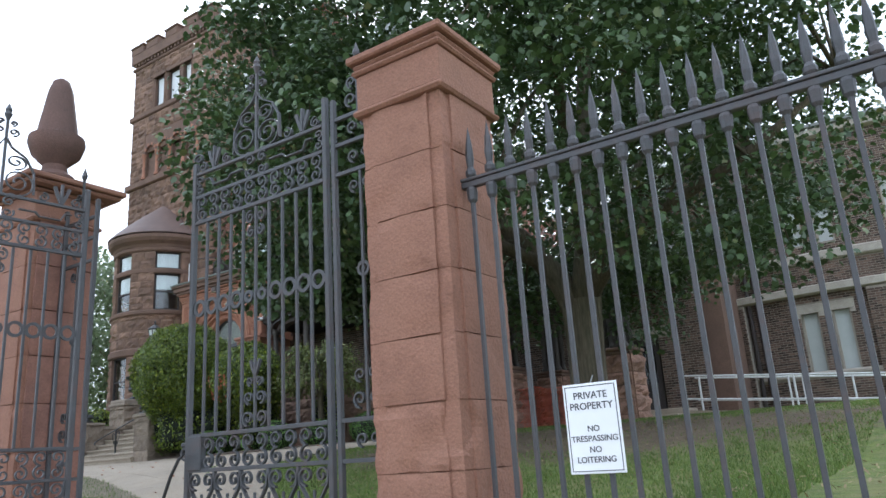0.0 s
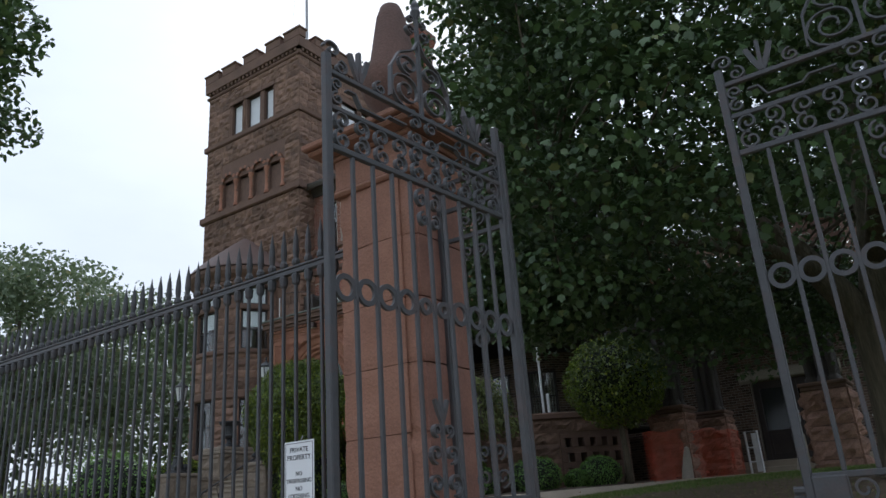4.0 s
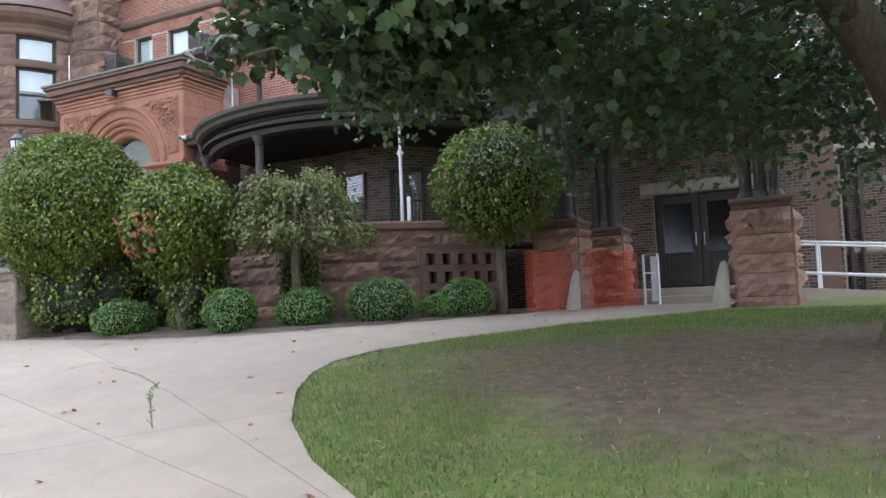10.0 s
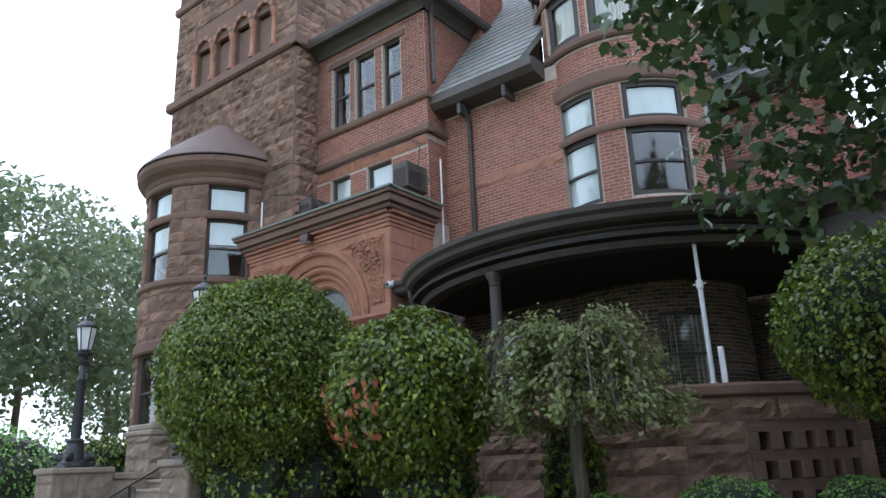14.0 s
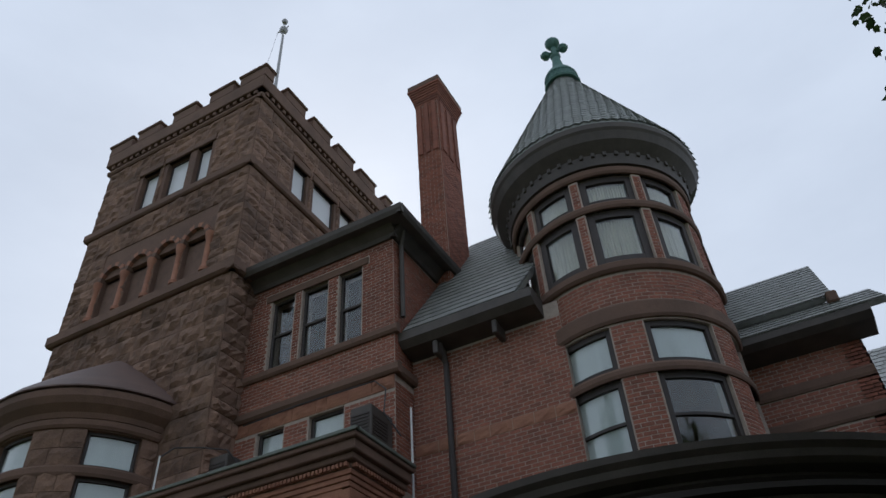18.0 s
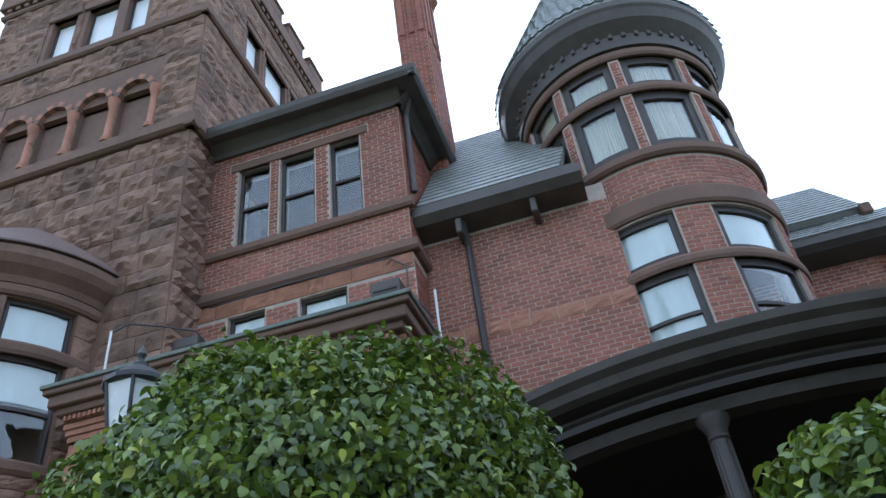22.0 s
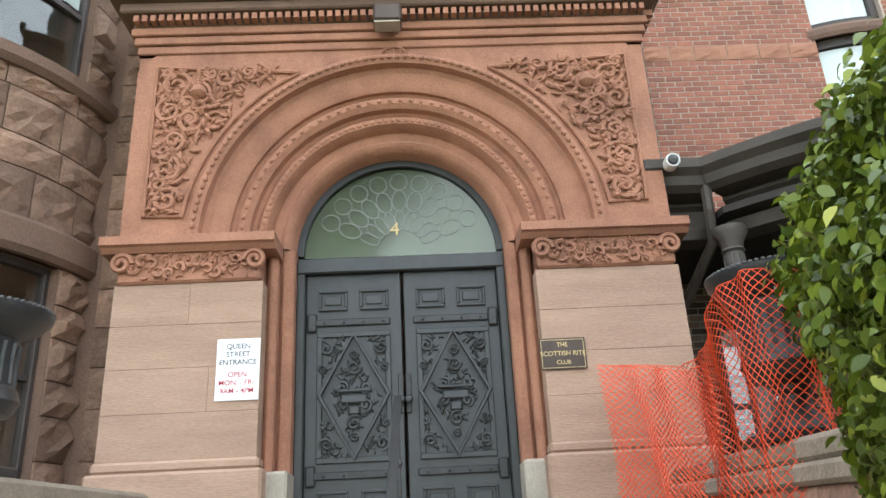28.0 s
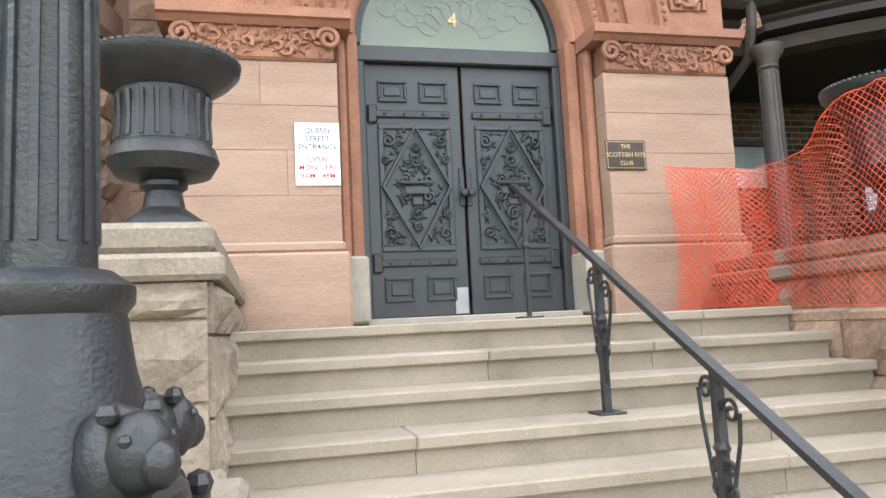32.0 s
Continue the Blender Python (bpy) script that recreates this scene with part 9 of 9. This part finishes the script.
def big_tree():
    bx, by = -0.32, 12.2
    g = gz(by)
    t = thing("maple_tree", (bx, by, g), "broad maple tree with a forked trunk and low dense crown", "tree")
    # fluted trunk with flaring roots
    mb = MB()
    rings, n = 12, 22
    for k in range(rings + 1):
        z = g - 0.15 + 2.35 * k / rings
        h = max(0, z - g)
        r = 0.29 + 0.1 * math.exp(-h * 3.4) + 0.05 * (h / 2.2) ** 2
        for i in range(n):
            a = 2 * PI * i / n
            rr = r * (1 + (0.16 * math.exp(-h * 2.2) + 0.05) * math.sin(a * 5 + 0.5 * h) + 0.03 * noise.noise((a * 2, h * 2, 1)))
            mb.v.append((bx + rr * math.cos(a) + 0.03 * h, by + rr * math.sin(a), z))
    for k in range(rings):
        for i in range(n):
            mb.f.append((k * n + i, k * n + (i + 1) % n, (k + 1) * n + (i + 1) % n, (k + 1) * n + i))
    obj("trunk", mb, BARK, t, smooth="all")
    f = Vector((bx + 0.06, by, g + 2.0))
    limbs = [([(0, 0, -0.2), (-0.28, -0.05, 0.5), (-0.75, -0.3, 1.3), (-1.7, -0.9, 2.4), (-2.9, -1.3, 3.6), (-3.6, -1.6, 4.8)], [0.27, 0.22, 0.19, 0.15, 0.1, 0.05]),
             ([(0, 0, -0.2), (0.15, 0.05, 0.7), (0.3, 0.1, 1.7), (0.3, 0.3, 3.2), (0.5, 0.3, 5.0), (0.2, 0.6, 7.2)], [0.3, 0.25, 0.21, 0.17, 0.12, 0.05]),
             ([(0.1, 0, 0.2), (0.8, -0.2, 0.9), (1.8, -0.5, 1.35), (3.2, -0.7, 1.8), (4.6, -0.8, 2.6)], [0.17, 0.14, 0.11, 0.08, 0.04]),
             ([(0.05, 0.1, 0.5), (0.2, 1.0, 1.5), (0.3, 2.2, 2.7), (0.6, 3.4, 4.2)], [0.17, 0.14, 0.1, 0.05]),
             ([(0.2, 0, 1.0), (0.6, -1.1, 2.1), (1.0, -2.3, 3.4), (1.2, -3.4, 4.6)], [0.16, 0.13, 0.09, 0.05]),
             ([(-0.5, -0.2, 0.9), (-1.4, -1.4, 1.5), (-2.4, -2.5, 1.9), (-3.4, -3.2, 2.0)], [0.13, 0.1, 0.07, 0.03]),
             ([(-0.6, -0.1, 1.1), (-2.0, 0.4, 1.9), (-3.6, 0.5, 2.5), (-5.0, 0.3, 2.5)], [0.13, 0.1, 0.07, 0.03])]
    for pts, rad in limbs:
        grow(t, [tuple(f + Vector(p)) for p in pts], rad, "limb", 10)
    tips = []
    ends = [(f + Vector(p), k / len(pts)) for pts, _ in limbs for k, p in enumerate(pts) if k >= 2]
    C = Vector((-0.95, 12.0, 7.4))
    n_cl = 0
    while len(tips) < 540:
        d = Vector(gen.normal(size=3))
        d.normalize()
        k = gen.uniform(0.35, 1.0) ** 0.55
        p = C + Vector((d.x * 6.0 * k, d.y * 5.9 * k, d.z * 5.6 * k))
        floor = 3.75 + 0.35 * noise.noise((p.x * 0.5, p.y * 0.5, 2.0)) + max(0, 2.7 - math.hypot(p.x - bx - 0.3, p.y - by + 0.6)) * 0.62 + max(0, -2.6 - p.x) * 0.24
        if p.z < floor:
            continue
        tips.append(p)
    # a low bough reaching out towards the drive
    B = Vector((-4.4, 9.6, 4.4))
    grow(t, [tuple(f + Vector((-2.4, -2.5, 1.9))), (-3.6, 9.6, 5.1), tuple(B), (-5.2, 9.1, 4.15)], [0.07, 0.05, 0.035, 0.012], "branch", 7)
    ends.append((B, 0.9))
    crown = len(tips)
    for _ in range(34):
        d = Vector(gen.normal(size=3))
        d.normalize()
        k = gen.uniform(0.3, 1.0) ** 0.5
        tips.append(B + Vector((d.x * 1.2 * k, d.y * 1.1 * k, d.z * 0.42 * k)))
    P, N, T, S = [], [], [], []
    for j, p in enumerate(tips):
        low = j >= crown
        q, _ = min(ends, key=lambda e: (e[0] - p).length)
        if j % 2 == 0:
            midp = (p + q) / 2 + Vector((0, 0, 0.25))
            grow(t, [tuple(q), tuple(midp), tuple(p)], [0.035, 0.022, 0.01], "twig", 5)
        m = 95 if low else 270 if p.x < -1.5 and p.z < 9 else 215
        o = gen.normal(0, 1, (m, 3))
        o = o / np.linalg.norm(o, axis=1, keepdims=True) * (gen.random((m, 1)) ** 0.45) * (np.array((0.4, 0.4, 0.3)) if low else np.array((0.95, 0.95, 0.6)))
        P.append(np.array(p) + o)
        nn = gen.normal(0, 0.5, (m, 3)) + o * 0.5
        nn[:, 2] += 0.75
        N.append(nn)
        tt = gen.normal(0, 0.5, (m, 3)) + o * 0.6
        tt[:, 2] -= 0.7
        T.append(tt)
        S.append((0.125 if low else 0.108) * gen.uniform(0.6, 1.2, m))
    leaf_mesh("crown", np.concatenate(P), np.concatenate(N), np.concatenate(T), np.concatenate(S), MAPLE, LEAF_TREE, t)


big_tree()


def far_tree(x, y, h, r, mat, label, n=5000, base=None, leaf=0.22, mid=0.62, half=0.38):
    g = 0.5 if base is None else base
    t = thing("background_tree", (x, y, g), label, "tree", "background trees")
    stem([(x, y, g - 0.2), (x + 0.1, y, g + h * 0.3), (x - 0.1, y, g + h * 0.6), (x, y, g + h * 0.9)], [0.24, 0.18, 0.12, 0.04], BARK, t)
    cl = []
    while len(cl) < 46:
        d = rand_dirs(1)[0]
        k = gen.uniform(0.3, 1) ** 0.6
        p = np.array((x, y, g + h * mid)) + d * k * np.array((r, r, h * half))
        cl.append(p)
        if len(cl) % 4 == 0:
            stem([(x, y, g + h * gen.uniform(0.3, 0.6)), tuple((p + np.array((x, y, g + h * 0.5))) / 2), tuple(p)], [0.06, 0.04, 0.015], BARK, t, "branch", 5)
    m = n // 46
    o = gen.normal(0, 1, (46, m, 3))
    o = o / np.linalg.norm(o, axis=2, keepdims=True) * gen.random((46, m, 1)) ** 0.45 * r * np.array((0.36, 0.36, 0.26))
    pos = (np.array(cl)[:, None, :] + o).reshape(-1, 3)
    nrm = gen.normal(0, 0.5, pos.shape) + np.array((0, 0, 0.7))
    tip = gen.normal(0, 0.5, pos.shape) + np.array((0, 0, -0.7))
    leaf_mesh("crown", pos, nrm, tip, leaf * gen.uniform(0.6, 1.2, len(pos)), OVAL, mat, t)


far_tree(-19.7, 5.0, 17.2, 3.4, LEAF_TREE, "tall street-side tree with a dense crown", 17000, 1.0, 0.24, 0.735, 0.23)
for x, y, h, r in ((-38, 18, 12, 4.5), (-46, 24, 16, 5.5), (-52, 32, 17, 6.0), (-44, 13, 11, 4.2), (-58, 20, 16, 6), (-36, 26, 12, 4.5), (-62, 38, 19, 6.5), (-34, 12.5, 8, 3.4), (-56, 10, 14, 5.5), (-70, 26, 17, 6.5)):
    far_tree(x, y, h * 1.15, r * 1.1, LEAF_FAR, "hazy leafy tree beyond the grounds", 8500, 1.2, 0.36)
far_tree(-40, 8.5, 11, 3.2, LEAF_WEEP, "tree with reddish and yellowing leaves", 5000, 0.8, 0.26)
hedge = thing("hedge", (-30, 14, 1.7), "low leafy hedge at the edge of the grounds", "hedge")
for k in range(16):
    c = (-27 - 1.3 * k, 9.5 + 0.55 * k, 2.0)
    core_ball(c, 1.2, 0.9, k * 1.7, hedge, 0.2, 0.85)
    ball_leaves(c, 1.3, 1.0, 1200, 0.14, OVAL, LEAF_FAR, hedge, k * 1.7, 0.25, 0.3)


# ---- grass blades near the walk ----
def tufts(region, n, name, label, hgt=0.042):
    pos = []
    while len(pos) < n:
        x, y = gen.uniform(*region[0]), gen.uniform(*region[1])
        if inside(x, y, DRIVE) or gen.random() > np.interp(math.hypot((x + 0.1) / 4.6, (y - 11.3) / 2.45) + 0.45 * noise.noise((x * 1.1, y * 1.1, 0.5)), (0.8, 1.25), (0.03, 1.0)) or inside(x, y, BED):
            continue
        pos.append((x, y))
    v, f = [], []
    for x, y in pos:
        z = lawn_z(x, y)
        a = gen.uniform(0, 2 * PI)
        h = hgt * gen.uniform(0.5, 1.3)
        lx, ly = gen.normal(0, 0.02), gen.normal(0, 0.02)
        o = len(v)
        w = 0.006
        v += [(x - w * math.cos(a), y - w * math.sin(a), z - 0.005), (x + w * math.cos(a), y + w * math.sin(a), z - 0.005), (x + lx, y + ly, z + h)]
        f.append((o, o + 1, o + 2))
    mb = MB()
    mb.v, mb.f = v, f
    ob = obj(name, mb, LEAF_GRASS, fix=False)
    return tagged(ob, label, "grass", kind="stuff")


def inside(x, y, poly):
    c = False
    for (ax, ay), (bx, by) in zip(poly, poly[1:] + poly[:1]):
        if (ay > y) != (by > y) and x < (bx - ax) * (y - ay) / (by - ay) + ax:
            c = not c
    return c


LEAF_GRASS = leaf_material("grass_blade", (0.09, 0.145, 0.028), (0.17, 0.235, 0.05), (0.33, 0.29, 0.12), 0.6, 0.3)
tufts(((-6.2, 4.0), (4.4, 16.5)), 90000, "grass_blades", "short green grass blades with dry straw-coloured patches")
tufts(((-14, -3.2), (4.2, 10.0)), 15000, "grass_blades", "short green grass blades behind the railing", 0.07)
# fallen leaves on the concrete
lv = []
while len(lv) < 70:
    x, y = gen.uniform(-16, -2), gen.uniform(6, 17)
    if inside(x, y, DRIVE):
        lv.append((x, y, gz(y) + 0.028))
lv = np.array(lv)
fallen = leaf_mesh("fallen_leaves", lv, gen.normal(0, 0.2, lv.shape) + np.array((0, 0, 1.0)), gen.normal(0, 1, lv.shape), 0.07 * gen.uniform(0.5, 1.1, len(lv)), MAPLE, LEAF_RED, thing("leaf_litter", (-8, 10, gz(10)), "scattered dry brown leaves on the concrete", "leaves", kind="stuff"))
# straw, dry bits and leaves lying on the lawn
LEAF_STRAW = leaf_material("dry_straw", (0.2, 0.15, 0.08), (0.34, 0.27, 0.14), (0.14, 0.08, 0.04), 0.7, 0.1)
bits = []
while len(bits) < 5200:
    x, y = gen.uniform(-6.0, 4.5), gen.uniform(4.6, 16.0)
    if not inside(x, y, DRIVE) and noise.noise((x * 0.7, y * 0.7, 5.0)) + gen.uniform(-0.5, 0.5) > -0.1:
        bits.append((x, y, lawn_z(x, y) + 0.022))
bits = np.array(bits)
litter = thing("lawn_litter", (-1, 10, gz(10)), "dry straw and brown leaf bits scattered on the lawn", "leaves", kind="stuff")
leaf_mesh("straw", bits, gen.normal(0, 0.35, bits.shape) + np.array((0, 0, 1.0)), gen.normal(0, 1, bits.shape), gen.uniform(0.02, 0.05, len(bits)), SLIM, LEAF_STRAW, litter)
# a crack in the concrete with weeds in it
CRACK = [(-8.85, 10.86), (-7.92, 10.45), (-7.16, 9.98), (-6.85, 9.6), (-5.95, 8.8)]
crack = thing("concrete_crack", (-7.5, 10.6, gz(10.6)), "thin dark crack in the concrete with small weeds", "crack")
obj("crack", MB().tube([(x, y, gz(y) + 0.018) for x, y in CRACK], 0.007, 4), SOIL, crack)
cp, ct = [], []
for (ax, ay), (bx_, by_) in zip(CRACK[2:], CRACK[3:]):
    for k in range(26):
        f = gen.random()
        x, y = ax + (bx_ - ax) * f + gen.normal(0, 0.015), ay + (by_ - ay) * f + gen.normal(0, 0.015)
        cp.append((x, y, gz(y) + 0.04))
        ct.append(gen.normal(0, 0.6, 3) + np.array((0, 0, 0.8)))
leaf_mesh("weeds", np.array(cp), gen.normal(0, 1, (len(cp), 3)), np.array(ct), 0.034 * gen.uniform(0.6, 1.3, len(cp)), SLIM, LEAF_BOX, crack, "small green weeds")
# weeds along the foot of the railing
wd = thing("weeds", (-4.5, 4.2, 1.15), "low green weeds behind the railing coping", "plants", kind="stuff")
wp = np.stack([gen.uniform(-8.5, -3.1, 700), gen.uniform(4.24, 4.42, 700), gen.uniform(1.06, 1.24, 700)], 1)
wp[:, 2] -= 0.08 * gen.random(700) * (np.sin(wp[:, 0] * 5) > 0.1)
leaf_mesh("weeds", wp, gen.normal(0, 0.8, (700, 3)) + np.array((0, -0.4, 0.5)), gen.normal(0, 0.6, (700, 3)) + np.array((0, 0, 0.9)), 0.075 * gen.uniform(0.6, 1.3, 700), OVAL, LEAF_BOX, wd)
